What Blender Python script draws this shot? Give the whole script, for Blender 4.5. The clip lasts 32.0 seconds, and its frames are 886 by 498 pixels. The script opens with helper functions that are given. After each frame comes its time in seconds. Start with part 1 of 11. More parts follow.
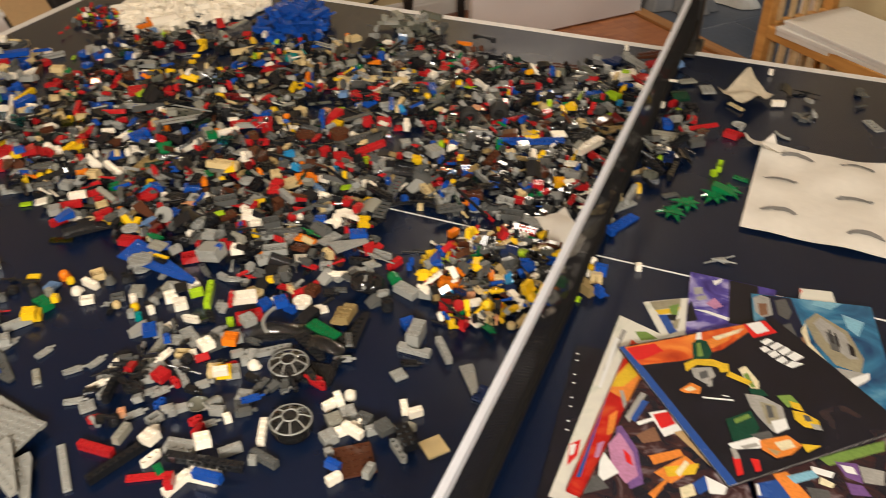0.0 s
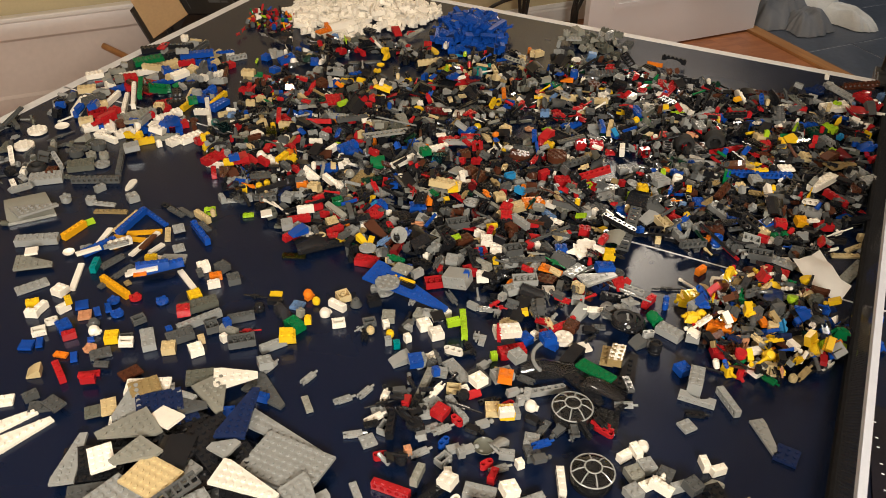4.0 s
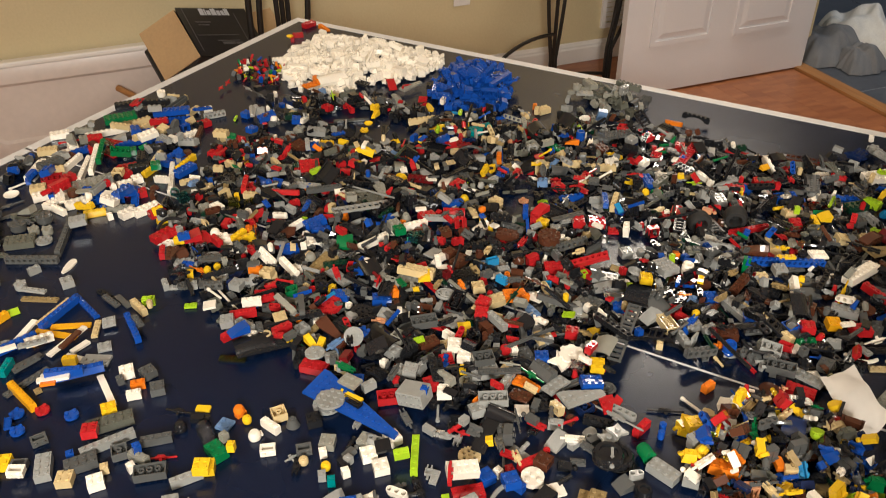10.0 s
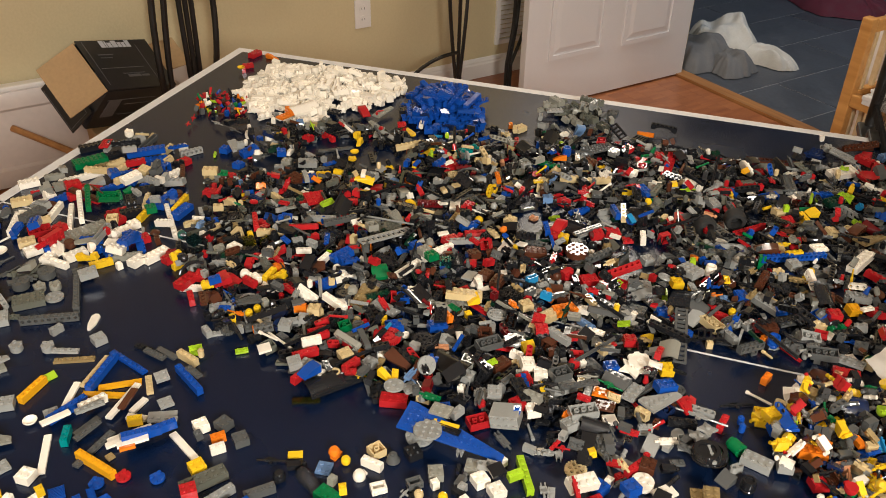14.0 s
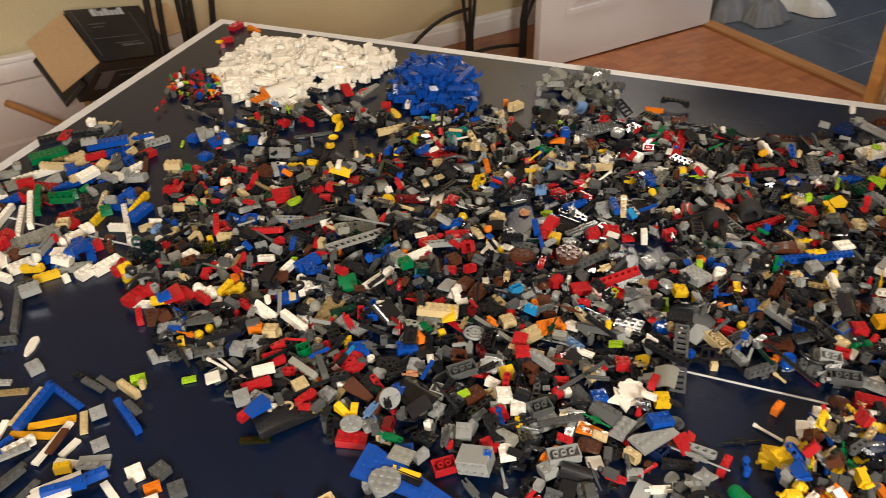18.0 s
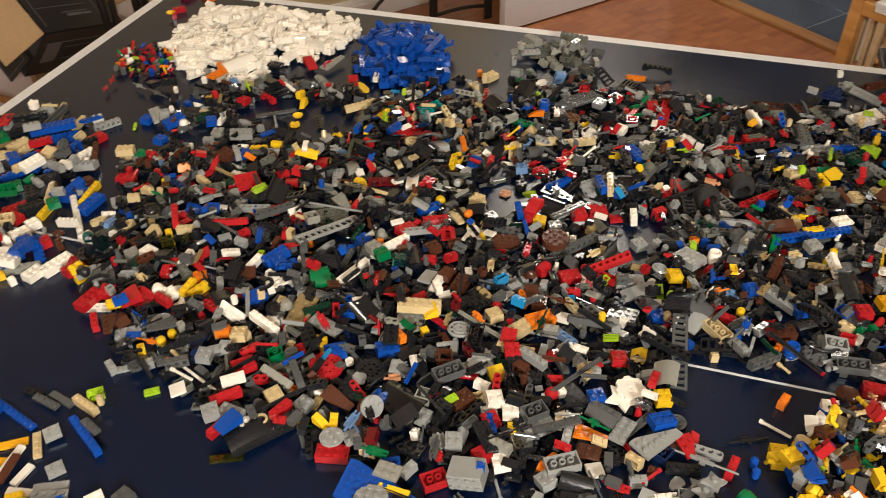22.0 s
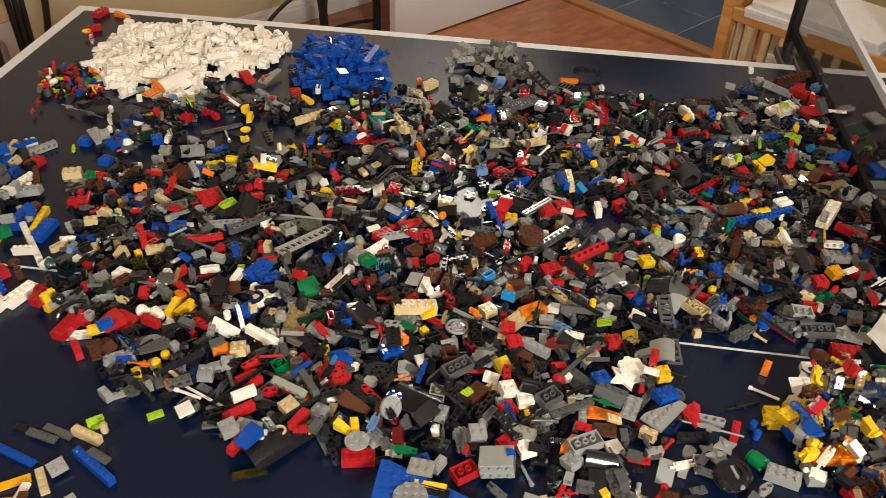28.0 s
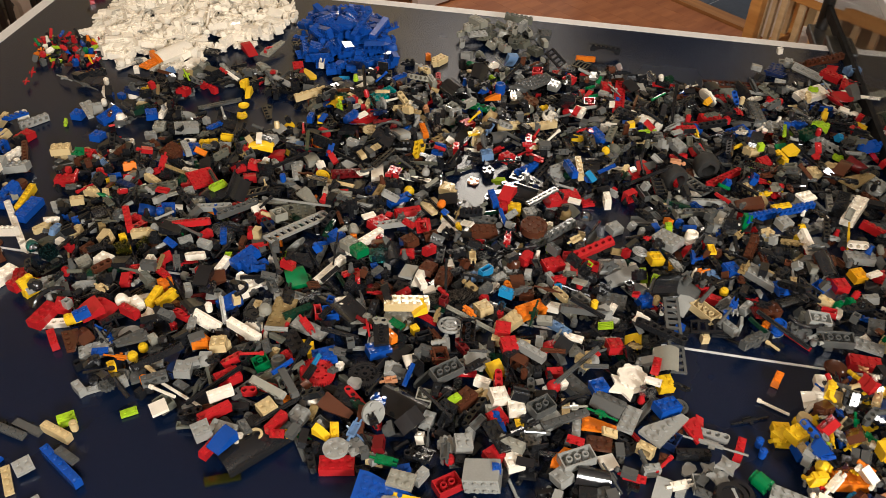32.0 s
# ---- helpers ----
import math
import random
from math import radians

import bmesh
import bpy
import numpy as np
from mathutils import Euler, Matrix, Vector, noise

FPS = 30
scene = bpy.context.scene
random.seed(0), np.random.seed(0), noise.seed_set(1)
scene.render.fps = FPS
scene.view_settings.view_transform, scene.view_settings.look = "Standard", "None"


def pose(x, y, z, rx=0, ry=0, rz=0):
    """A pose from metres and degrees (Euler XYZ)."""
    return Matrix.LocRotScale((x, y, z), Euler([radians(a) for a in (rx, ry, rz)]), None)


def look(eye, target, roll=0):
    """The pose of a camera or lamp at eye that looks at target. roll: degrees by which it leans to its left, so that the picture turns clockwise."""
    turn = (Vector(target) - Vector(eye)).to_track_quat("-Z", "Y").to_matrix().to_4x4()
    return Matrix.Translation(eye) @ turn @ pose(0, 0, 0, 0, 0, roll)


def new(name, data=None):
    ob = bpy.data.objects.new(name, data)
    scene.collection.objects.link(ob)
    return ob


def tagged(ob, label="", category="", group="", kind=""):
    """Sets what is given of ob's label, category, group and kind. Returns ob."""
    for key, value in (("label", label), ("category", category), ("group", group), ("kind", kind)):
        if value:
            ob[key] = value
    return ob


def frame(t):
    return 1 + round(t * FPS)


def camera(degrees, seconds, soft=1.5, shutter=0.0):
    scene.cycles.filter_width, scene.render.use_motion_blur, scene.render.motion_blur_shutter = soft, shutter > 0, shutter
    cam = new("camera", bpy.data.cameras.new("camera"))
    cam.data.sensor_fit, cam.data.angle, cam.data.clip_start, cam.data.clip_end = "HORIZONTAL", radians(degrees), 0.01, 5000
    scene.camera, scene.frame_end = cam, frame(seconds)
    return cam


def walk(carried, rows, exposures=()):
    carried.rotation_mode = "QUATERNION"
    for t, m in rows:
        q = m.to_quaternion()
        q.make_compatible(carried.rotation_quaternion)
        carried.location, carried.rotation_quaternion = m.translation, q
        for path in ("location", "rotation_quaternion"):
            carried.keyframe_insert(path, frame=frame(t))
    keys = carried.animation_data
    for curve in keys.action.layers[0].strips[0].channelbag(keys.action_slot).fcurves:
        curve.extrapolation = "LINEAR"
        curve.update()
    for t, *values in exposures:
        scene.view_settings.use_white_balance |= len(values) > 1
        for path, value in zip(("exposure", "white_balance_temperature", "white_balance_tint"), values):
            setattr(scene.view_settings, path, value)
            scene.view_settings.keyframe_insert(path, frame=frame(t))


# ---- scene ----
cam = camera(55.4, 32.0, soft=0.65, shutter=0.6)
PATH = [
    (0, (0.164, -0.932, 1.435), (-0.456, 0.569, 0.267), -0.2),
    (0.5, (0.138, -0.948, 1.441), (-0.608, 0.509, 0.292), -0.4),
    (1, (0.108, -0.957, 1.444), (-0.716, 0.463, 0.302), -0.9),
    (1.5, (0.072, -0.962, 1.447), (-0.767, 0.459, 0.316), -0.6),
    (2, (0.035, -0.968, 1.446), (-0.785, 0.453, 0.301), -0.0),
    (2.5, (0.002, -0.972, 1.443), (-0.784, 0.452, 0.279), 0.8),
    (3, (-0.041, -0.98, 1.443), (-0.793, 0.455, 0.269), 1.1),
    (3.5, (-0.085, -0.986, 1.438), (-0.806, 0.463, 0.263), 1.3),
    (5.5, (-0.162, -0.998, 1.439), (-0.807, 0.514, 0.3), 0.9),
    (6, (-0.163, -0.989, 1.439), (-0.808, 0.518, 0.293), 1.2),
    (6.5, (-0.157, -0.956, 1.445), (-0.823, 0.548, 0.307), 1.1),
    (7, (-0.149, -0.92, 1.447), (-0.833, 0.578, 0.312), 0.9),
    (7.5, (-0.143, -0.887, 1.439), (-0.845, 0.589, 0.287), 0.8),
    (8, (-0.138, -0.858, 1.43), (-0.864, 0.579, 0.243), 0.7),
    (8.5, (-0.137, -0.83, 1.421), (-0.879, 0.589, 0.223), 1.0),
    (9, (-0.131, -0.799, 1.411), (-0.899, 0.609, 0.216), 0.3),
    (9.5, (-0.12, -0.783, 1.415), (-0.906, 0.639, 0.248), -0.2),
    (10, (-0.109, -0.778, 1.421), (-0.924, 0.666, 0.302), -0.4),
    (10.5, (-0.101, -0.778, 1.425), (-0.949, 0.665, 0.33), -0.2),
    (11, (-0.112, -0.778, 1.426), (-0.944, 0.668, 0.322), -0.1),
    (11.5, (-0.15, -0.788, 1.433), (-0.935, 0.675, 0.319), -1.4),
    (12, (-0.2, -0.806, 1.434), (-0.916, 0.689, 0.316), -1.3),
    (12.5, (-0.246, -0.823, 1.435), (-0.902, 0.709, 0.329), -0.4),
    (13, (-0.283, -0.838, 1.439), (-0.877, 0.737, 0.358), 0.2),
    (13.5, (-0.305, -0.859, 1.44), (-0.865, 0.731, 0.363), 0.5),
    (14, (-0.323, -0.881, 1.436), (-0.848, 0.715, 0.352), 1.2),
    (14.5, (-0.335, -0.896, 1.435), (-0.827, 0.706, 0.343), 1.6),
    (15, (-0.343, -0.902, 1.434), (-0.801, 0.705, 0.335), 1.6),
    (15.5, (-0.337, -0.891, 1.432), (-0.77, 0.71, 0.315), 1.4),
    (17.5, (-0.301, -0.745, 1.43), (-0.802, 0.8, 0.263), -0.5),
    (18, (-0.299, -0.723, 1.43), (-0.875, 0.782, 0.247), -1.3),
    (18.5, (-0.298, -0.707, 1.426), (-0.966, 0.75, 0.23), -1.6),
    (19, (-0.298, -0.691, 1.417), (-1.048, 0.7, 0.191), -1.5),
    (19.5, (-0.301, -0.682, 1.408), (-1.096, 0.653, 0.149), -1.4),
    (20, (-0.299, -0.673, 1.403), (-1.078, 0.642, 0.113), -1.2),
    (20.5, (-0.289, -0.665, 1.393), (-1.017, 0.669, 0.094), -0.8),
    (21, (-0.289, -0.658, 1.405), (-0.949, 0.713, 0.107), -1.3),
    (21.5, (-0.313, -0.653, 1.409), (-0.891, 0.775, 0.133), -1.8),
    (22, (-0.34, -0.656, 1.415), (-0.822, 0.821, 0.156), -1.2),
    (22.5, (-0.364, -0.664, 1.42), (-0.758, 0.858, 0.183), -0.5),
    (23, (-0.382, -0.672, 1.421), (-0.702, 0.874, 0.194), -0.5),
    (23.5, (-0.399, -0.68, 1.419), (-0.649, 0.873, 0.185), -0.6),
    (24, (-0.415, -0.684, 1.409), (-0.599, 0.874, 0.168), 0.0),
    (24.5, (-0.428, -0.682, 1.408), (-0.562, 0.874, 0.159), 0.4),
    (26.5, (-0.449, -0.672, 1.397), (-0.517, 0.864, 0.119), 1.8),
    (27, (-0.45, -0.684, 1.404), (-0.541, 0.868, 0.146), 2.2),
    (27.5, (-0.456, -0.697, 1.41), (-0.584, 0.878, 0.184), 2.5),
    (28, (-0.463, -0.71, 1.412), (-0.654, 0.857, 0.185), 1.9),
    (28.5, (-0.469, -0.717, 1.417), (-0.673, 0.861, 0.205), 1.7),
    (29, (-0.471, -0.716, 1.42), (-0.667, 0.867, 0.213), 1.7),
    (29.5, (-0.471, -0.714, 1.417), (-0.666, 0.863, 0.202), 1.4),
    (30, (-0.473, -0.714, 1.411), (-0.663, 0.841, 0.167), 1.3),
    (30.5, (-0.469, -0.709, 1.403), (-0.654, 0.816, 0.123), 1.7),
    (31, (-0.46, -0.689, 1.404), (-0.649, 0.82, 0.105), 2.0),
    (31.5, (-0.449, -0.664, 1.408), (-0.65, 0.847, 0.113), 2.3),
    (32, (-0.438, -0.645, 1.406), (-0.681, 0.859, 0.111), 1.9),
]
walk(cam, [(t, look(eye, target, roll)) for t, eye, target, roll in PATH], [(0.0, -0.26, 6700, 10), (2.0, -0.34, 6700, 10), (3.5, -0.30, 6550, 10), (6.0, -0.13, 6400, 10), (10.0, -0.06, 6350, 10), (15.0, -0.08, 6250, 10), (23.0, -0.05, 6200, 10), (32.0, -0.09, 6150, 10)])

# ---- room frame: the room is turned against the table ----
ROOM = pose(0, 0, 0, 0, 0, -39.73)
TOP = 0.76


def at_room(u, v, z, rx=0, ry=0, rz=0):
    return ROOM @ pose(u, v, z, rx, ry, rz)


# ---- light ----
world = bpy.data.worlds.new("world")
scene.world = world
world.use_nodes = True
world.node_tree.nodes["Background"].inputs[0].default_value = (1.0, 0.86, 0.68, 1)
world.node_tree.nodes["Background"].inputs[1].default_value = 0.02
scene.view_settings.exposure = 0.0


def area_lamp(name, place, power, size, colour, aim=(0, 0, -1)):
    d = bpy.data.lights.new(name, "AREA")
    d.shape, d.size, d.energy, d.color = "DISK", size, power, colour
    ob = new(name, d)
    p = Vector(place)
    ob.matrix_world = look(p, p + Vector(aim))
    return ob


WARM = (1.0, 0.947, 0.848)
area_lamp("main_lamp", (0.8, -2.1, 2.0), 86, 0.55, WARM, (-0.4, 0.7, -0.5))
# Fill light added behind the camera; no fixture is known there.
area_lamp("unseen_ceiling_light", (-1.0, -1.7, 2.38), 26, 0.5, WARM)
# Unseen source taken from the table's sheen, shifted to brighten floor and rack.
area_lamp("unseen_ceiling_light", (-0.75, 2.4, 2.38), 24, 0.40, (1.0, 0.88, 0.72))
# Cool fill added to brighten the hall; its source is unseen.
area_lamp("hall_fill_light", tuple(at_room(-1.9, 3.6, 2.3).translation), 20, 0.6, (0.78, 0.88, 1.0))


# ---- materials ----
def surface(name, colour, rough=0.5, scale=30.0, vary=0.12, bump=0.0, metal=0.0, spec=0.5, fine=8.0, coat=0.0, per_object=0.0):
    """A surface with two scales of colour change, fine relief and uneven gloss."""
    m = bpy.data.materials.new(name)
    m.use_nodes = True
    nt = m.node_tree
    b = nt.nodes["Principled BSDF"]
    b.inputs["Metallic"].default_value = metal
    b.inputs["Specular IOR Level"].default_value = spec
    b.inputs["Coat Weight"].default_value = coat
    co = nt.nodes.new("ShaderNodeTexCoord")
    n1, n2 = nt.nodes.new("ShaderNodeTexNoise"), nt.nodes.new("ShaderNodeTexNoise")
    n1.inputs["Scale"].default_value, n2.inputs["Scale"].default_value = scale, scale * fine
    n1.inputs["Detail"].default_value = 4
    for n in (n1, n2):
        nt.links.new(co.outputs["Object"], n.inputs["Vector"])
    add = nt.nodes.new("ShaderNodeMath")
    add.operation = "ADD"
    nt.links.new(n1.outputs["Fac"], add.inputs[0])
    nt.links.new(n2.outputs["Fac"], add.inputs[1])
    span = nt.nodes.new("ShaderNodeMapRange")
    span.inputs[1].default_value, span.inputs[2].default_value = 0.6, 1.4
    span.inputs[3].default_value, span.inputs[4].default_value = 1 - vary, 1 + vary
    nt.links.new(add.outputs[0], span.inputs[0])
    last = span.outputs[0]
    if per_object:
        info = nt.nodes.new("ShaderNodeObjectInfo")
        r = nt.nodes.new("ShaderNodeMapRange")
        r.inputs[3].default_value, r.inputs[4].default_value = 1 - per_object, 1 + per_object
        nt.links.new(info.outputs["Random"], r.inputs[0])
        mul = nt.nodes.new("ShaderNodeMath")
        mul.operation = "MULTIPLY"
        nt.links.new(last, mul.inputs[0])
        nt.links.new(r.outputs[0], mul.inputs[1])
        last = mul.outputs[0]
    mix = nt.nodes.new("ShaderNodeVectorMath")
    mix.operation = "SCALE"
    mix.inputs[0].default_value = colour[:3]
    nt.links.new(last, mix.inputs["Scale"])
    nt.links.new(mix.outputs[0], b.inputs["Base Color"])
    rr = nt.nodes.new("ShaderNodeMapRange")
    rr.inputs[1].default_value, rr.inputs[2].default_value = 0.3, 0.7
    rr.inputs[3].default_value, rr.inputs[4].default_value = max(0.03, rough * 0.8), min(1, rough * 1.2)
    nt.links.new(n1.outputs["Fac"], rr.inputs[0])
    nt.links.new(rr.outputs[0], b.inputs["Roughness"])
    if bump:
        bp = nt.nodes.new("ShaderNodeBump")
        bp.inputs["Strength"].default_value = 0.6
        bp.inputs["Distance"].default_value = bump
        nt.links.new(n2.outputs["Fac"], bp.inputs["Height"])
        nt.links.new(bp.outputs[0], b.inputs["Normal"])
    return m


def wood(name, light, dark, scale=3.0, rough=0.35, stretch=(1, 12, 12)):
    m = bpy.data.materials.new(name)
    m.use_nodes = True
    nt = m.node_tree
    b = nt.nodes["Principled BSDF"]
    b.inputs["Roughness"].default_value = rough
    co, mp, n = nt.nodes.new("ShaderNodeTexCoord"), nt.nodes.new("ShaderNodeMapping"), nt.nodes.new("ShaderNodeTexNoise")
    mp.inputs["Scale"].default_value = stretch
    n.inputs["Scale"].default_value, n.inputs["Detail"].default_value = scale, 6
    info = nt.nodes.new("ShaderNodeObjectInfo")
    off = nt.nodes.new("ShaderNodeVectorMath")
    off.operation = "ADD"
    nt.links.new(co.outputs["Object"], off.inputs[0])
    nt.links.new(info.outputs["Random"], off.inputs[1])
    nt.links.new(off.outputs[0], mp.inputs[0])
    nt.links.new(mp.outputs[0], n.inputs["Vector"])
    ramp = nt.nodes.new("ShaderNodeValToRGB")
    ramp.color_ramp.elements[0].position, ramp.color_ramp.elements[1].position = 0.3, 0.7
    ramp.color_ramp.elements[0].color, ramp.color_ramp.elements[1].color = (*dark, 1), (*light, 1)
    nt.links.new(n.outputs["Fac"], ramp.inputs[0])
    nt.links.new(ramp.outputs[0], b.inputs["Base Color"])
    bp = nt.nodes.new("ShaderNodeBump")
    bp.inputs["Distance"].default_value = 0.0006
    nt.links.new(n.outputs["Fac"], bp.inputs["Height"])
    nt.links.new(bp.outputs[0], b.inputs["Normal"])
    return m


def clear(name, colour, rough=0.03, weight=1.0):
    m = surface(name, colour, rough, 40, 0.03)
    b = m.node_tree.nodes["Principled BSDF"]
    b.inputs["Transmission Weight"].default_value = weight
    b.inputs["IOR"].default_value = 1.3
    return m


def thin_clear(name, colour):
    """Thin moulded clear sheet: tinted, with a gloss on its face and a little haze."""
    m = bpy.data.materials.new(name)
    m.use_nodes = True
    t = m.node_tree
    t.nodes.clear()
    out, mix, haze = t.nodes.new("ShaderNodeOutputMaterial"), t.nodes.new("ShaderNodeMixShader"), t.nodes.new("ShaderNodeMixShader")
    thru, gloss, dif, fre = t.nodes.new("ShaderNodeBsdfTransparent"), t.nodes.new("ShaderNodeBsdfGlossy"), t.nodes.new("ShaderNodeBsdfDiffuse"), t.nodes.new("ShaderNodeFresnel")
    thru.inputs["Color"].default_value = (*colour, 1)
    dif.inputs["Color"].default_value = (*[0.5 * c for c in colour], 1)
    gloss.inputs["Roughness"].default_value = 0.06
    fre.inputs["IOR"].default_value = 1.5
    haze.inputs[0].default_value = 0.10
    noise, ramp = t.nodes.new("ShaderNodeTexNoise"), t.nodes.new("ShaderNodeMapRange")
    noise.inputs["Scale"].default_value = 60
    ramp.inputs["To Min"].default_value, ramp.inputs["To Max"].default_value = 0.01, 0.06
    t.links.new(noise.outputs["Fac"], ramp.inputs["Value"])
    t.links.new(ramp.outputs["Result"], haze.inputs[0])
    t.links.new(thru.outputs[0], haze.inputs[1])
    t.links.new(dif.outputs[0], haze.inputs[2])
    t.links.new(fre.outputs[0], mix.inputs[0])
    t.links.new(haze.outputs[0], mix.inputs[1])
    t.links.new(gloss.outputs[0], mix.inputs[2])
    t.links.new(mix.outputs[0], out.inputs["Surface"])
    return m


WALL = surface("wall_paint", (0.60, 0.50, 0.30), 0.6, 2.0, 0.05, 0.0008, fine=60)
WHITE_PAINT = surface("white_trim_paint", (0.78, 0.74, 0.70), 0.35, 5, 0.04, 0.0003, fine=40)
DOOR_PAINT = surface("white_door_paint", (0.74, 0.72, 0.73), 0.35, 4, 0.03, 0.0003, fine=60)
CEILING = surface("ceiling_paint", (0.78, 0.74, 0.66), 0.8, 3, 0.03, 0.0006, fine=60)
OAK_FLOOR = wood("red_oak_floor", (0.40, 0.155, 0.062), (0.24, 0.080, 0.033), 3.0, 0.3, (10, 1.2, 10))
OAK_TRIM = wood("oak_trim", (0.42, 0.20, 0.07), (0.26, 0.11, 0.035), 4.0, 0.35)
SLATE = surface("slate_tile", (0.070, 0.078, 0.094), 0.4, 6, 0.25, 0.001, per_object=0.15)
GROUT = surface("grey_grout", (0.30, 0.30, 0.31), 0.8, 30, 0.1)
NAVY = surface("navy_table_paint", (0.0022, 0.0078, 0.0275), 0.25, 5, 0.10, 0.0002, fine=120, spec=0.45)
LINE = surface("white_line_paint", (0.72, 0.70, 0.68), 0.45, 20, 0.06)
BLACK_METAL = surface("black_wrought_metal", (0.014, 0.012, 0.011), 0.4, 30, 0.2, 0.0003)
NET_CORD = surface("black_net_cord", (0.008, 0.007, 0.007), 0.95, 50, 0.2, spec=0.2)
NET_TAPE = surface("white_net_tape", (0.62, 0.63, 0.68), 0.7, 60, 0.06, 0.0003)
CARD = surface("brown_cardboard", (0.50, 0.33, 0.17), 0.8, 12, 0.08, 0.0003)
CARD_BLACK = surface("black_printed_card", (0.016, 0.015, 0.018), 0.35, 8, 0.25)
TOTE = surface("white_moulded_plastic", (0.62, 0.53, 0.48), 0.35, 6, 0.05, 0.0004)
PINE = wood("honey_pine", (0.62, 0.32, 0.10), (0.46, 0.21, 0.055), 4.0, 0.35)
PALE_WOOD = wood("pale_maple", (0.66, 0.50, 0.30), (0.54, 0.38, 0.20), 5.0, 0.4)
PAPER = surface("white_paper", (0.74, 0.69, 0.62), 0.8, 14, 0.05, 0.0006, fine=5)
CLOTH_WHITE = surface("white_cotton", (0.62, 0.60, 0.56), 0.9, 25, 0.12, 0.001)
CLOTH_GREY = surface("grey_cotton", (0.15, 0.15, 0.155), 0.9, 25, 0.15, 0.001)
CLOTH_RED = surface("dark_red_cotton", (0.13, 0.02, 0.035), 0.9, 25, 0.2, 0.001)


# ---- mesh builder ----
class Shape:
    """Collects faces; every face has a material slot."""

    def __init__(self):
        self.v, self.f, self.k = [], [], []

    def face(self, pts, k=0):
        n = len(self.v)
        self.v += [tuple(p) for p in pts]
        self.f.append(tuple(range(n, n + len(pts))))
        self.k.append(k)

    def mesh_in(self, verts, faces, k=0):
        n = len(self.v)
        self.v += [tuple(p) for p in verts]
        self.f += [tuple(i + n for i in f) for f in faces]
        self.k += [k] * len(faces)

    def box(self, x0, y0, z0, x1, y1, z1, k=0, bottom=True):
        v = [(x0, y0, z0), (x1, y0, z0), (x1, y1, z0), (x0, y1, z0), (x0, y0, z1), (x1, y0, z1), (x1, y1, z1), (x0, y1, z1)]
        f = [(4, 5, 6, 7), (0, 1, 5, 4), (1, 2, 6, 5), (2, 3, 7, 6), (3, 0, 4, 7)]
        if bottom:
            f.append((3, 2, 1, 0))
        self.mesh_in(v, f, k)

    def soft_box(self, x0, y0, z0, x1, y1, z1, c, k=0):
        """A box with chamfered edges."""
        bm = bmesh.new()
        bmesh.ops.create_cube(bm, size=1)
        bmesh.ops.scale(bm, vec=(x1 - x0, y1 - y0, z1 - z0), verts=bm.verts)
        bmesh.ops.translate(bm, vec=((x0 + x1) / 2, (y0 + y1) / 2, (z0 + z1) / 2), verts=bm.verts)
        bmesh.ops.bevel(bm, geom=bm.edges[:], offset=c, segments=2, affect="EDGES", profile=0.5)
        bm.verts.index_update()
        self.mesh_in([q.co for q in bm.verts], [[q.index for q in f.verts] for f in bm.faces], k)
        bm.free()

    def prism(self, poly, z0, z1, k=0, bottom=True):
        n = len(poly)
        v = [(x, y, z0) for x, y in poly] + [(x, y, z1) for x, y in poly]
        f = [tuple(range(n, 2 * n))] + [(i, (i + 1) % n, n + (i + 1) % n, n + i) for i in range(n)]
        if bottom:
            f.append(tuple(range(n - 1, -1, -1)))
        self.mesh_in(v, f, k)

    def turned(self, profile, n=12, centre=(0, 0, 0), k=0, axis="z", start=0.0):
        """A turned shape: profile of (radius, height) pairs."""
        v, f = [], []
        rings = len(profile)
        for r, h in profile:
            for i in range(n):
                a = start + 2 * math.pi * i / n
                p = (r * math.cos(a), r * math.sin(a), h)
                if axis == "x":
                    p = (p[2], p[0], p[1])
                if axis == "y":
                    p = (p[1], p[2], p[0])
                v.append((p[0] + centre[0], p[1] + centre[1], p[2] + centre[2]))
        for j in range(rings - 1):
            for i in range(n):
                f.append((j * n + i, j * n + (i + 1) % n, (j + 1) * n + (i + 1) % n, (j + 1) * n + i))
        if profile[0][0] > 1e-6:
            f.append(tuple(range(n - 1, -1, -1)))
        if profile[-1][0] > 1e-6:
            f.append(tuple((rings - 1) * n + i for i in range(n)))
        self.mesh_in(v, f, k)

    def rod(self, pts, r, n=6, k=0, cap=True):
        """A round rod along points."""
        v, f = [], []
        pts = [Vector(p) for p in pts]
        up = Vector((0.13, 0.21, 0.97))
        for i, p in enumerate(pts):
            d = (pts[min(i + 1, len(pts) - 1)] - pts[max(i - 1, 0)]).normalized()
            a = d.cross(up)
            if a.length < 1e-3:
                a = d.cross(Vector((1, 0, 0)))
            a.normalize()
            b = d.cross(a)
            for j in range(n):
                q = 2 * math.pi * j / n
                v.append(p + a * (r * math.cos(q)) + b * (r * math.sin(q)))
        for i in range(len(pts) - 1):
            for j in range(n):
                f.append((i * n + j, i * n + (j + 1) % n, (i + 1) * n + (j + 1) % n, (i + 1) * n + j))
        if cap:
            f.append(tuple(range(n)))
            f.append(tuple(range((len(pts) - 1) * n + n - 1, (len(pts) - 1) * n - 1, -1)))
        self.mesh_in(v, f, k)

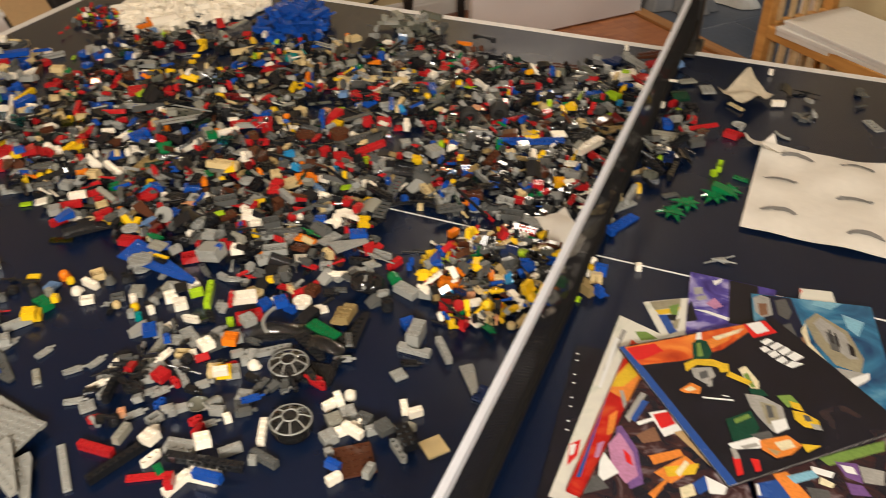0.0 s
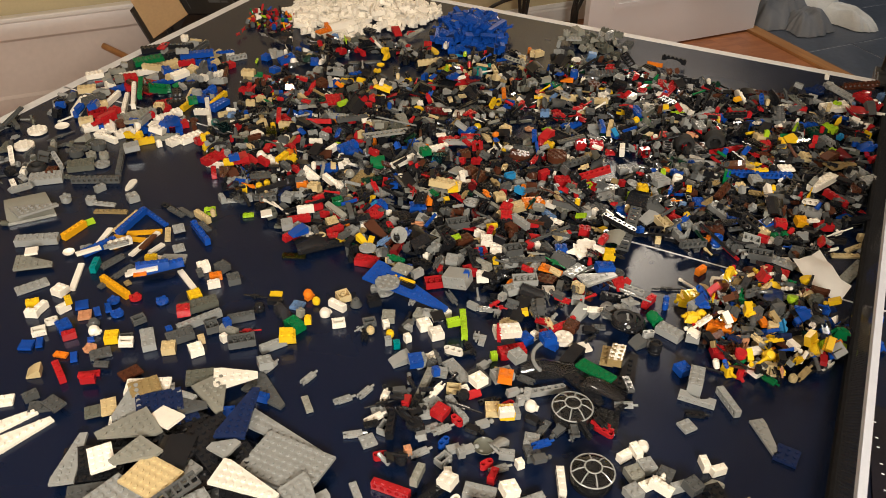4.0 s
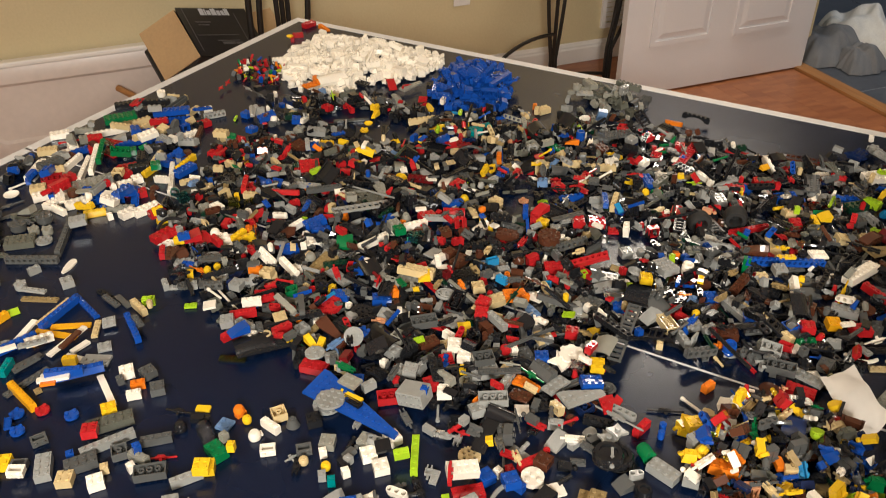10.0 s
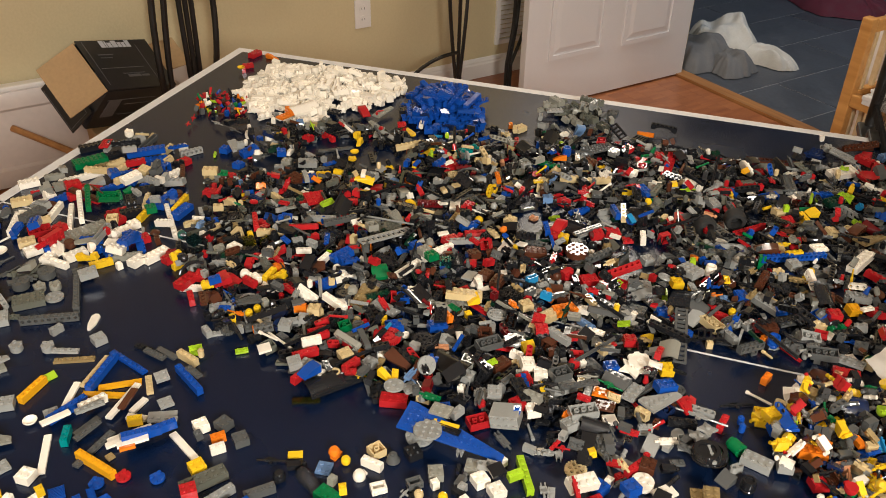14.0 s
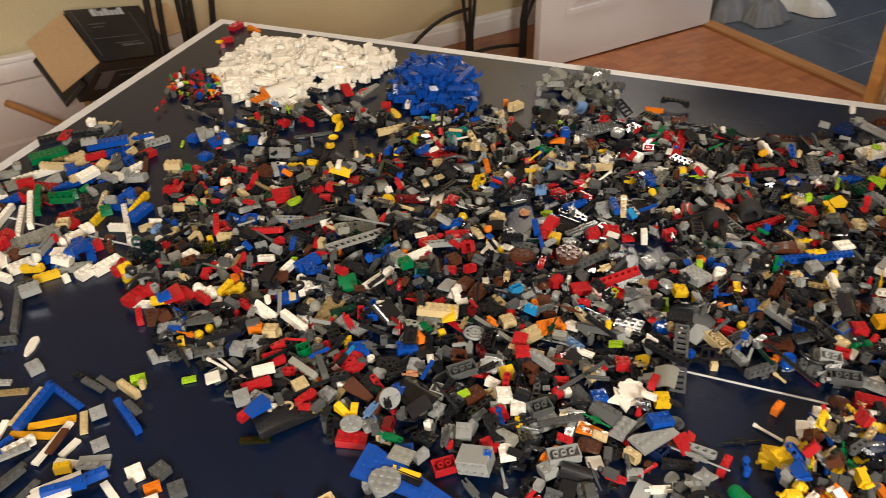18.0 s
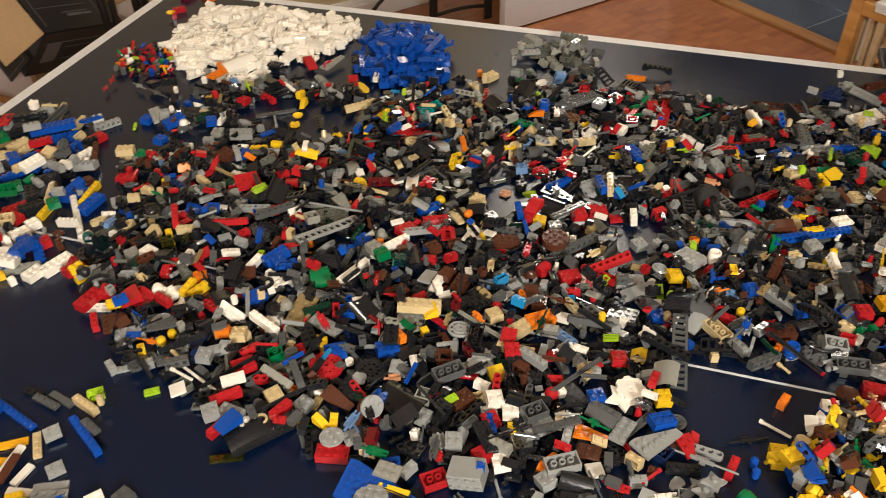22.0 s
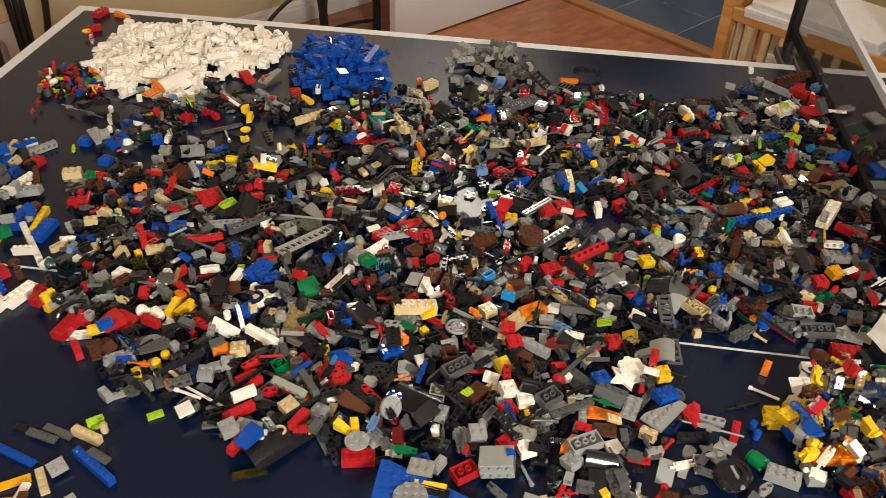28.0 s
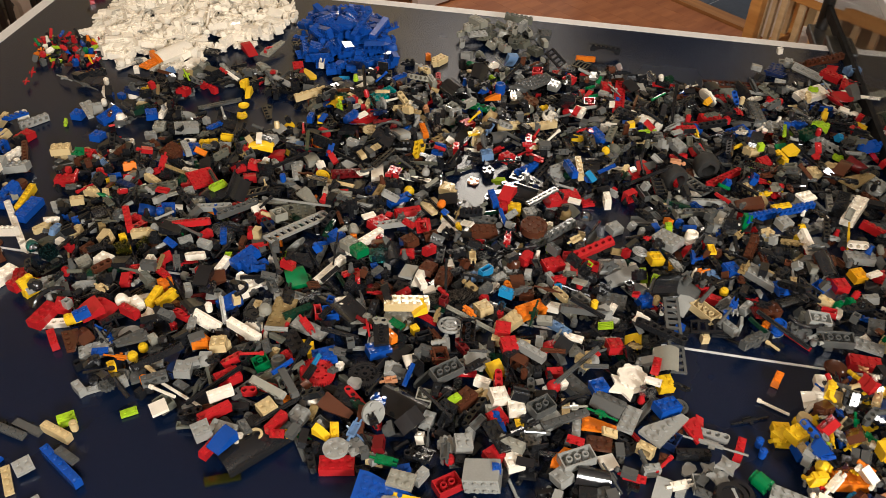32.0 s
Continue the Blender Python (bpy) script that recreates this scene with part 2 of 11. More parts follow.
    def data(self, name, materials, smooth=False):
        me = bpy.data.meshes.new(name)
        me.from_pydata(self.v, [], self.f)
        for m in materials:
            me.materials.append(m)
        if any(self.k):
            me.polygons.foreach_set("material_index", self.k)
        bm = bmesh.new()
        bm.from_mesh(me)
        bmesh.ops.remove_doubles(bm, verts=bm.verts, dist=1e-6)
        bmesh.ops.recalc_face_normals(bm, faces=bm.faces)
        bm.to_mesh(me)
        bm.free()
        if smooth:
            me.polygons.foreach_set("use_smooth", [True] * len(me.polygons))
            me.set_sharp_from_angle(angle=radians(38))
        return me


def part(name, shape, material, parent=None, label="", m=None, smooth=False):
    mats = material if isinstance(material, (list, tuple)) else [material]
    ob = new(name, shape.data(name, mats, smooth))
    if parent is not None:
        ob.parent = parent
    if m is not None:
        ob.matrix_local = m
    if label:
        ob["label"] = label
    return ob


def thing(name, m, label, category, group="", kind=""):
    ob = new(name)
    ob.empty_display_size = 0.05
    ob.matrix_world = m
    return tagged(ob, label, category, group, kind)


def slab(name, x0, y0, z0, x1, y1, z1, material, label="", kind="structure", m=None, category=""):
    s = Shape()
    s.box(x0, y0, z0, x1, y1, z1)
    ob = part(name, s, material)
    ob.matrix_world = m if m is not None else ROOM
    return tagged(ob, label, category, kind=kind)


# ---- shell of the room, in room coordinates u, v ----
UL, VD, UR, VN, HC = -2.74, 2.05, 3.2, -3.4, 2.42
slab("floor", UL - 0.1, VN - 0.1, -0.06, UR + 0.1, VD, -0.004, OAK_FLOOR, "red-brown oak strip floor of the room")
slab("ceiling", UL - 0.1, VN - 0.1, HC, UR + 0.1, 6.1, HC + 0.08, CEILING, "plain white ceiling")
slab("wall_west", UL - 0.1, VN - 0.1, 0, UL, VD + 0.0, HC, WALL, "pale yellow painted plaster wall")
slab("wall_south", UL, VN - 0.1, 0, UR, VN, HC, WALL, "pale yellow painted plaster wall")
slab("wall_east", UR, VN - 0.1, 0, UR + 0.1, VD + 0.1, HC, WALL, "pale yellow painted plaster wall")
DL, DR = -2.34, -1.40
slab("wall_north", UL - 0.1, VD, 0, DL - 0.05, VD + 0.1, HC, WALL, "pale yellow painted wall beside the doorway")
slab("wall_north", DR, VD, 0, UR, VD + 0.1, HC, WALL, "pale yellow painted wall beside the doorway")
slab("wall_north", DL - 0.05, VD, 2.06, DR, VD + 0.1, HC, WALL, "pale yellow painted wall over the doorway")
# hall beyond the doorway
HALL = surface("hall_paint", (0.42, 0.44, 0.48), 0.7, 3, 0.05)
slab("hall_floor", -4.6, VD, -0.06, UR + 0.1, 6.0, -0.0045, GROUT, "grey grout bed of the tiled hall floor")
slab("hall_wall", -4.7, VD, 0, -4.6, 6.1, HC, HALL, "plain grey hall wall")
slab("hall_wall", -4.6, 6.0, 0, UR, 6.1, HC, HALL, "plain grey hall wall")
slab("hall_wall", UR, VD + 0.1, 0, UR + 0.1, 6.1, HC, HALL, "plain grey hall wall")
slab("hall_wall", -4.6, VD, 0, UL - 0.1, VD + 0.1, HC, HALL, "plain grey hall wall")

# threshold
s = Shape()
s.prism([(DL, VD - 0.035), (DR, VD - 0.035), (DR, VD + 0.03), (DL, VD + 0.03)], -0.004, 0.012)
ob = part("threshold", s, OAK_TRIM)
ob.matrix_world = ROOM
tagged(ob, "low oak threshold strip in the doorway", "threshold", kind="structure")


def board_run(name, u0, v0, u1, v1, inward):
    """Moulded baseboard between two corners."""
    a, b = Vector((u0, v0, 0)), Vector((u1, v1, 0))
    n = Vector((inward[0], inward[1], 0))
    s = Shape()
    profile = [(0, 0), (0.016, 0), (0.016, 0.062), (0.012, 0.070), (0.012, 0.076), (0.006, 0.088), (0, 0.09)]
    pa = [a + n * d + Vector((0, 0, h)) for d, h in profile]
    pb = [b + n * d + Vector((0, 0, h)) for d, h in profile]
    k = len(profile)
    for i in range(k):
        s.face([pa[i], pb[i], pb[(i + 1) % k], pa[(i + 1) % k]])
    s.face(pa)
    s.face(pb[::-1])
    ob = part(name, s, WHITE_PAINT)
    ob.matrix_world = ROOM
    return tagged(ob, "white painted moulded baseboard along the wall", "baseboard", kind="structure")


board_run("baseboard", UL, VN, UL, VD, (1, 0))
board_run("baseboard", UL, VD, DL - 0.12, VD, (0, -1))
board_run("baseboard", DR + 0.07, VD, UR, VD, (0, -1))
for u0, u1 in ((DL - 0.12, DL - 0.05), (DR, DR + 0.07)):
    slab("door_casing", u0, VD - 0.018, 0, u1, VD, 2.06, WHITE_PAINT, "white painted door casing")

# open panelled door, standing square to its wall
door = thing("door_1", at_room(DL + 0.02, VD, 0.008, 0, 0, -90), "open white six-panel door standing in the room", "door", kind="structure")
s = Shape()
s.soft_box(0, -0.018, 0, 0.92, 0.018, 2.03, 0.002)
part("door_leaf", s, DOOR_PAINT, door)
for x0, x1 in ((0.115, 0.405), (0.515, 0.805)):
    for z0, z1 in ((0.20, 0.86), (0.99, 1.55), (1.66, 1.90)):
        for side in (-1, 1):
            s = Shape()
            d0, d1 = 0.0175 * side, 0.024 * side
            w = 0.02
            for a, b, c, d in ((x0, z0, x1, z0 + w), (x0, z1 - w, x1, z1), (x0, z0 + w, x0 + w, z1 - w), (x1 - w, z0 + w, x1, z1 - w)):
                s.box(a, min(d0, d1), b, c, max(d0, d1), d)
            inner = [(x0 + 0.05, z0 + 0.05), (x1 - 0.05, z0 + 0.05), (x1 - 0.05, z1 - 0.05), (x0 + 0.05, z1 - 0.05)]
            outer = [(x0 + 0.025, z0 + 0.025), (x1 - 0.025, z0 + 0.025), (x1 - 0.025, z1 - 0.025), (x0 + 0.025, z1 - 0.025)]
            for i in range(4):
                j = (i + 1) % 4
                s.face([(outer[i][0], d0, outer[i][1]), (outer[j][0], d0, outer[j][1]), (inner[j][0], d1, inner[j][1]), (inner[i][0], d1, inner[i][1])])
            s.face([(p[0], d1, p[1]) for p in inner])
            part("raised_panel", s, DOOR_PAINT, door)

# wall outlet and floor-level grille on the west wall
o = thing("wall_outlet", at_room(UL, 0.62, 0.378), "white double wall outlet on the yellow wall", "outlet")
s = Shape()
s.soft_box(0, -0.036, -0.058, 0.006, 0.036, 0.058, 0.002)
part("cover_plate", s, WHITE_PAINT, o)
for z in (-0.022, 0.022):
    s = Shape()
    s.turned([(0.016, 0.006), (0.016, 0.009)], 14, (0, 0, z), axis="x")
    part("socket", s, WHITE_PAINT, o)
    for y in (-0.006, 0.006):
        s = Shape()
        s.box(0.0088, y - 0.001, z - 0.003, 0.0096, y + 0.001, z + 0.005)
        part("slot", s, BLACK_METAL, o)
g = thing("wall_vent", at_room(UL, 1.37, 0.14), "white louvred air vent low on the wall", "vent")
s = Shape()
for a, b, c, d in ((-0.09, 0, 0.09, 0.02), (-0.09, 0.38, 0.09, 0.4), (-0.09, 0.02, -0.07, 0.38), (0.07, 0.02, 0.09, 0.38)):
    s.box(0, a, b, 0.012, c, d)
part("frame", s, WHITE_PAINT, g)
for i in range(17):
    s = Shape()
    z = 0.03 + i * 0.021
    s.face([(0.002, -0.07, z + 0.012), (0.002, 0.07, z + 0.012), (0.012, 0.07, z), (0.012, -0.07, z)])
    s.face([(0.002, -0.07, z + 0.014), (0.002, 0.07, z + 0.014), (0.012, 0.07, z + 0.002), (0.012, -0.07, z + 0.002)])
    part("slat", s, WHITE_PAINT, g)

# ---- table-tennis table ----
table = thing("table_tennis_table", pose(0, 0, 0), "navy blue table-tennis table with white edge lines", "table")
for x0, x1 in ((-1.37, -0.002), (0.002, 1.37)):
    s = Shape()
    s.soft_box(x0, -0.7625, TOP - 0.02, x1, 0.7625, TOP, 0.0015)
    part("tabletop", s, NAVY, table)
    s = Shape()
    for a, b, c, d in ((x0 + 0.02, -0.735, x1 - 0.02, -0.71), (x0 + 0.02, 0.71, x1 - 0.02, 0.735), (x0 + 0.02, -0.71, x0 + 0.045, 0.71), (x1 - 0.045, -0.71, x1 - 0.02, 0.71)):
        s.box(a, b, TOP - 0.07, c, d, TOP - 0.02)
    part("apron", s, BLACK_METAL, table)
    for y in (-0.7625, 0.7425):
        s = Shape()
        s.box(x0, y, TOP + 0.0, x1, y + 0.02, TOP + 0.0004)
        part("side_line", s, LINE, table)
    s = Shape()
    s.box(x0 + 0.002, -0.0015, TOP, x1 - 0.002, 0.0015, TOP + 0.0004)
    part("centre_line", s, LINE, table)
    xe = x0 if x0 < -1 else x1 - 0.02
    s = Shape()
    s.box(xe, -0.7425, TOP, xe + 0.02, 0.7425, TOP + 0.0004)
    part("end_line", s, LINE, table)
    for lx in (x0 + 0.25, x1 - 0.25):
        for ly in (-0.6, 0.6):
            s = Shape()
            s.soft_box(lx - 0.02, ly - 0.02, 0, lx + 0.02, ly + 0.02, TOP - 0.02, 0.003)
            part("leg", s, BLACK_METAL, table)

# net with posts
net = thing("table_tennis_net", pose(0, 0, TOP), "black table-tennis net with white top tape and posts", "net")
NY = 0.90


def sag(y):
    return 0.1525 - 0.022 * math.cos(y / NY * math.pi / 2) ** 0.7


s = Shape()
ys = [-NY + 2 * NY * i / 40 for i in range(41)]
for a, b in zip(ys, ys[1:]):
    za, zb = sag(a), sag(b)
    for x0, x1 in ((-0.0035, 0.0035),):
        s.mesh_in([(x0, a, za - 0.013), (x1, a, za - 0.013), (x1, a, za), (x0, a, za), (x0, b, zb - 0.013), (x1, b, zb - 0.013), (x1, b, zb), (x0, b, zb)],
                  [(0, 1, 5, 4), (1, 2, 6, 5), (2, 3, 7, 6), (3, 0, 4, 7)])
part("top_tape", s, NET_TAPE, net)
s = Shape()
n = 420
for i in range(n):
    y = -NY + 2 * NY * (i + 0.5) / n
    s.box(-0.0002, y - 0.00022, 0.004, 0.0002, y + 0.00022, sag(y) - 0.012)
for j in range(28):
    for a, b in zip(ys, ys[1:]):
        fa = j / 28.0
        za, zb = 0.006 + (sag(a) - 0.02) * fa, 0.006 + (sag(b) - 0.02) * fa
        s.mesh_in([(-0.0002, a, za), (0.0002, a, za), (0.0002, a, za + 0.00045), (-0.0002, a, za + 0.00045), (-0.0002, b, zb), (0.0002, b, zb), (0.0002, b, zb + 0.00045), (-0.0002, b, zb + 0.00045)],
                  [(0, 1, 5, 4), (1, 2, 6, 5), (2, 3, 7, 6), (3, 0, 4, 7)])
tagged(part("netting", s, NET_CORD, net), kind="stuff")
s = Shape()
for a, b in zip(ys, ys[1:]):
    s.box(-0.004, a, 0.001, 0.004, b, 0.020)
part("bottom_tape", s, NET_CORD, net)
for y in (-NY, NY):
    d = 1 if y > 0 else -1
    s = Shape()
    s.turned([(0.011, -0.03), (0.011, 0.15), (0.009, 0.158)], 12, (0, y, 0))
    part("post", s, BLACK_METAL, net, smooth=True)
    s = Shape()
    a, b = sorted((y + 0.012 * d, 0.735 * d))
    s.soft_box(-0.022, a, -0.045, 0.022, b, -0.028, 0.003)
    s.soft_box(-0.022, min(0.72 * d, 0.775 * d), 0.0006, 0.022, max(0.72 * d, 0.775 * d), 0.010, 0.003)
    s.soft_box(-0.022, min(0.7645 * d, 0.785 * d), -0.045, 0.022, max(0.7645 * d, 0.785 * d), 0.010, 0.003)
    part("clamp", s, BLACK_METAL, net)
    s = Shape()
    s.turned([(0.006, -0.075), (0.014, -0.072), (0.014, -0.062), (0.005, -0.06), (0.005, -0.045)], 10, (0, 0.74 * d, 0))
    part("screw", s, BLACK_METAL, net)


# ---- moulded toy pieces: colours ----
COLOURS = dict(
    white=((0.91, 0.83, 0.70), "white"), red=((0.44, 0.016, 0.019), "red"), blue=((0.008, 0.065, 0.34), "blue"),
    yellow=((0.80, 0.50, 0.015), "yellow"), black=((0.0135, 0.0138, 0.0155), "black"), lgray=((0.302, 0.300, 0.278), "light grey"),
    dgray=((0.090, 0.091, 0.087), "dark grey"), ogray=((0.27, 0.26, 0.215), "old light grey"), odgray=((0.12, 0.12, 0.095), "old dark grey"),
    tan=((0.62, 0.47, 0.24), "tan"), brown=((0.085, 0.028, 0.014), "brown"), green=((0.004, 0.15, 0.045), "green"),
    dgreen=((0.006, 0.033, 0.018), "dark green"), lime=((0.36, 0.55, 0.02), "lime green"), orange=((0.76, 0.19, 0.012), "orange"),
    amber=((0.80, 0.38, 0.01), "bright orange-yellow"), navy=((0.010, 0.022, 0.075), "dark blue"), teal=((0.0, 0.20, 0.20), "teal"),
    azure=((0.02, 0.24, 0.50), "azure"), sand=((0.14, 0.24, 0.42), "sand blue"), nougat=((0.60, 0.28, 0.14), "flesh-brown"),
    dtan=((0.30, 0.21, 0.09), "dark tan"), wine=((0.13, 0.008, 0.01), "dark red"), pink=((0.65, 0.33, 0.34), "pale pink"))
PLASTIC = {k: surface(k + "_plastic", c, 0.13 if k != "black" else 0.11, 60, 0.08, 0.00012, per_object=0.10, fine=10) for k, (c, w) in COLOURS.items()}
PLASTIC["smoke"] = thin_clear("smoke_clear_plastic", (0.64, 0.62, 0.60))
PLASTIC["ice"] = thin_clear("clear_plastic", (0.90, 0.91, 0.92))
PLASTIC["glow"] = thin_clear("clear_yellow_green_plastic", (0.78, 0.76, 0.16))
PLASTIC["ruby"] = thin_clear("clear_red_plastic", (0.86, 0.10, 0.06))
PLASTIC["sea"] = thin_clear("clear_teal_plastic", (0.25, 0.72, 0.74))
for k, w in (("smoke", "smoky clear"), ("ice", "clear"), ("glow", "clear yellow-green"), ("ruby", "clear red"), ("sea", "clear teal")):
    COLOURS[k] = ((0, 0, 0), w)
RUBBER = surface("black_rubber", (0.018, 0.017, 0.016), 0.7, 40, 0.15, 0.0002)
U, PH, BH, SR, SH = 0.008, 0.0032, 0.0096, 0.0024, 0.0018


def studs(s, xs, z, n=8):
    for x, y in xs:
        s.turned([(SR, z), (SR, z + SH)], n, (x, y, 0), start=math.pi / n)


def grid(n, m):
    return [((i - (n - 1) / 2) * U, (j - (m - 1) / 2) * U) for i in range(n) for j in range(m)]


def shell(s, n, m, h):
    """Hollow moulded body, open below, with tubes inside."""
    a, b, w = n * U / 2 - 0.0001, m * U / 2 - 0.0001, 0.0013
    o = [(-a, -b), (a, -b), (a, b), (-a, b)]
    i = [(-a + w, -b + w), (a - w, -b + w), (a - w, b - w), (-a + w, b - w)]
    v = [(x, y, 0) for x, y in o] + [(x, y, h) for x, y in o] + [(x, y, 0) for x, y in i] + [(x, y, h - 0.0012) for x, y in i]
    f = [(4, 5, 6, 7), (12, 15, 14, 13)]
    for q in range(4):
        r = (q + 1) % 4
        f += [(q, r, 4 + r, 4 + q), (q, 8 + q, 8 + r, r), (8 + q, 12 + q, 12 + r, 8 + r)]
    s.mesh_in(v, f)
    if m > 1 and n * m <= 16:
        for p in range(n - 1):
            for q in range(m - 1):
                x, y = (p - (n - 2) / 2) * U, (q - (m - 2) / 2) * U
                s.turned([(0.0021, h - 0.0012), (0.0021, 0.0002), (0.0032, 0.0002), (0.0032, h - 0.0012)], 8, (x, y, 0))


def brick(n, m, h=BH, top=True):
    s = Shape()
    shell(s, n, m, h)
    if top:
        studs(s, grid(n, m), h)
    return s


def plate(n, m):
    return brick(n, m, PH)


def tile(n, m):
    return brick(n, m, PH, False)


def slope(n, m=2, h=BH):
    """Sloped brick, n wide along x, m deep along y, studs on the last row."""
    s = Shape()
    a, b = n * U / 2 - 0.0001, m * U / 2 - 0.0001
    prof = [(-b, 0), (b, 0), (b, h), (b - U, h), (-b, 0.0018)]
    k = len(prof)
    v = [(-a, y, z) for y, z in prof] + [(a, y, z) for y, z in prof]
    f = [tuple(range(k - 1, -1, -1)), tuple(range(k, 2 * k))] + [(i, (i + 1) % k, k + (i + 1) % k, k + i) for i in range(k)]
    s.mesh_in(v, f)
    studs(s, [((i - (n - 1) / 2) * U, b - U / 2) for i in range(n)], h)
    return s


def cheese(n=1):
    s = Shape()
    a, b = n * U / 2 - 0.0001, U / 2 - 0.0001
    prof = [(-b, 0), (b, 0), (b, 0.0062), (b - 0.001, 0.0064), (-b, 0.0016)]
    k = len(prof)
    s.mesh_in([(-a, y, z) for y, z in prof] + [(a, y, z) for y, z in prof],
              [tuple(range(k - 1, -1, -1)), tuple(range(k, 2 * k))] + [(i, (i + 1) % k, k + (i + 1) % k, k + i) for i in range(k)])
    return s


def curved(n=2, m=3):
    s = Shape()
    a, b = n * U / 2 - 0.0001, m * U / 2 - 0.0001
    prof = [(-b, 0), (b, 0), (b, 0.0095)] + [(b - 2 * b * i / 6, 0.0016 + 0.008 * math.cos(i / 6 * math.pi / 2)) for i in range(1, 7)]
    k = len(prof)
    s.mesh_in([(-a, y, z) for y, z in prof] + [(a, y, z) for y, z in prof],
              [tuple(range(k - 1, -1, -1)), tuple(range(k, 2 * k))] + [(i, (i + 1) % k, k + (i + 1) % k, k + i) for i in range(k)])
    return s


def inside(poly, x, y):
    hit = False
    for (x0, y0), (x1, y1) in zip(poly, poly[1:] + poly[:1]):
        if (y0 > y) != (y1 > y) and x < (x1 - x0) * (y - y0) / (y1 - y0) + x0:
            hit = not hit
    return hit


def flat_plate(poly, h=PH):
    """A plate of any outline (in studs) with studs where they fit."""
    s = Shape()
    p = [(x * U, y * U) for x, y in poly]
    s.prism(p, 0, h)
    xs, ys = [q[0] for q in poly], [q[1] for q in poly]
    spots = []
    x = math.floor(min(xs)) + 0.5
    while x < max(xs):
        y = math.floor(min(ys)) + 0.5
        while y < max(ys):
            if all(inside(poly, x + dx, y + dy) for dx in (-0.32, 0.32) for dy in (-0.32, 0.32)):
                spots.append((x * U, y * U))
            y += 1
        x += 1
    studs(s, spots, h)
    return s


def wing(n=6, m=3):
    """Long wedge plate with one slanting side."""
    return flat_plate([(-n / 2, -m / 2), (n / 2, -m / 2), (n / 2, -m / 2 + 1), (-n / 2 + 1, m / 2), (-n / 2, m / 2)])


def spear(n=6, m=3):
    return flat_plate([(-n / 2, -m / 2), (-n / 2 + 1, -m / 2), (n / 2, -0.5), (n / 2, 0.5), (-n / 2 + 1, m / 2), (-n / 2, m / 2)])


def holed_side(s, n, y, h, r=0.0024, c=0.0056):
    """A side wall with round holes through it, at y and -y."""
    for i in range(n):
        x0 = (i - n / 2) * U
        cx = x0 + U / 2
        ring = [(cx + r * math.cos(math.pi / 4 * q), c + r * math.sin(math.pi / 4 * q)) for q in range(8)]
        edge = [(x0 + U, c), (x0 + U, h), (cx, h), (x0, h), (x0, c), (x0, 0), (cx, 0), (x0 + U, 0)]
        for side in (-y, y):
            for q in range(8):
                t = (q + 1) % 8
                s.face([(edge[q][0], side, edge[q][1]), (edge[t][0], side, edge[t][1]), (ring[t][0], side, ring[t][1]), (ring[q][0], side, ring[q][1])])
        for q in range(8):
            t = (q + 1) % 8
            s.face([(ring[q][0], -y, ring[q][1]), (ring[t][0], -y, ring[t][1]), (ring[t][0], y, ring[t][1]), (ring[q][0], y, ring[q][1])])


def beam(n):
    """Studded beam with round holes through its sides."""
    s = Shape()
    a, b = n * U / 2, U / 2 - 0.0001
    holed_side(s, n, b, BH)
    for z in (0, BH):
        s.face([(-a, -b, z), (a, -b, z), (a, b, z), (-a, b, z)])
    for x in (-a, a):
        s.face([(x, -b, 0), (x, b, 0), (x, b, BH), (x, -b, BH)])
    studs(s, grid(n, 1), BH)
    return s


def liftarm(n):
    """Smooth rounded beam with holes, lying on its side."""
    s = Shape()
    h, r, R = 0.0074, 0.0025, 0.0037
    for i in range(n):
        cx = (i - (n - 1) / 2) * U
        ring = [(cx + r * math.cos(math.pi / 4 * q), r * math.sin(math.pi / 4 * q)) for q in range(8)]
        edge = []
        for q in range(8):
            ca, sa = math.cos(math.pi / 4 * q), math.sin(math.pi / 4 * q)
            x, y = R * ca, R * sa
            if (i < n - 1 and ca > 0.01) or (i > 0 and ca < -0.01):
                x = math.copysign(U / 2, ca)
                y = 0 if abs(sa) < 0.1 else math.copysign(R, sa)
            edge.append((cx + x, y))
        for z in (0, h):
            for q in range(8):
                t = (q + 1) % 8
                s.face([(*edge[q], z), (*edge[t], z), (*ring[t], z), (*ring[q], z)])
        for q in range(8):
            t = (q + 1) % 8
            s.face([(*ring[q], 0), (*ring[t], 0), (*ring[t], h), (*ring[q], h)])
            if not (i < n - 1 and edge[q][0] > cx + 0.0039 and edge[t][0] > cx + 0.0039) and not (i > 0 and edge[q][0] < cx - 0.0039 and edge[t][0] < cx - 0.0039):
                s.face([(*edge[q], 0), (*edge[t], 0), (*edge[t], h), (*edge[q], h)])
    return s


def axle(n):
    s = Shape()
    a = n * U / 2
    s.box(-a, -0.0024, 0.0015, a, 0.0024, 0.0033)
    s.box(-a, -0.0009, 0, a, 0.0009, 0.0048)
    return s


def bar(n, r=0.0016):
    s = Shape()
    a = n * U / 2
    s.rod([(-a, 0, r), (a, 0, r)], r, 8)
    s.turned([(r * 1.5, -a), (r * 1.5, -a + 0.004)], 8, (0, 0, r), axis="x")
    return s


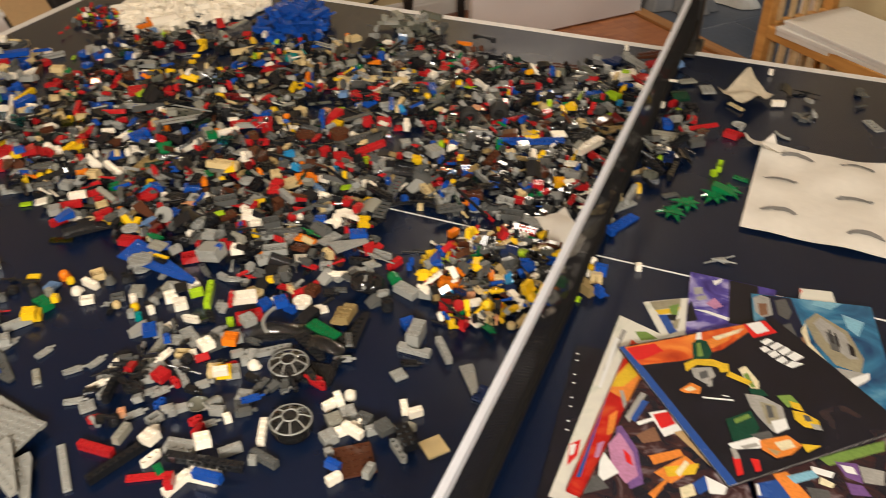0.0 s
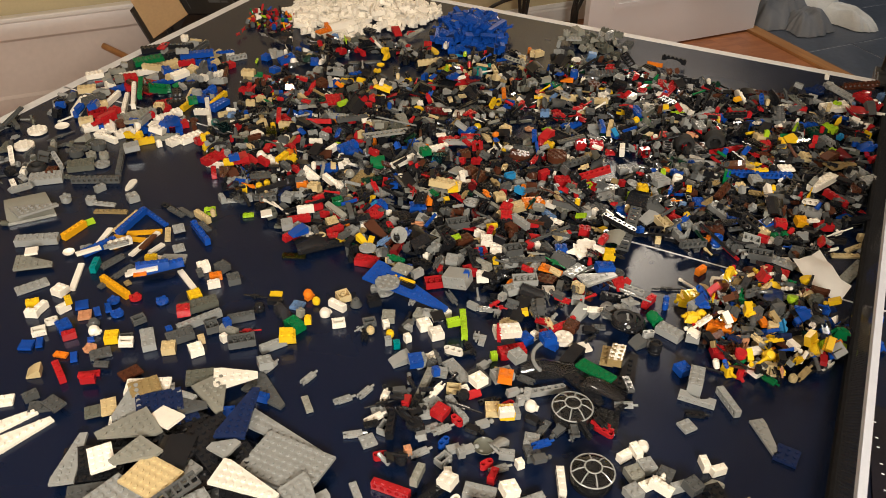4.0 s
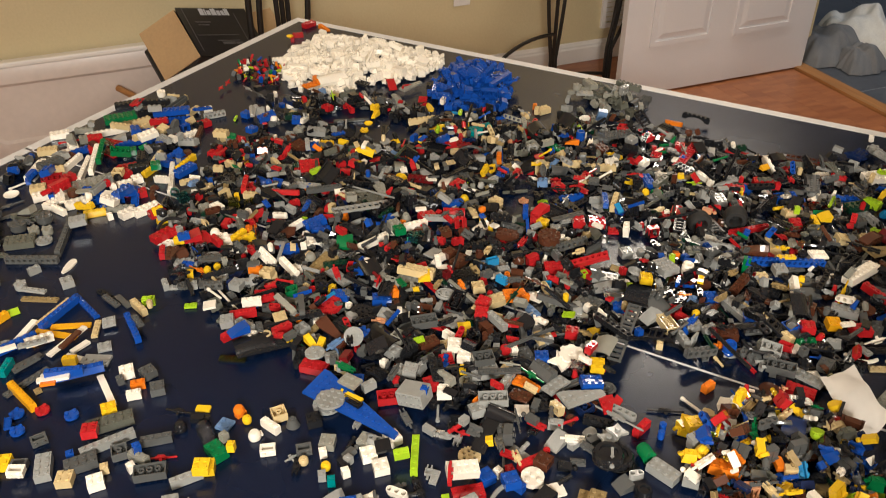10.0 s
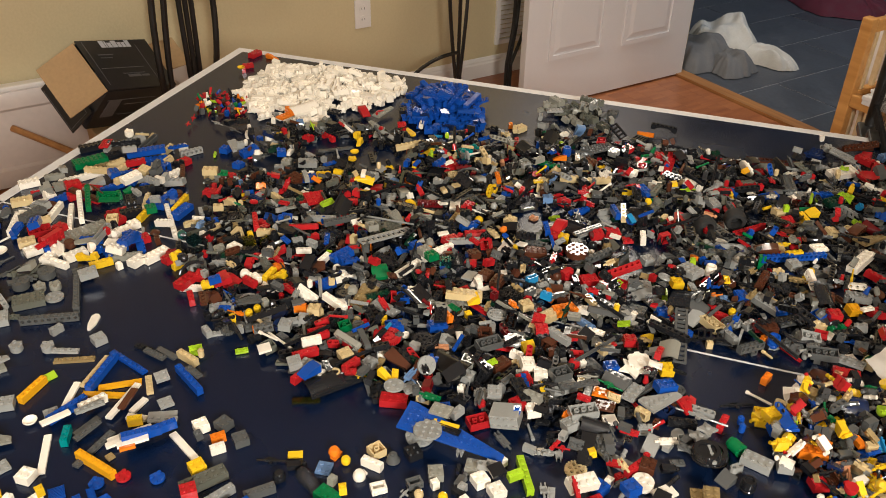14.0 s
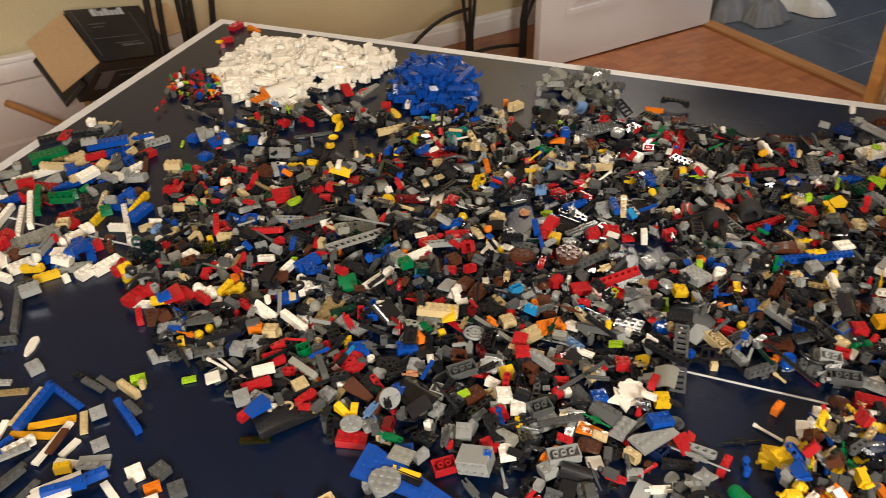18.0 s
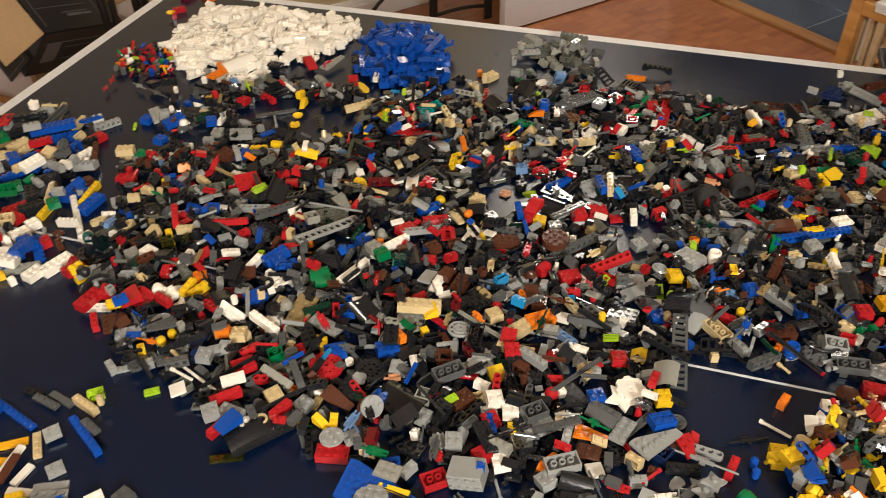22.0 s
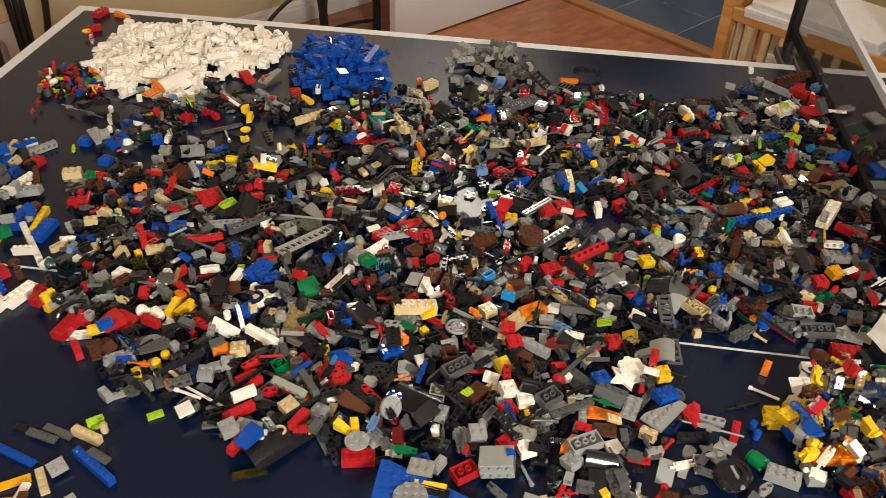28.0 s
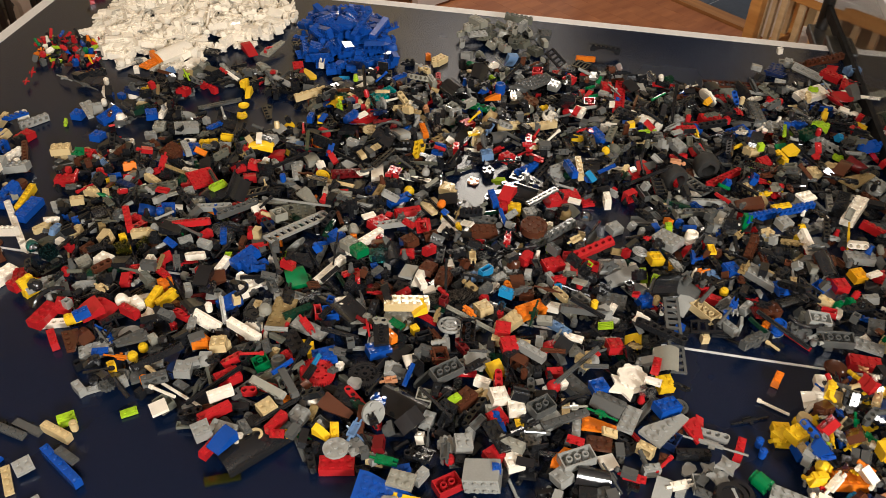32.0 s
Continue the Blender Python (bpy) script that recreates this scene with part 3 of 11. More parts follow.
def pin(n=2):
    s = Shape()
    a, r = n * U / 2, 0.0024
    s.turned([(r * 1.08, -a), (r * 1.08, -a + 0.001), (r, -a + 0.0015), (r, -0.0008), (r * 1.25, -0.0006), (r * 1.25, 0.0006), (r, 0.0008), (r, a - 0.0015), (r * 1.08, a - 0.001), (r * 1.08, a)], 8, (0, 0, r * 1.25), axis="x")
    return s


def round_brick(d=2, h=BH):
    s = Shape()
    r = d * U / 2 - 0.0002
    s.turned([(r * 0.82, 0), (r * 0.82, h * 0.2), (r, h * 0.22), (r, h)], 16, (0, 0, 0))
    if d == 1:
        s.turned([(SR, h), (SR, h + SH)], 8)
    else:
        studs(s, [p for p in grid(d, d) if math.hypot(*p) < r - 0.002], h)
    return s


def cone(d=1, h=BH):
    s = Shape()
    r = d * U / 2
    s.turned([(r, 0), (r, h * 0.1), (r * 0.52, h), (SR, h), (SR, h + SH)], 14)
    return s


def dish(d=2, h=0.005):
    s = Shape()
    r = d * U / 2
    s.turned([(0.002, 0), (r * 0.5, h * 0.22), (r * 0.85, h * 0.6), (r, h), (r * 0.97, h + 0.0008), (r * 0.8, h * 0.68), (r * 0.45, h * 0.35), (0.0, 0.0014)], 20)
    return s


def barrel(d=2, h=0.016):
    s = Shape()
    r = d * U / 2
    s.turned([(r * 0.86, 0), (r * 0.98, h * 0.2), (r, h * 0.25), (r * 0.92, h * 0.3), (r, h * 0.5), (r * 0.92, h * 0.7), (r, h * 0.75), (r * 0.98, h * 0.8), (r * 0.86, h), (r * 0.6, h), (r * 0.6, h - 0.002), (0, h - 0.002)], 16)
    return s


def gear(teeth=24, r=0.012, h=0.004, holes=8):
    s = Shape()
    poly = []
    for i in range(teeth):
        for f, q in ((0.0, 0.86), (0.25, 0.86), (0.42, 1.0), (0.78, 1.0)):
            a = 2 * math.pi * (i + f) / teeth
            poly.append((r * q * math.cos(a), r * q * math.sin(a)))
    k = len(poly)
    inner = [(0.72 * r * math.cos(2 * math.pi * i / k), 0.72 * r * math.sin(2 * math.pi * i / k)) for i in range(k)]
    for z in (0, h):
        for i in range(k):
            j = (i + 1) % k
            s.face([(*poly[i], z), (*poly[j], z), (*inner[j], z), (*inner[i], z)])
    for i in range(k):
        j = (i + 1) % k
        s.face([(*poly[i], 0), (*poly[j], 0), (*poly[j], h), (*poly[i], h)])
        s.face([(*inner[i], 0), (*inner[j], 0), (*inner[j], h), (*inner[i], h)])
    s.turned([(0.30 * r, 0), (0.30 * r, h), (0.13 * r, h), (0.13 * r, 0)], 12)
    if not holes:
        s.turned([(0.30 * r, h * 0.2), (0.73 * r, h * 0.2), (0.73 * r, h * 0.8), (0.30 * r, h * 0.8)], 24)
    for i in range(holes):
        a0, am, a1 = (2 * math.pi * (i + f) / holes for f in (0.0, 0.5, 1.0))
        r0, rc, r1 = 0.28 * r, 0.51 * r, 0.74 * r
        rh = min(0.17 * r, rc * math.sin(math.pi / holes) * 0.72)
        edge = [(q * math.cos(t), q * math.sin(t)) for q, t in ((r1, am), (r1, a1), (rc, a1), (r0, a1), (r0, am), (r0, a0), (rc, a0), (r1, a0))]
        ring = []
        for q in range(8):
            u, v = rc + rh * math.cos(math.pi / 4 * q), rh * math.sin(math.pi / 4 * q)
            ring.append((u * math.cos(am) - v * math.sin(am), u * math.sin(am) + v * math.cos(am)))
        for q in range(8):
            t = (q + 1) % 8
            for z in (h * 0.12, h * 0.88):
                s.face([(*edge[q], z), (*edge[t], z), (*ring[t], z), (*ring[q], z)])
            s.face([(*ring[q], h * 0.12), (*ring[t], h * 0.12), (*ring[t], h * 0.88), (*ring[q], h * 0.88)])
    return s


def spoked(d=3, spokes=8, h=0.004):
    """Round lattice plate."""
    s = Shape()
    r = d * U / 2
    for q in (1.0, 0.55):
        s.rod([(q * r * math.cos(2 * math.pi * i / 20), q * r * math.sin(2 * math.pi * i / 20), h / 2) for i in range(21)], h / 2, 5, cap=False)
    for i in range(spokes):
        a = 2 * math.pi * i / spokes
        s.rod([(0, 0, h / 2), (r * math.cos(a), r * math.sin(a), h / 2)], h * 0.35, 4)
    return s


def head_piece():
    s = Shape()
    s.turned([(0.003, 0), (0.0046, 0.0012), (0.0051, 0.0028), (0.0051, 0.0070), (0.0042, 0.0086), (0.0024, 0.009), (0.0024, 0.0104)], 12)
    return s


def torso_piece():
    s = Shape()
    v = [(-0.0078, -0.004, 0), (0.0078, -0.004, 0), (0.0078, 0.004, 0), (-0.0078, 0.004, 0), (-0.0056, -0.0036, 0.0125), (0.0056, -0.0036, 0.0125), (0.0056, 0.0036, 0.0125), (-0.0056, 0.0036, 0.0125)]
    s.mesh_in(v, [(4, 5, 6, 7), (0, 1, 5, 4), (1, 2, 6, 5), (2, 3, 7, 6), (3, 0, 4, 7), (3, 2, 1, 0)])
    for q in (-1, 1):
        s.rod([(q * 0.0062, 0, 0.011), (q * 0.0092, -0.0008, 0.0065), (q * 0.0094, -0.0065, 0.002)], 0.0022, 6)
    s.turned([(0.0024, 0.0125), (0.0024, 0.0145)], 8)
    return s


def legs_piece():
    s = Shape()
    for x in (-0.0078, 0.0006):
        s.box(x, -0.004, 0, x + 0.0072, 0.004, 0.0115)
        s.box(x, -0.0058, 0, x + 0.0072, -0.004, 0.003)
    s.box(-0.0076, -0.0038, 0.0115, 0.0076, 0.0038, 0.0145)
    return s


def hair_piece():
    s = Shape()
    s.turned([(0.0058, 0), (0.0066, 0.002), (0.0064, 0.005), (0.0045, 0.008), (0.0, 0.009)], 10)
    s.box(-0.006, -0.001, -0.003, 0.006, 0.006, 0.002)
    return s


def grille(n=2, m=1):
    s = Shape()
    a, b = n * U / 2 - 0.0001, m * U / 2 - 0.0001
    s.box(-a, -b, 0, a, b, 0.0014)
    for i in range(4 * m):
        y = -b + (i + 0.5) * (2 * b) / (4 * m)
        s.box(-a, y - 0.0005, 0.0014, a, y + 0.0005, PH)
    for x in (-a, a - 0.0012):
        s.box(x, -b, 0.0014, x + 0.0012, b, PH)
    return s


def ladder(n=8, w=2):
    """Open lattice girder: one moulding with a row of square gaps."""
    s = Shape()
    a, b, h, e = n * U / 2, w * U / 2, 0.0032, 0.0013
    k = max(2, n // 2 * 2)
    for i in range(k):
        x0, x1 = -a + 2 * a * i / k, -a + 2 * a * (i + 1) / k
        o = [(x0, -b), (x1, -b), (x1, b), (x0, b)]
        g = [(x0 + e, -b + 0.003), (x1 - e, -b + 0.003), (x1 - e, b - 0.003), (x0 + e, b - 0.003)]
        for q in range(4):
            t = (q + 1) % 4
            for z in (0, h):
                s.face([(*o[q], z), (*o[t], z), (*g[t], z), (*g[q], z)])
            s.face([(*g[q], 0), (*g[t], 0), (*g[t], h), (*g[q], h)])
            if q in (0, 2) or (q == 3 and i == 0) or (q == 1 and i == k - 1):
                s.face([(*o[q], 0), (*o[t], 0), (*o[t], h), (*o[q], h)])
    return s


def panel(n=2, h=0.016):
    s = Shape()
    a = n * U / 2 - 0.0001
    s.box(-a, -U / 2, 0, a, U / 2, PH)
    s.box(-a, U / 2 - 0.0012, PH, a, U / 2, h)
    return s


def bracket():
    s = Shape()
    shell(s, 1, 2, PH)
    studs(s, grid(1, 2), PH)
    s.box(-U / 2, -U, PH, -U / 2 + 0.0014, U, 0.0096)
    for y in (-U / 2, U / 2):
        s.turned([(SR, -SH), (SR, 0)], 8, (-U / 2, y, 0.0062), axis="x")
    return s


def clip_plate(n=2):
    """Small plate with clips and bars."""
    s = Shape()
    shell(s, n, 1, PH)
    studs(s, grid(n, 1), PH)
    a = n * U / 2
    s.rod([(a - 0.001, 0, 0.0018), (a + 0.005, 0, 0.0018)], 0.0015, 6)
    for y in (-0.0022, 0.0022):
        s.box(-a - 0.0045, y - 0.0007, 0.0, -a, y + 0.0007, 0.0042)
    return s


def window_piece(n=2, h=0.016):
    s = Shape()
    a, b, w = n * U / 2, U / 2, 0.0022
    s.box(-a, -b, 0, a, b, w)
    s.box(-a, -b, h - w, a, b, h)
    s.box(-a, -b, w, -a + w, b, h - w)
    s.box(a - w, -b, w, a, b, h - w)
    studs(s, grid(n, 1), h)
    return s


def arch(n=4):
    s = Shape()
    a, b, h = n * U / 2, U / 2, BH
    k = 8
    r = a - U
    prof = [(-a, 0), (-a, h), (a, h), (a, 0), (r, 0)] + [(r * math.cos(math.pi * i / k), 0.0065 * math.sin(math.pi * i / k)) for i in range(1, k)] + [(-r, 0)]
    q = len(prof)
    s.mesh_in([(x, -b, z) for x, z in prof] + [(x, b, z) for x, z in prof], [(i, (i + 1) % q, q + (i + 1) % q, q + i) for i in range(q)])
    mid = len(prof) // 2
    for y in (-b, b):
        s.face([(-a, y, 0), (-r, y, 0), (-r, y, h), (-a, y, h)])
        s.face([(a, y, 0), (r, y, 0), (r, y, h), (a, y, h)])
        pts = [(r * math.cos(math.pi * i / k), 0.0065 * math.sin(math.pi * i / k)) for i in range(k + 1)]
        for p0, p1 in zip(pts, pts[1:]):
            s.face([(p0[0], y, p0[1]), (p1[0], y, p1[1]), (p1[0], y, h), (p0[0], y, h)])
    studs(s, grid(n, 1), h)
    return s


def hose(length=6, bend=0.9):
    s = Shape()
    a = length * U
    pts = []
    for i in range(15):
        t = i / 14
        q = bend * (t - 0.5) * 2
        pts.append((a * math.sin(q) / max(0.2, 2 * bend), a * (math.cos(q) - 1) / max(0.2, 2 * bend), 0.0024))
    s.rod(pts, 0.0024, 8)
    return s


def weapon(n=4):
    s = Shape()
    a = n * U / 2
    s.rod([(-a, 0, 0.002), (a, 0, 0.002)], 0.0011, 6)
    s.box(-a * 0.4, -0.0014, 0.0006, a * 0.3, 0.0014, 0.0038)
    s.box(-a * 0.1, -0.005, 0.0012, a * 0.08, -0.0012, 0.003)
    s.rod([(-a * 0.3, 0.0035, 0.002), (a * 0.15, 0.0035, 0.002)], 0.0009, 6)
    return s


def blade(n=5):
    """Propeller blade or fin, tapering."""
    s = Shape()
    a = n * U / 2
    s.prism([(-a, -0.002), (-a * 0.3, -0.0055), (a * 0.7, -0.006), (a, -0.0025), (a, 0.0025), (a * 0.7, 0.0055), (-a * 0.3, 0.005), (-a, 0.002)], 0, 0.0026)
    return s


def star(k=5, r=0.011):
    s = Shape()
    poly = []
    for i in range(k * 2):
        a = math.pi * i / k
        q = r if i % 2 == 0 else r * 0.55
        poly.append((q * math.cos(a), q * math.sin(a)))
    s.prism(poly, 0, 0.003)
    s.turned([(0.003, 0.003), (0.003, 0.006)], 10)
    return s


def canopy(n=6, m=3, h=0.02):
    """Rounded cockpit canopy, thin-walled."""
    s = Shape()
    a, b, k = n * U / 2, m * U / 2, 8
    for rr, flip in ((1.0, 0), (0.93, 1)):
        rows = []
        for j in range(7):
            t = j / 6
            x = -a + 2 * a * t
            hh = h * rr * (0.35 + 0.65 * math.sin(math.pi * min(1, 0.25 + t * 0.85)))
            rows.append([(x, b * rr * math.cos(math.pi * i / k), max(0.0, hh * math.sin(math.pi * i / k))) for i in range(k + 1)])
        for r0, r1 in zip(rows, rows[1:]):
            for i in range(k):
                s.face([r0[i], r0[i + 1], r1[i + 1], r1[i]])
    return s


def leafy():
    """Flat toy foliage with pointed fronds."""
    s = Shape()
    for i in range(7):
        a = 2 * math.pi * i / 7
        c, d = math.cos(a), math.sin(a)
        R = 0.02 + 0.006 * (i % 2)
        pts = [(0.002, -0.002, 0.001), (R * 0.5, -0.004, 0.004), (R, 0, 0.001), (R * 0.5, 0.004, 0.004), (0.002, 0.002, 0.001)]
        rot = [(x * c - y * d, x * d + y * c, z) for x, y, z in pts]
        s.face([(x, y, z + 0.0015) for x, y, z in rot])
        s.face([(x, y, z) for x, y, z in rot][::-1])
    s.turned([(0.004, 0), (0.004, 0.004)], 8)
    return s


def helmet():
    s = Shape()
    s.turned([(0.0066, 0), (0.0070, 0.003), (0.0066, 0.006), (0.0045, 0.009), (0, 0.010)], 12)
    s.box(-0.003, -0.0085, 0.001, 0.003, -0.005, 0.004)
    return s


def big_panel(n=8, m=4):
    """Curved hull panel."""
    s = Shape()
    a, b = n * U / 2, m * U / 2
    k = 6
    for z0 in (0.0, -0.0014):
        rows = []
        for i in range(k + 1):
            t = i / k
            y, z = -b + 2 * b * t, 0.014 * math.sin(math.pi * (0.1 + 0.6 * t)) + z0
            rows.append([(-a, y, z), (a * (1 - 0.25 * t), y, z)])
        for r0, r1 in zip(rows, rows[1:]):
            s.face([r0[0], r0[1], r1[1], r1[0]])
    s.box(-a, -b, 0, a, -b + 0.002, 0.005)
    return s


def box_block(n=4, m=2, h=BH * 2):
    """Battery-box style block: smooth top, studs along one long side."""
    s = Shape()
    a, b = n * U / 2, m * U / 2
    s.soft_box(-a, -b, 0, a, b, h, 0.0006)
    for z in (0.0045, 0.0145):
        for i in range(n):
            s.turned([(SR, -b - SH), (SR, -b)], 8, ((i - (n - 1) / 2) * U, 0, z), axis="y")
    return s


def joint(n=2):
    """Small hinge block with ball and socket."""
    s = Shape()
    s.box(-n * U / 2, -U / 2, 0, n * U / 2 - 0.002, U / 2, 0.0064)
    s.turned([(0.0, -0.003), (0.0021, -0.0021), (0.003, 0), (0.0021, 0.0021), (0, 0.003)], 8, (n * U / 2 + 0.002, 0, 0.0032))
    s.rod([(n * U / 2 - 0.002, 0, 0.0032), (n * U / 2 + 0.001, 0, 0.0032)], 0.0014, 6)
    return s


def tyre(r=0.0165, w=0.022):
    """Wide balloon tyre with treads, hollow in the middle."""
    s = Shape()
    prof = [(r * 0.55, 0), (r * 0.85, 0.0005), (r * 0.97, 0.0035), (r, 0.008), (r, w - 0.008), (r * 0.97, w - 0.0035), (r * 0.85, w - 0.0005), (r * 0.55, w), (r * 0.5, w - 0.003), (r * 0.5, 0.003)]
    s.turned(prof + prof[:1], 24)
    s.turned([(r * 0.5, w * 0.35), (r * 0.12, w * 0.35), (r * 0.12, w * 0.6), (0, w * 0.6)], 16)
    return s


MAKERS = dict(
    # Balloon tyre; the label's last word, roller, serves as its category.
    ty=(tyre, "toy_fat_roller", "wide rubber toy roller"),
    b=(brick, "toy_brick", "toy brick"), p=(plate, "toy_plate", "flat toy plate"), t=(tile, "toy_tile", "smooth toy tile"),
    s=(slope, "toy_slope", "sloped toy brick"), ch=(cheese, "toy_cheese_slope", "small sloped toy piece"), cv=(curved, "toy_curved_slope", "curved toy slope"),
    wg=(wing, "toy_wing_plate", "wedge-shaped toy wing plate"), sp=(spear, "toy_wedge_plate", "arrow-shaped toy wedge plate"), bm=(beam, "toy_beam", "toy beam"),
    la=(liftarm, "toy_lift_arm", "rounded toy beam"), ax=(axle, "toy_axle_piece", "cross-shaped toy axle"), br=(bar, "toy_rod", "thin toy bar"),
    pn=(pin, "toy_pin_piece", "toy connector pin"), rb=(round_brick, "toy_round_brick", "round toy brick"), cn=(cone, "toy_cone", "toy cone"),
    ds=(dish, "toy_dish", "toy dish"), bl=(barrel, "toy_barrel", "toy barrel"), ge=(gear, "toy_gear", "toy gear wheel"),
    sk=(spoked, "toy_spoked_disc", "spoked toy disc"), hd=(head_piece, "toy_head_piece", "toy figure head"), to=(torso_piece, "toy_torso_piece", "toy figure torso"),
    lg=(legs_piece, "toy_trouser_piece", "toy figure legs"), hr=(hair_piece, "toy_hair_piece", "toy figure hair piece"), hm=(helmet, "toy_helmet", "toy figure helmet"),
    gr=(grille, "toy_grille_tile", "slotted toy grille tile"), ld=(ladder, "toy_girder_piece", "open toy lattice girder"), pa=(panel, "toy_wall_piece", "thin toy wall panel"),
    bk=(bracket, "toy_angle_plate", "toy angle bracket"), cp=(clip_plate, "toy_clip_plate", "small toy clip plate"), wi=(window_piece, "toy_window_piece", "toy window frame"),
    ar=(arch, "toy_arch_brick", "toy arch brick"), ho=(hose, "toy_hose_piece", "bent flexible toy hose"), wp=(weapon, "toy_blaster", "small toy tool piece"),
    bd=(blade, "toy_propeller", "toy propeller blade"), st=(star, "toy_star", "star-shaped toy piece"), cy=(canopy, "toy_canopy", "toy cockpit canopy"),
    lf=(leafy, "toy_foliage", "toy foliage piece"), hp=(big_panel, "toy_hull_piece", "large curved toy hull panel"), bb=(box_block, "toy_block", "large toy block"),
    jt=(joint, "toy_hinge_piece", "small toy hinge joint"))
NUMBER = {1: "one", 2: "two", 3: "three", 4: "four", 5: "five", 6: "six", 8: "eight", 10: "ten", 12: "twelve", 16: "sixteen"}
SHAPES, MESHES, TALLY, BULK = {}, {}, {}, {}
SMOOTH = set("ty rb cn ds bl hd hr hm ho br pn cy hp bar".split())


def shape_of(spec):
    if spec not in SHAPES:
        code, *args = spec.split()
        SHAPES[spec] = MAKERS[code][0](*[float(a) if "." in a else int(a) for a in args])
    return SHAPES[spec]


def mesh_of(spec, colour):
    key = (spec, colour)
    if key not in MESHES:
        MESHES[key] = shape_of(spec).data(MAKERS[spec.split()[0]][1], [RUBBER if spec.split()[0] == "ty" else PLASTIC[colour]], spec.split()[0] in SMOOTH)
    return MESHES[key]


CO = {}


def coords(spec):
    if spec not in CO:
        CO[spec] = np.array(shape_of(spec).v)
    return CO[spec]


# ---- how high the heap stands, on a 4 mm grid over the table ----
CELL = 0.004
HEAP = np.zeros((int(2.8 / CELL), int(1.6 / CELL)), dtype=np.float32)
TAKEN = np.zeros_like(HEAP, dtype=bool)


def cell(x, y):
    return int((x + 1.4) / CELL), int((y + 0.8) / CELL)


def spec_label(spec, colour):
    code, *args = spec.split()
    word = COLOURS[colour][1]
    size = ""
    if code in "b p t s".split() and len(args) > 1:
        size = NUMBER.get(int(float(args[1])), "many") + "-by-" + NUMBER.get(int(args[0]), "many") + " "
    elif code in "bm la".split():
        size = NUMBER.get(int(args[0]), "many") + "-hole "
    return word, size


def put(spec, colour, x, y, yaw=0.0, tip=0.0, lean=0.0, flip=0, fixed=True, where="on the table", up=0.0, bulk=False):
    """Lays one piece so that it rests on the table or on the heap under it. tip and lean: degrees about its long and cross axis; flip: 1 upside down, 2 on its side."""
    turn = Euler([radians(tip + (180 if flip == 1 else 90 if flip == 2 else 0)), radians(lean), 0]).to_matrix()
    turn = Euler((0, 0, radians(yaw))).to_matrix() @ turn
    c = coords(spec) @ np.array(turn).T
    lo, hi = c.min(axis=0), c.max(axis=0)
    i0, j0 = cell(x + lo[0] * 0.8, y + lo[1] * 0.8)
    i1, j1 = cell(x + hi[0] * 0.8, y + hi[1] * 0.8)
    i0, j0, i1, j1 = max(i0, 0), max(j0, 0), min(i1 + 1, HEAP.shape[0]), min(j1 + 1, HEAP.shape[1])
    area = HEAP[i0:i1, j0:j1]
    under = float(np.percentile(area, 60)) if area.size and not fixed else (float(np.median(area)) * 0.8 if area.size else 0.0)
    under = up if up else min(under, 0.03)
    z = TOP + 0.0005 + under - lo[2]
    if area.size:
        ii, jj = max(i0, 0), max(j0, 0)
        np.maximum(area, under + (hi[2] - lo[2]) * 0.8, out=area)
        if fixed:
            TAKEN[i0:i1, j0:j1] = True
    code = spec.split()[0]
    name, noun = MAKERS[code][1], MAKERS[code][2]
    if code == "b":
        dims = sorted(int(float(q)) for q in spec.split()[1:3])
        name = "small_toy_brick" if dims[1] == 1 else "narrow_toy_brick" if dims == [1, 2] else "square_toy_brick" if dims == [2, 2] else "slim_long_toy_brick" if dims[0] == 1 else "toy_brick"
    if code == "p":
        name = "slim_toy_plate" if spec.split()[2] == "1" else "toy_plate"
    if not bulk:
        TALLY[name] = TALLY.get(name, 0) + 1
    m = Matrix.Translation((x, y, z)) @ turn.to_4x4()
    if bulk or TALLY[name] > 296:
        BULK.setdefault(colour, []).append((spec, m))
        return None
    ob = new(name, mesh_of(spec, colour))
    ob.matrix_world = m
    word, size = spec_label(spec, colour)
    return tagged(ob, word + " plastic " + size + noun + " " + where, noun.split()[-1] if code != "b" else "brick", "loose toy pieces on the table")


def top(spec, colour, x, y, yaw=0.0, tip=0.0, lean=0.0, flip=0, up=0.0065):
    """A piece lying on the lower layer of the heap."""
    return put(spec, colour, x, y, yaw, tip, lean, flip, True, "on the mixed heap", up)


def finish_bulk():
    """The pieces past the countable ones, one joined heap."""
    s, mats = Shape(), []
    for colour, items in BULK.items():
        k = len(mats)
        mats.append(PLASTIC[colour])
        for spec, m in items:
            src = shape_of(spec)
            s.mesh_in([m @ Vector(p) for p in src.v], src.f, k)
    if mats:
        me = bpy.data.meshes.new("loose_toy_pieces")
        me.from_pydata(s.v, [], s.f)
        for q in mats:
            me.materials.append(q)
        me.polygons.foreach_set("material_index", s.k)
        tagged(new("loose_toy_pieces", me), "mixed small plastic toy pieces heaped on the table", "toy pieces", kind="stuff")


# ---- filling of the heap between the placed pieces ----
rng = random.Random(11)
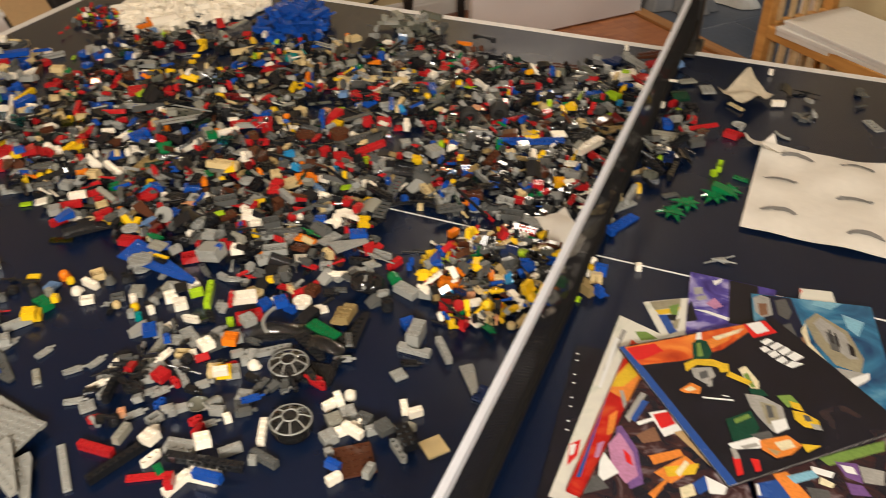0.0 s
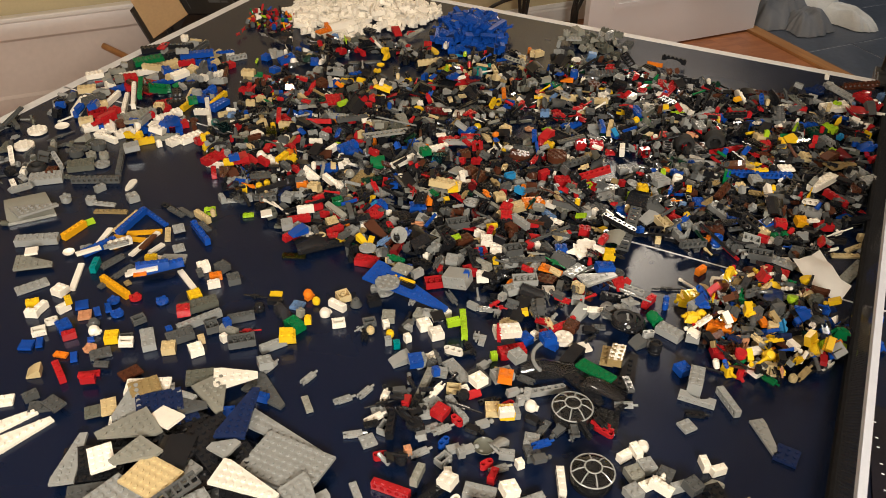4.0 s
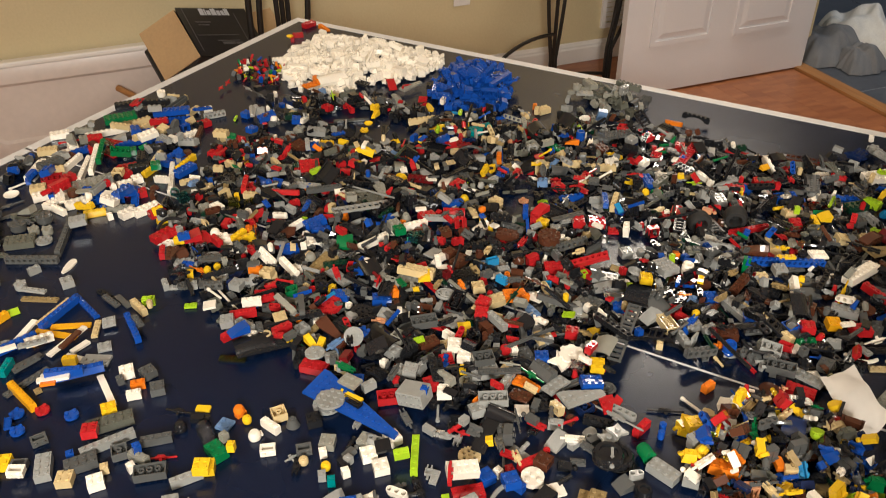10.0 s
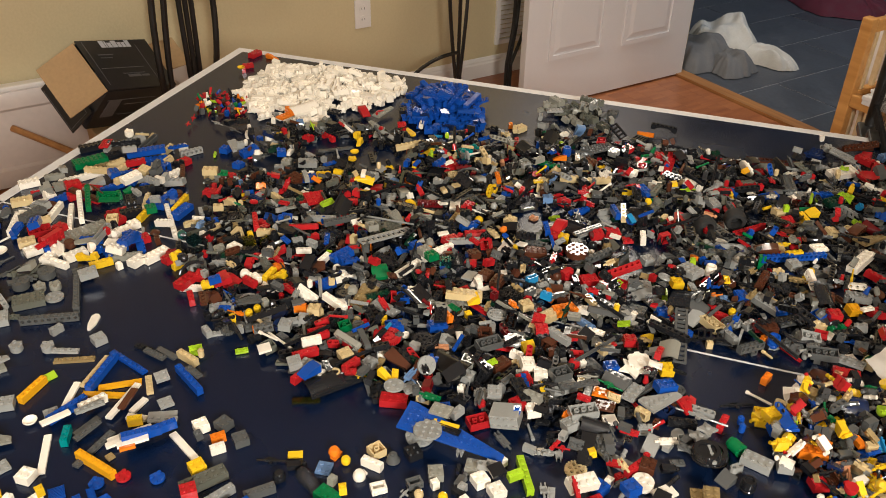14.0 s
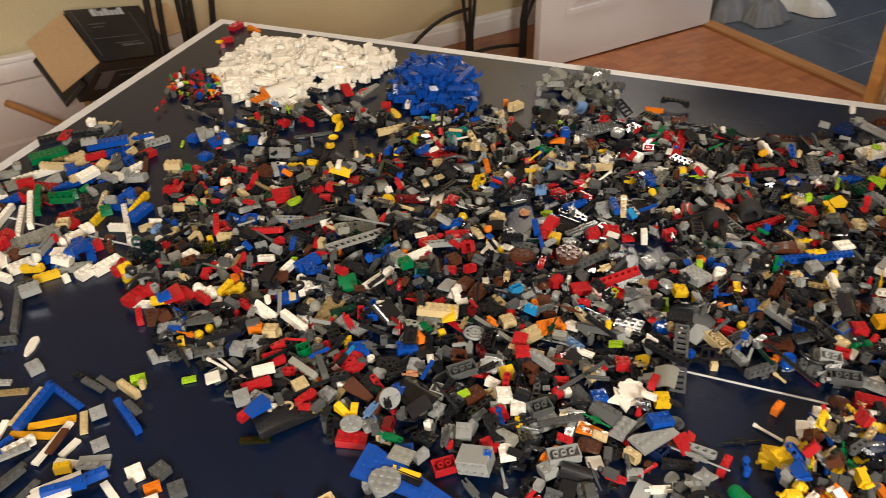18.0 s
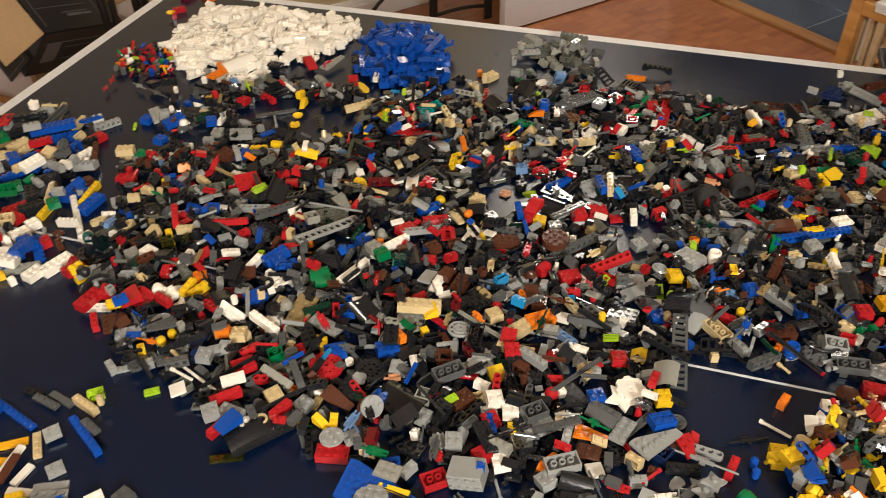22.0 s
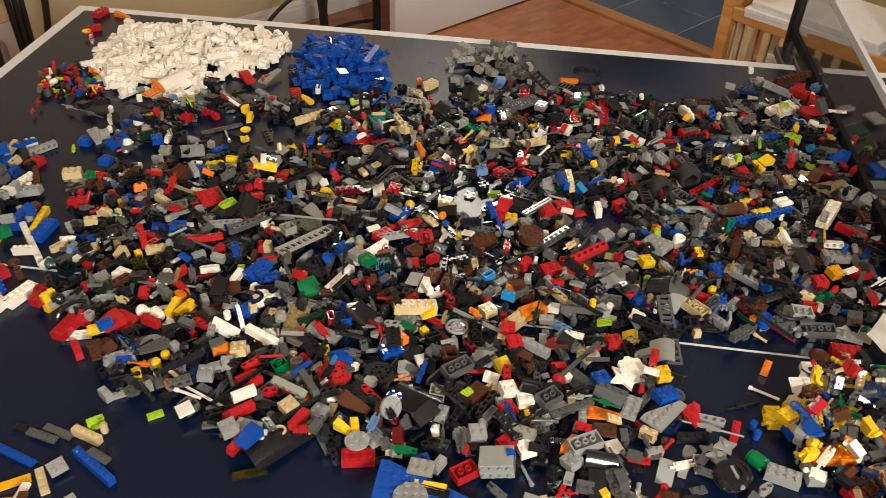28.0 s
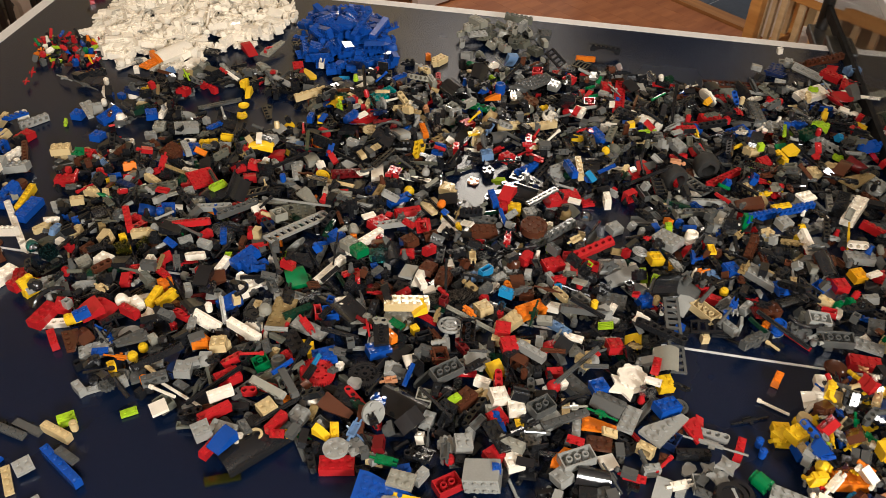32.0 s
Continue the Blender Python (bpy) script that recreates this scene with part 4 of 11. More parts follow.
# spots where the table shows through
BARE = [(-0.885, 0.315, 0.030), (-0.857, 0.332, 0.040), (-0.822, 0.347, 0.030), (-0.909, 0.311, 0.020), (-0.537, 0.214, 0.030), (-0.537, 0.251, 0.025), (-0.633, 0.510, 0.030), (-0.663, 0.550, 0.030), (-0.612, 0.494, 0.020), (-0.984, 0.245, 0.030), (-1.020, 0.278, 0.020), (-1.100, 0.424, 0.030), (-0.799, 0.542, 0.030), (-0.385, 0.173, 0.035), (-0.403, 0.194, 0.020), (-0.699, 0.518, 0.030), (-0.897, 0.350, 0.045), (-0.950, 0.349, 0.040), (-0.848, 0.359, 0.030), (-0.542, 0.222, 0.035), (-0.534, 0.258, 0.030), (-0.371, 0.169, 0.035), (-0.364, 0.207, 0.030), (-0.793, 0.481, 0.035), (-0.710, 0.527, 0.050), (-0.807, 0.430, 0.020), (-0.692, 0.583, 0.040), (-1.197, 0.322, 0.050), (-1.216, 0.292, 0.050), (-1.103, 0.231, 0.030), (-1.014, 0.255, 0.030), (-1.203, 0.367, 0.040), (-1.097, 0.396, 0.020), (-0.362, 0.667, 0.030), (-0.248, -0.031, 0.050), (-0.918, 0.320, 0.014), (-0.894, 0.324, 0.017), (-0.865, 0.329, 0.018), (-0.839, 0.330, 0.013), (-0.825, 0.354, 0.014), (-1.000, 0.234, 0.017), (-0.977, 0.250, 0.014), (-0.992, 0.194, 0.009), (-1.151, 0.274, 0.018), (-1.133, 0.222, 0.011), (-1.092, 0.207, 0.011), (-0.953, 0.230, 0.009), (-0.695, 0.563, 0.016), (-0.677, 0.540, 0.011), (-0.621, 0.504, 0.013), (-0.575, 0.513, 0.016), (-0.583, 0.598, 0.009), (-0.613, 0.482, 0.010), (-0.566, 0.289, 0.011), (-0.540, 0.241, 0.015), (-0.532, 0.273, 0.010), (-0.559, 0.250, 0.010), (-0.437, 0.482, 0.010)]


def pick(table):
    r = rng.random() * sum(table.values())
    for k, w in table.items():
        r -= w
        if r <= 0:
            return k
    return k


MIXED = dict(black=66, dgray=11, lgray=10, red=5, white=3.5, tan=3, blue=2.4, brown=3, yellow=1.2, orange=0.7, green=1, lime=0.7, ogray=3, odgray=5, navy=3, dgreen=1.5, ice=2, smoke=2, sand=0.5, dtan=1.5, wine=1)
SMALL = {"b 2 1": 4, "b 2 2": 2.5, "b 4 2": 1, "b 4 1": 1.5, "b 1 1": 5, "p 2 1": 5, "p 2 2": 3, "p 4 1": 3, "p 4 2": 2, "p 6 1": 1.5, "t 2 1": 3, "t 4 1": 2, "t 2 2": 1,
         "s 1 2": 3, "s 2 2": 2, "ch 1": 4, "ch 2": 3, "cv 2 3": 2.5, "cv 1 3": 3, "bm 2": 2, "bm 4": 2.5, "bm 6": 1, "la 3": 4, "la 5": 3.5, "la 7": 2, "ax 3": 3, "ax 5": 4, "ax 8": 2.5,
         "br 3": 4, "br 5": 3, "pn 2": 9, "pn 3": 3, "rb 1": 6, "rb 2": 2, "cn 1": 4, "cn 2": 1, "ds 2": 2, "bl 2": 1, "ge 8 0.0045 0.006 0": 3, "ge 24": 1, "gr 2 1": 3, "ld 6 1": 1.5, "ld 4 2": 1, "pa 2": 3, "bk": 5, "cp 2": 7, "cp 1": 7,
         "wi 2": 1.5, "ar 4": 1, "ho 5 0.9": 2, "ho 4 0.6": 1.5, "wp 4": 6, "wp 5": 3, "bd 4": 2, "jt 2": 8, "wg 4 2": 1.5, "wg 6 3": 0.6, "sp 4 3": 0.5, "hd": 1, "hm": 2, "hr": 1, "hp 4 3": 1, "cy 4 2 0.012": 1, "sk 2": 1.5, "st 5": 1}


def scatter(poly, count, sizes, colours, where, slope_max=22, avoid=True, tries=8, bulk=False, full=0.016):
    xs, ys = [p[0] for p in poly], [p[1] for p in poly]
    made = 0
    for _ in range(count):
        for _ in range(tries):
            x, y = rng.uniform(min(xs), max(xs)), rng.uniform(min(ys), max(ys))
            i, j = cell(x, y)
            if inside(poly, x, y) and not (avoid and TAKEN[i, j]) and HEAP[i, j] < full and not any((x - hx) ** 2 + (y - hy) ** 2 < hr * hr for hx, hy, hr in BARE):
                spec = pick(sizes)
                up = rng.random()
                flat = rng.random() < 0.35
                put(spec, pick(colours), x, y, rng.uniform(0, 360), 0 if flat else rng.uniform(-slope_max, slope_max), 0 if flat else rng.uniform(-slope_max, slope_max),
                    1 if up < 0.22 else 2 if up < 0.42 else 0, False, where, 0.0, bulk)
                made += 1
                break
    return made


MAIN = [(-0.966, -0.083), (-0.867, -0.153), (-0.829, -0.190), (-0.711, -0.205), (-0.574, -0.215), (-0.395, -0.190), (-0.292, -0.095), (-0.278, 0.012), (-0.195, 0.022), (-0.061, 0.034), (-0.012, 0.2),
        (-0.012, 0.59), (-0.148, 0.583), (-0.219, 0.552), (-0.431, 0.571), (-0.608, 0.551), (-0.823, 0.452), (-0.987, 0.442), (-1.061, 0.371), (-1.083, 0.306), (-1.033, 0.212), (-1.07, 0.159), (-1.015, -0.003)]
WHITE_HEAP = [(-1.219, 0.517), (-1.240, 0.586), (-1.236, 0.640), (-1.195, 0.678), (-1.129, 0.692), (-1.034, 0.696), (-0.925, 0.672), (-0.908, 0.620), (-0.918, 0.579), (-0.951, 0.530), (-1.015, 0.496), (-1.010, 0.445), (-1.046, 0.412), (-1.083, 0.430), (-1.124, 0.425), (-1.177, 0.465)]
BLUE_HEAP = [(-0.870, 0.528), (-0.893, 0.612), (-0.884, 0.660), (-0.838, 0.690), (-0.792, 0.678), (-0.730, 0.595), (-0.716, 0.520), (-0.768, 0.492), (-0.820, 0.476)]
FIGS_FAR = [(-1.256, 0.408), (-1.281, 0.464), (-1.265, 0.498), (-1.222, 0.515), (-1.175, 0.474), (-1.161, 0.426), (-1.199, 0.402)]
FIGS_NEAR = [(-0.19, -0.107), (-0.152, -0.033), (-0.069, -0.014), (-0.012, -0.079), (-0.017, -0.15), (-0.074, -0.205), (-0.128, -0.22), (-0.18, -0.171)]
LEFT = [(-1.325, -0.085), (-1.335, 0.030), (-1.315, 0.130), (-1.290, 0.265), (-1.196, 0.290), (-1.110, 0.150), (-1.045, -0.005), (-1.065, -0.085), (-1.159, -0.120)]
GREY_CORNER = [(-1.345, -0.130), (-1.231, -0.115), (-1.143, -0.130), (-1.090, -0.185), (-1.085, -0.235), (-1.164, -0.296), (-1.330, -0.300)]
GREY_FAR = [(-0.640, 0.655), (-0.571, 0.708), (-0.492, 0.690), (-0.480, 0.620), (-0.519, 0.580), (-0.585, 0.578), (-0.620, 0.615)]
BEYOND_NET = [(0.012, 0.326), (0.029, 0.478), (0.091, 0.408), (0.066, 0.276), (0.015, 0.175)]
NEAR_MID = [(-0.545, -0.339), (-0.498, -0.249), (-0.385, -0.146), (-0.25, -0.158), (-0.201, -0.263), (-0.217, -0.36), (-0.299, -0.444), (-0.415, -0.512), (-0.472, -0.475), (-0.442, -0.373)]
SIDE = [(-1.334, -0.134), (-1.207, -0.138), (-1.113, -0.114), (-1.042, -0.194), (-1.001, -0.35), (-1.05, -0.5), (-1.34, -0.5)]

FIGURE = {"hd": 0.8, "to": 6, "lg": 5, "hr": 3, "hm": 2, "wp 3": 6, "cp 1": 4, "pn 2": 3, "jt 2": 2, "br 2": 2}
FIGURE_MIX = dict(yellow=5, blue=4, red=2, white=2, tan=3, black=10, brown=4, orange=0.6, lgray=3, dgray=5, green=1.5, navy=2, lime=0.6, nougat=1, dtan=2, azure=0.5, odgray=2)
BRICKY = {"b 2 1": 6, "b 2 2": 8, "b 3 2": 3, "b 4 2": 7, "b 4 1": 4, "b 6 1": 1.5, "b 1 1": 3, "s 2 2": 4, "s 1 2": 3, "p 4 2": 2, "bm 4": 1, "cv 2 3": 2, "ar 4": 1, "wi 2": 1.5, "rb 2": 1}

# lower layer of the mixed heap, mostly hidden
UNDER = dict(black=62, dgray=16, lgray=10, brown=3, odgray=5, red=4, navy=3, tan=2, white=1.5, blue=2, smoke=2, dgreen=2)
scatter(MAIN, 1900, SMALL, UNDER, "", 8, False, 10, True, 0.006)
np.minimum(HEAP, 0.010, out=HEAP)


# ---- pieces that stand out, one by one ----
top("wp 3", "red", -1.233, 0.343, 115, 12, 4)
top("wp 3", "red", -1.238, 0.369, 112, 11, -9)
top("wp 5", "lgray", -1.182, 0.363, -27, -1, -6)
top("wp 6", "dgray", -1.142, 0.352, -19, 1, 2)
top("b 3 1", "black", -1.137, 0.381, 10, -14, -7)
top("rb 1", "white", -1.115, 0.364, 80, 8, -9)
top("rb 1", "white", -1.098, 0.329, 118, -10, 11)
top("hm", "white", -1.120, 0.419, -9, -8, 12)
top("b 1 1", "white", -1.088, 0.407, 24, 13, 1)
top("p 2 2", "lgray", -1.094, 0.436, 141, 13, -3, 1)
top("hd", "yellow", -1.043, 0.359, 80, -10, -10)
top("b 1 1", "blue", -1.079, 0.333, 70, 2, 2, 2)
top("b 1 1", "white", -1.062, 0.350, 70, -1, -4)
top("b 2 2", "tan", -1.079, 0.177, 60, 11, -6)
top("s 2 2", "lgray", -1.091, 0.289, 39, 4, 5)
top("rb 2", "black", -0.963, 0.263, 121, -3, -6)
top("rb 2", "black", -0.980, 0.301, 115, -7, 4)
top("b 2 2", "blue", -1.055, 0.223, -5, -6, -0)
top("b 3 1", "brown", -1.045, 0.166, 78, -6, 11)
top("b 2 2", "red", -1.044, 0.179, -1, 8, -4)
top("b 2 2", "blue", -1.010, 0.290, 124, 8, -4)
top("b 3 1", "dgreen", -1.028, 0.301, 39, 9, -4)
top("p 2 2", "black", -0.896, 0.245, 148, -4, -4, 1)
top("b 2 1", "yellow", -0.886, 0.241, 21, -4, 8, 2)
top("cv 2 3", "black", -1.158, 0.375, 157, -9, 7)
top("b 2 2", "red", -0.992, 0.359, 84, 1, 9)
top("b 2 1", "black", -0.999, 0.335, 20, -2, 4)
top("hm", "white", -1.048, 0.275, 157, 14, 12)
top("p 3 3", "black", -0.998, 0.485, 11, -9, 9, 1)
top("b 3 2", "black", -0.872, 0.538, 29, 1, -2)
top("b 10 2", "blue", -0.823, 0.564, 56, -12, -7)
top("b 2 2", "blue", -0.751, 0.504, 57, -6, -2, 1)
top("b 2 2", "blue", -0.727, 0.498, 116, -13, 3, 1)
top("b 2 2", "blue", -0.718, 0.520, 120, 13, -5, 2)
top("b 2 1", "white", -0.820, 0.487, 99, 4, -3, 1)
top("cv 2 4", "red", -0.946, 0.507, 44, 3, 2)
top("ho 4 0.9", "red", -0.920, 0.515, 76, 13, 11)
top("wg 6 2", "ogray", -0.913, 0.523, 76, 3, -4)
top("s 2 2", "ogray", -0.904, 0.459, 135, -11, 2)
top("b 2 2", "red", -0.853, 0.468, 25, 11, 2)
top("b 2 1", "yellow", -0.910, 0.400, 103, -10, -11)
top("cv 1 3", "yellow", -0.898, 0.377, 10, -7, -11)
top("t 3 1", "white", -0.745, 0.442, 56, 1, -4)
top("b 1 1", "yellow", -0.734, 0.417, 16, -7, -1)
top("b 2 1", "tan", -0.650, 0.533, 102, -10, -1)
top("b 2 1", "tan", -0.660, 0.497, -35, 7, -6, 1)
top("p 2 1", "black", -0.695, 0.520, 5, -13, 5)
top("rb 1", "dgray", -0.752, 0.361, 96, -13, 8)
top("b 2 1", "red", -0.708, 0.362, 163, -10, 3)
top("t 2 1", "white", -0.717, 0.349, 111, 2, 4)
top("b 2 1", "orange", -0.762, 0.271, 137, -12, 2)
top("b 1 1", "yellow", -0.776, 0.329, 15, -11, 4)
top("b 2 1", "tan", -0.737, 0.253, 121, -8, -10)
top("t 2 1", "lime", -0.646, 0.252, 97, -9, 5)
top("b 2 2", "black", -0.779, 0.276, 0, -1, -3)
top("b 2 1", "yellow", -0.884, 0.257, 9, -13, 5, 1)
top("ld 3 2", "tan", -0.596, 0.330, -35, -10, 11)
top("b 2 2", "red", -0.826, 0.201, 10, -13, 9)
top("b 1 1", "white", -0.816, 0.214, -2, -6, 10)
top("b 2 2", "lgray", -0.824, 0.263, 78, -10, -8)
top("p 5 1", "odgray", -0.605, 0.689, 24, 11, -8)
top("la 6", "ogray", -0.615, 0.651, 41, -6, -8)
top("p 3 2", "odgray", -0.586, 0.632, 65, -13, 10)
top("b 2 2", "odgray", -0.520, 0.622, 54, -12, -11)
top("b 6 2", "odgray", -0.540, 0.709, 3, -10, 7)
top("ar 4", "ogray", -0.551, 0.646, 11, -7, 12)
top("b 2 2", "lgray", -0.605, 0.562, -9, -13, -6, 1)
top("b 2 1", "lgray", -0.619, 0.603, 102, 6, 4, 1)
top("p 4 1", "dgray", -0.528, 0.583, 11, -4, -10)
top("hp 4 3", "dgray", -0.502, 0.643, 80, -7, 4)
top("wp 4", "lgray", -0.552, 0.563, -55, 12, 4)
top("b 2 2", "red", -0.490, 0.532, -1, 5, -8, 1)
top("b 2 1", "lime", -0.556, 0.494, 122, 12, 5)
top("b 1 1", "ogray", -0.542, 0.510, 13, -12, -6, 1)
top("cv 1 3", "orange", -0.548, 0.445, -66, -3, -11)
top("p 2 2", "lgray", -0.448, 0.566, 66, 11, 12)
top("la 4", "orange", -0.419, 0.600, 3, -10, -0)
top("ar 6", "black", -0.390, 0.636, 3, 2, 5)
top("b 2 2", "lgray", -0.409, 0.527, 84, -10, -10, 2)
top("b 2 2", "red", -0.384, 0.512, 104, 5, -5)
top("b 2 1", "red", -0.418, 0.541, 72, -12, 6)
top("p 4 1", "ogray", -0.391, 0.558, 2, -14, -5)
top("b 2 2", "red", -0.407, 0.457, 92, -5, -5, 1)
top("b 1 1", "teal", -0.436, 0.425, 106, -11, 11)
top("b 2 2", "white", -0.420, 0.432, 73, 3, -6)
top("b 1 1", "white", -0.383, 0.395, 37, -11, 1, 1)
top("cp 2", "black", -0.389, 0.434, 139, 7, -2)
top("bk", "yellow", -0.417, 0.362, 79, -5, 10)
top("t 3 1", "tan", -0.516, 0.378, 18, 12, 1)
top("b 1 1", "lgray", -0.544, 0.355, 89, -8, 8)
top("b 2 1", "green", -0.369, 0.342, 39, 5, 10, 1)
top("wp 4", "tan", -0.329, 0.499, 87, -10, 8)
top("b 2 2", "dgray", -0.308, 0.384, 9, -3, -12)
top("b 2 2", "lgray", -0.305, 0.361, 39, -13, 4)
top("p 2 1", "red", -0.286, 0.346, 119, 6, -2)
top("b 2 2", "lgray", -0.281, 0.439, 133, 5, 4)
top("b 1 1", "brown", -0.545, 0.310, 74, -13, 6)
top("b 2 1", "blue", -0.254, 0.422, 165, -7, -10)
top("p 2 2", "lgray", -0.133, 0.511, 160, 11, 5)
top("b 3 1", "red", -0.137, 0.526, -5, -6, 3)
top("p 3 1", "tan", -0.141, 0.553, -39, -13, -9)
top("b 2 1", "blue", -0.124, 0.459, -5, 10, 3)
top("b 2 2", "dgray", -0.092, 0.407, -46, 2, -1)
top("t 2 1", "tan", -0.082, 0.375, 56, -1, 4)
top("cv 2 3", "red", -0.037, 0.639, -22, 7, -10)
top("p 6 2", "lgray", -0.075, 0.627, -22, 13, 11, 1)
top("b 2 1", "sand", -0.001, 0.643, -0, 13, 11, 1)
top("p 2 1", "white", -0.021, 0.633, 10, 7, 5)
top("hm", "sand", -0.055, 0.592, 9, 14, 6)
top("p 4 2", "navy", -0.123, 0.621, -33, -9, -4, 1)
top("rb 2", "lgray", -0.101, 0.656, 94, 7, -10)
top("b 2 1", "lgray", -0.151, 0.636, -6, -5, 8, 2)
top("p 8 1", "brown", -0.053, 0.671, 11, -2, -6)
top("b 2 2", "lgray", -0.123, 0.580, -11, 13, 1)
top("b 1 1", "white", -0.109, 0.697, 101, -7, -1, 1)
top("b 2 2", "dgray", -0.044, 0.432, -14, 2, 11, 2)
top("b 2 1", "blue", -0.010, 0.430, 21, 8, -12)
top("b 2 1", "yellow", -0.023, 0.477, 134, 5, 0, 1)
top("hm", "white", -0.024, 0.513, 98, 0, 9)
top("b 1 1", "red", -0.017, 0.505, 154, 4, -11, 1)
top("ho 3 0.9", "black", 0.005, 0.422, 75, 9, -8)
top("b 2 1", "red", -0.007, 0.391, 49, 8, -2)
top("b 1 1", "lgray", 0.003, 0.341, 27, -9, -9, 2)
top("b 2 2", "brown", -0.082, 0.340, 139, -9, -1, 1)
top("b 2 2", "tan", -0.108, 0.343, 122, 13, -6)
top("br 3", "lgray", -0.039, 0.380, 20, 1, 6)
top("p 2 2", "lgray", -0.170, 0.394, 43, -10, -0)
top("b 1 1", "white", 0.005, 0.465, -15, -8, -6)
top("b 2 1", "black", -0.010, 0.497, 47, 0, -11)
top("cv 1 3", "yellow", -0.973, -0.060, 87, -9, 10)
top("b 2 1", "white", -1.026, -0.001, 76, 9, -0, 2)
top("b 1 1", "yellow", -0.989, 0.131, 125, -9, -9)
top("b 2 1", "tan", -0.983, 0.104, 121, 11, 1)
top("b 1 1", "blue", -0.991, 0.050, 34, 6, -6)
top("b 2 1", "dgray", -0.948, 0.069, 77, -6, -8)
top("b 1 1", "lgray", -0.967, 0.043, 117, -1, -10)
top("b 2 2", "tan", -0.980, 0.029, 114, -11, 0)
top("b 2 2", "tan", -0.944, 0.024, 86, -9, -6, 2)
top("b 2 1", "red", -0.922, 0.068, 165, 1, -2)
top("la 3", "red", -0.915, 0.056, 76, 11, 12)
top("ax 7", "dgray", -0.991, 0.024, -1, -10, 4)
top("jt 2", "white", -0.987, 0.010, -11, -12, 11)
top("b 1 1", "red", -0.975, 0.004, 84, 1, 7)
top("b 2 1", "glow", -0.896, 0.027, 83, -1, 4)
top("t 3 1", "white", -0.875, -0.003, 84, -6, 9)
top("cv 2 3", "blue", -0.916, 0.085, 109, 7, -4)
top("b 2 1", "red", -0.900, 0.084, 119, 10, 9)
top("b 2 2", "blue", -0.895, 0.091, 115, 11, -9)
top("t 2 1", "white", -0.890, 0.102, 24, -9, 11)
top("b 3 1", "tan", -0.940, 0.145, -26, -2, 8)
top("b 2 1", "red", -0.901, 0.149, 100, -13, 1, 2)
top("wi 2", "dgray", -0.891, 0.072, 20, -9, 0)
top("ld 3 1", "red", -0.834, 0.010, 19, -6, -12)
top("b 2 1", "lgray", -0.852, 0.043, 42, 7, 0)
top("rb 1", "lgray", -0.786, -0.056, 158, 3, 8)
top("b 2 1", "lgray", -0.815, -0.037, 123, 11, 8)
top("b 2 1", "red", -0.892, -0.035, 105, -8, -10, 2)
top("ax 3", "dgray", -0.903, -0.033, 104, -4, -10)
top("b 2 2", "sea", -0.991, -0.011, 70, 6, -3, 1)
top("hm", "black", -0.892, -0.005, 12, 5, -7)
top("b 2 2", "red", -0.932, -0.085, 11, 12, 7)
top("st 5", "lgray", -0.905, -0.044, 152, 9, 6)
top("b 1 1", "white", -0.941, 0.127, 40, 13, -8)
top("b 1 1", "blue", -0.932, 0.128, 86, -10, -5, 1)
top("sk 2", "lgray", -0.881, 0.126, 36, 13, 6, 0, 0.013)
top("b 2 1", "black", -0.847, 0.087, -0, -4, 12)
top("ds 2", "red", -0.810, 0.122, -13, -5, -8, 0, 0.013)
top("ax 10", "ogray", -0.756, 0.141, 9, -1, -1)
top("rb 2", "lgray", -0.693, 0.160, 85, 5, -1)
top("b 2 2", "black", -0.646, 0.140, 15, -10, -5)
top("b 1 1", "red", -0.631, 0.137, -12, 11, -3)
top("b 1 1", "yellow", -0.565, 0.148, -3, 10, 12, 1)
top("b 2 1", "dgreen", -0.738, 0.106, -28, 7, 5)
top("b 1 1", "white", -0.768, 0.089, 82, -0, 2)
top("hm", "ice", -0.806, 0.065, -14, -0, -5)
top("b 2 1", "red", -0.783, 0.069, 111, 12, 12)
top("b 2 1", "orange", -0.749, 0.061, 18, 5, -9)
top("gr 2 1", "white", -0.686, 0.092, 80, -6, -10)
top("b 1 1", "orange", -0.664, 0.087, 22, 13, 8)
top("b 2 1", "red", -0.628, 0.090, 157, 3, -4)
top("s 2 2", "dgray", -0.674, 0.065, 123, -8, -12)
top("b 2 2", "sea", -0.624, 0.068, 153, -8, -1)
top("b 2 1", "lime", -0.729, 0.034, 111, -1, 1, 1)
top("b 2 1", "blue", -0.753, 0.019, 56, 9, 8)
top("ax 5", "black", -0.757, 0.041, 52, -9, 1)
top("wp 4", "white", -0.782, 0.045, 141, -11, 10)
top("b 1 1", "lime", -0.792, 0.025, 12, -9, 1, 1)
top("ho 3 0.9", "green", -0.697, 0.017, -34, -13, -7)
top("st 4", "white", -0.752, -0.013, 90, -10, 4)
top("b 2 1", "white", -0.763, -0.008, 165, 12, -11)
top("b 2 1", "tan", -0.733, -0.047, 96, 6, 5)
top("b 2 1", "white", -0.754, -0.026, 125, -6, 12)
top("b 2 1", "red", -0.667, -0.040, 115, 8, 2, 1)
top("b 2 1", "black", -0.616, 0.064, 53, -6, 7)
top("b 2 1", "brown", -0.576, 0.110, 26, -14, -9, 1)
top("b 2 1", "red", -0.572, 0.083, 54, -7, 10)
top("b 2 1", "red", -0.594, 0.073, 4, -1, -9)
top("cv 1 3", "white", -0.574, 0.035, -12, -6, -9)
top("jt 2", "white", -0.558, 0.020, 25, 12, -11)
top("b 2 1", "brown", -0.606, 0.014, 148, -14, -6)
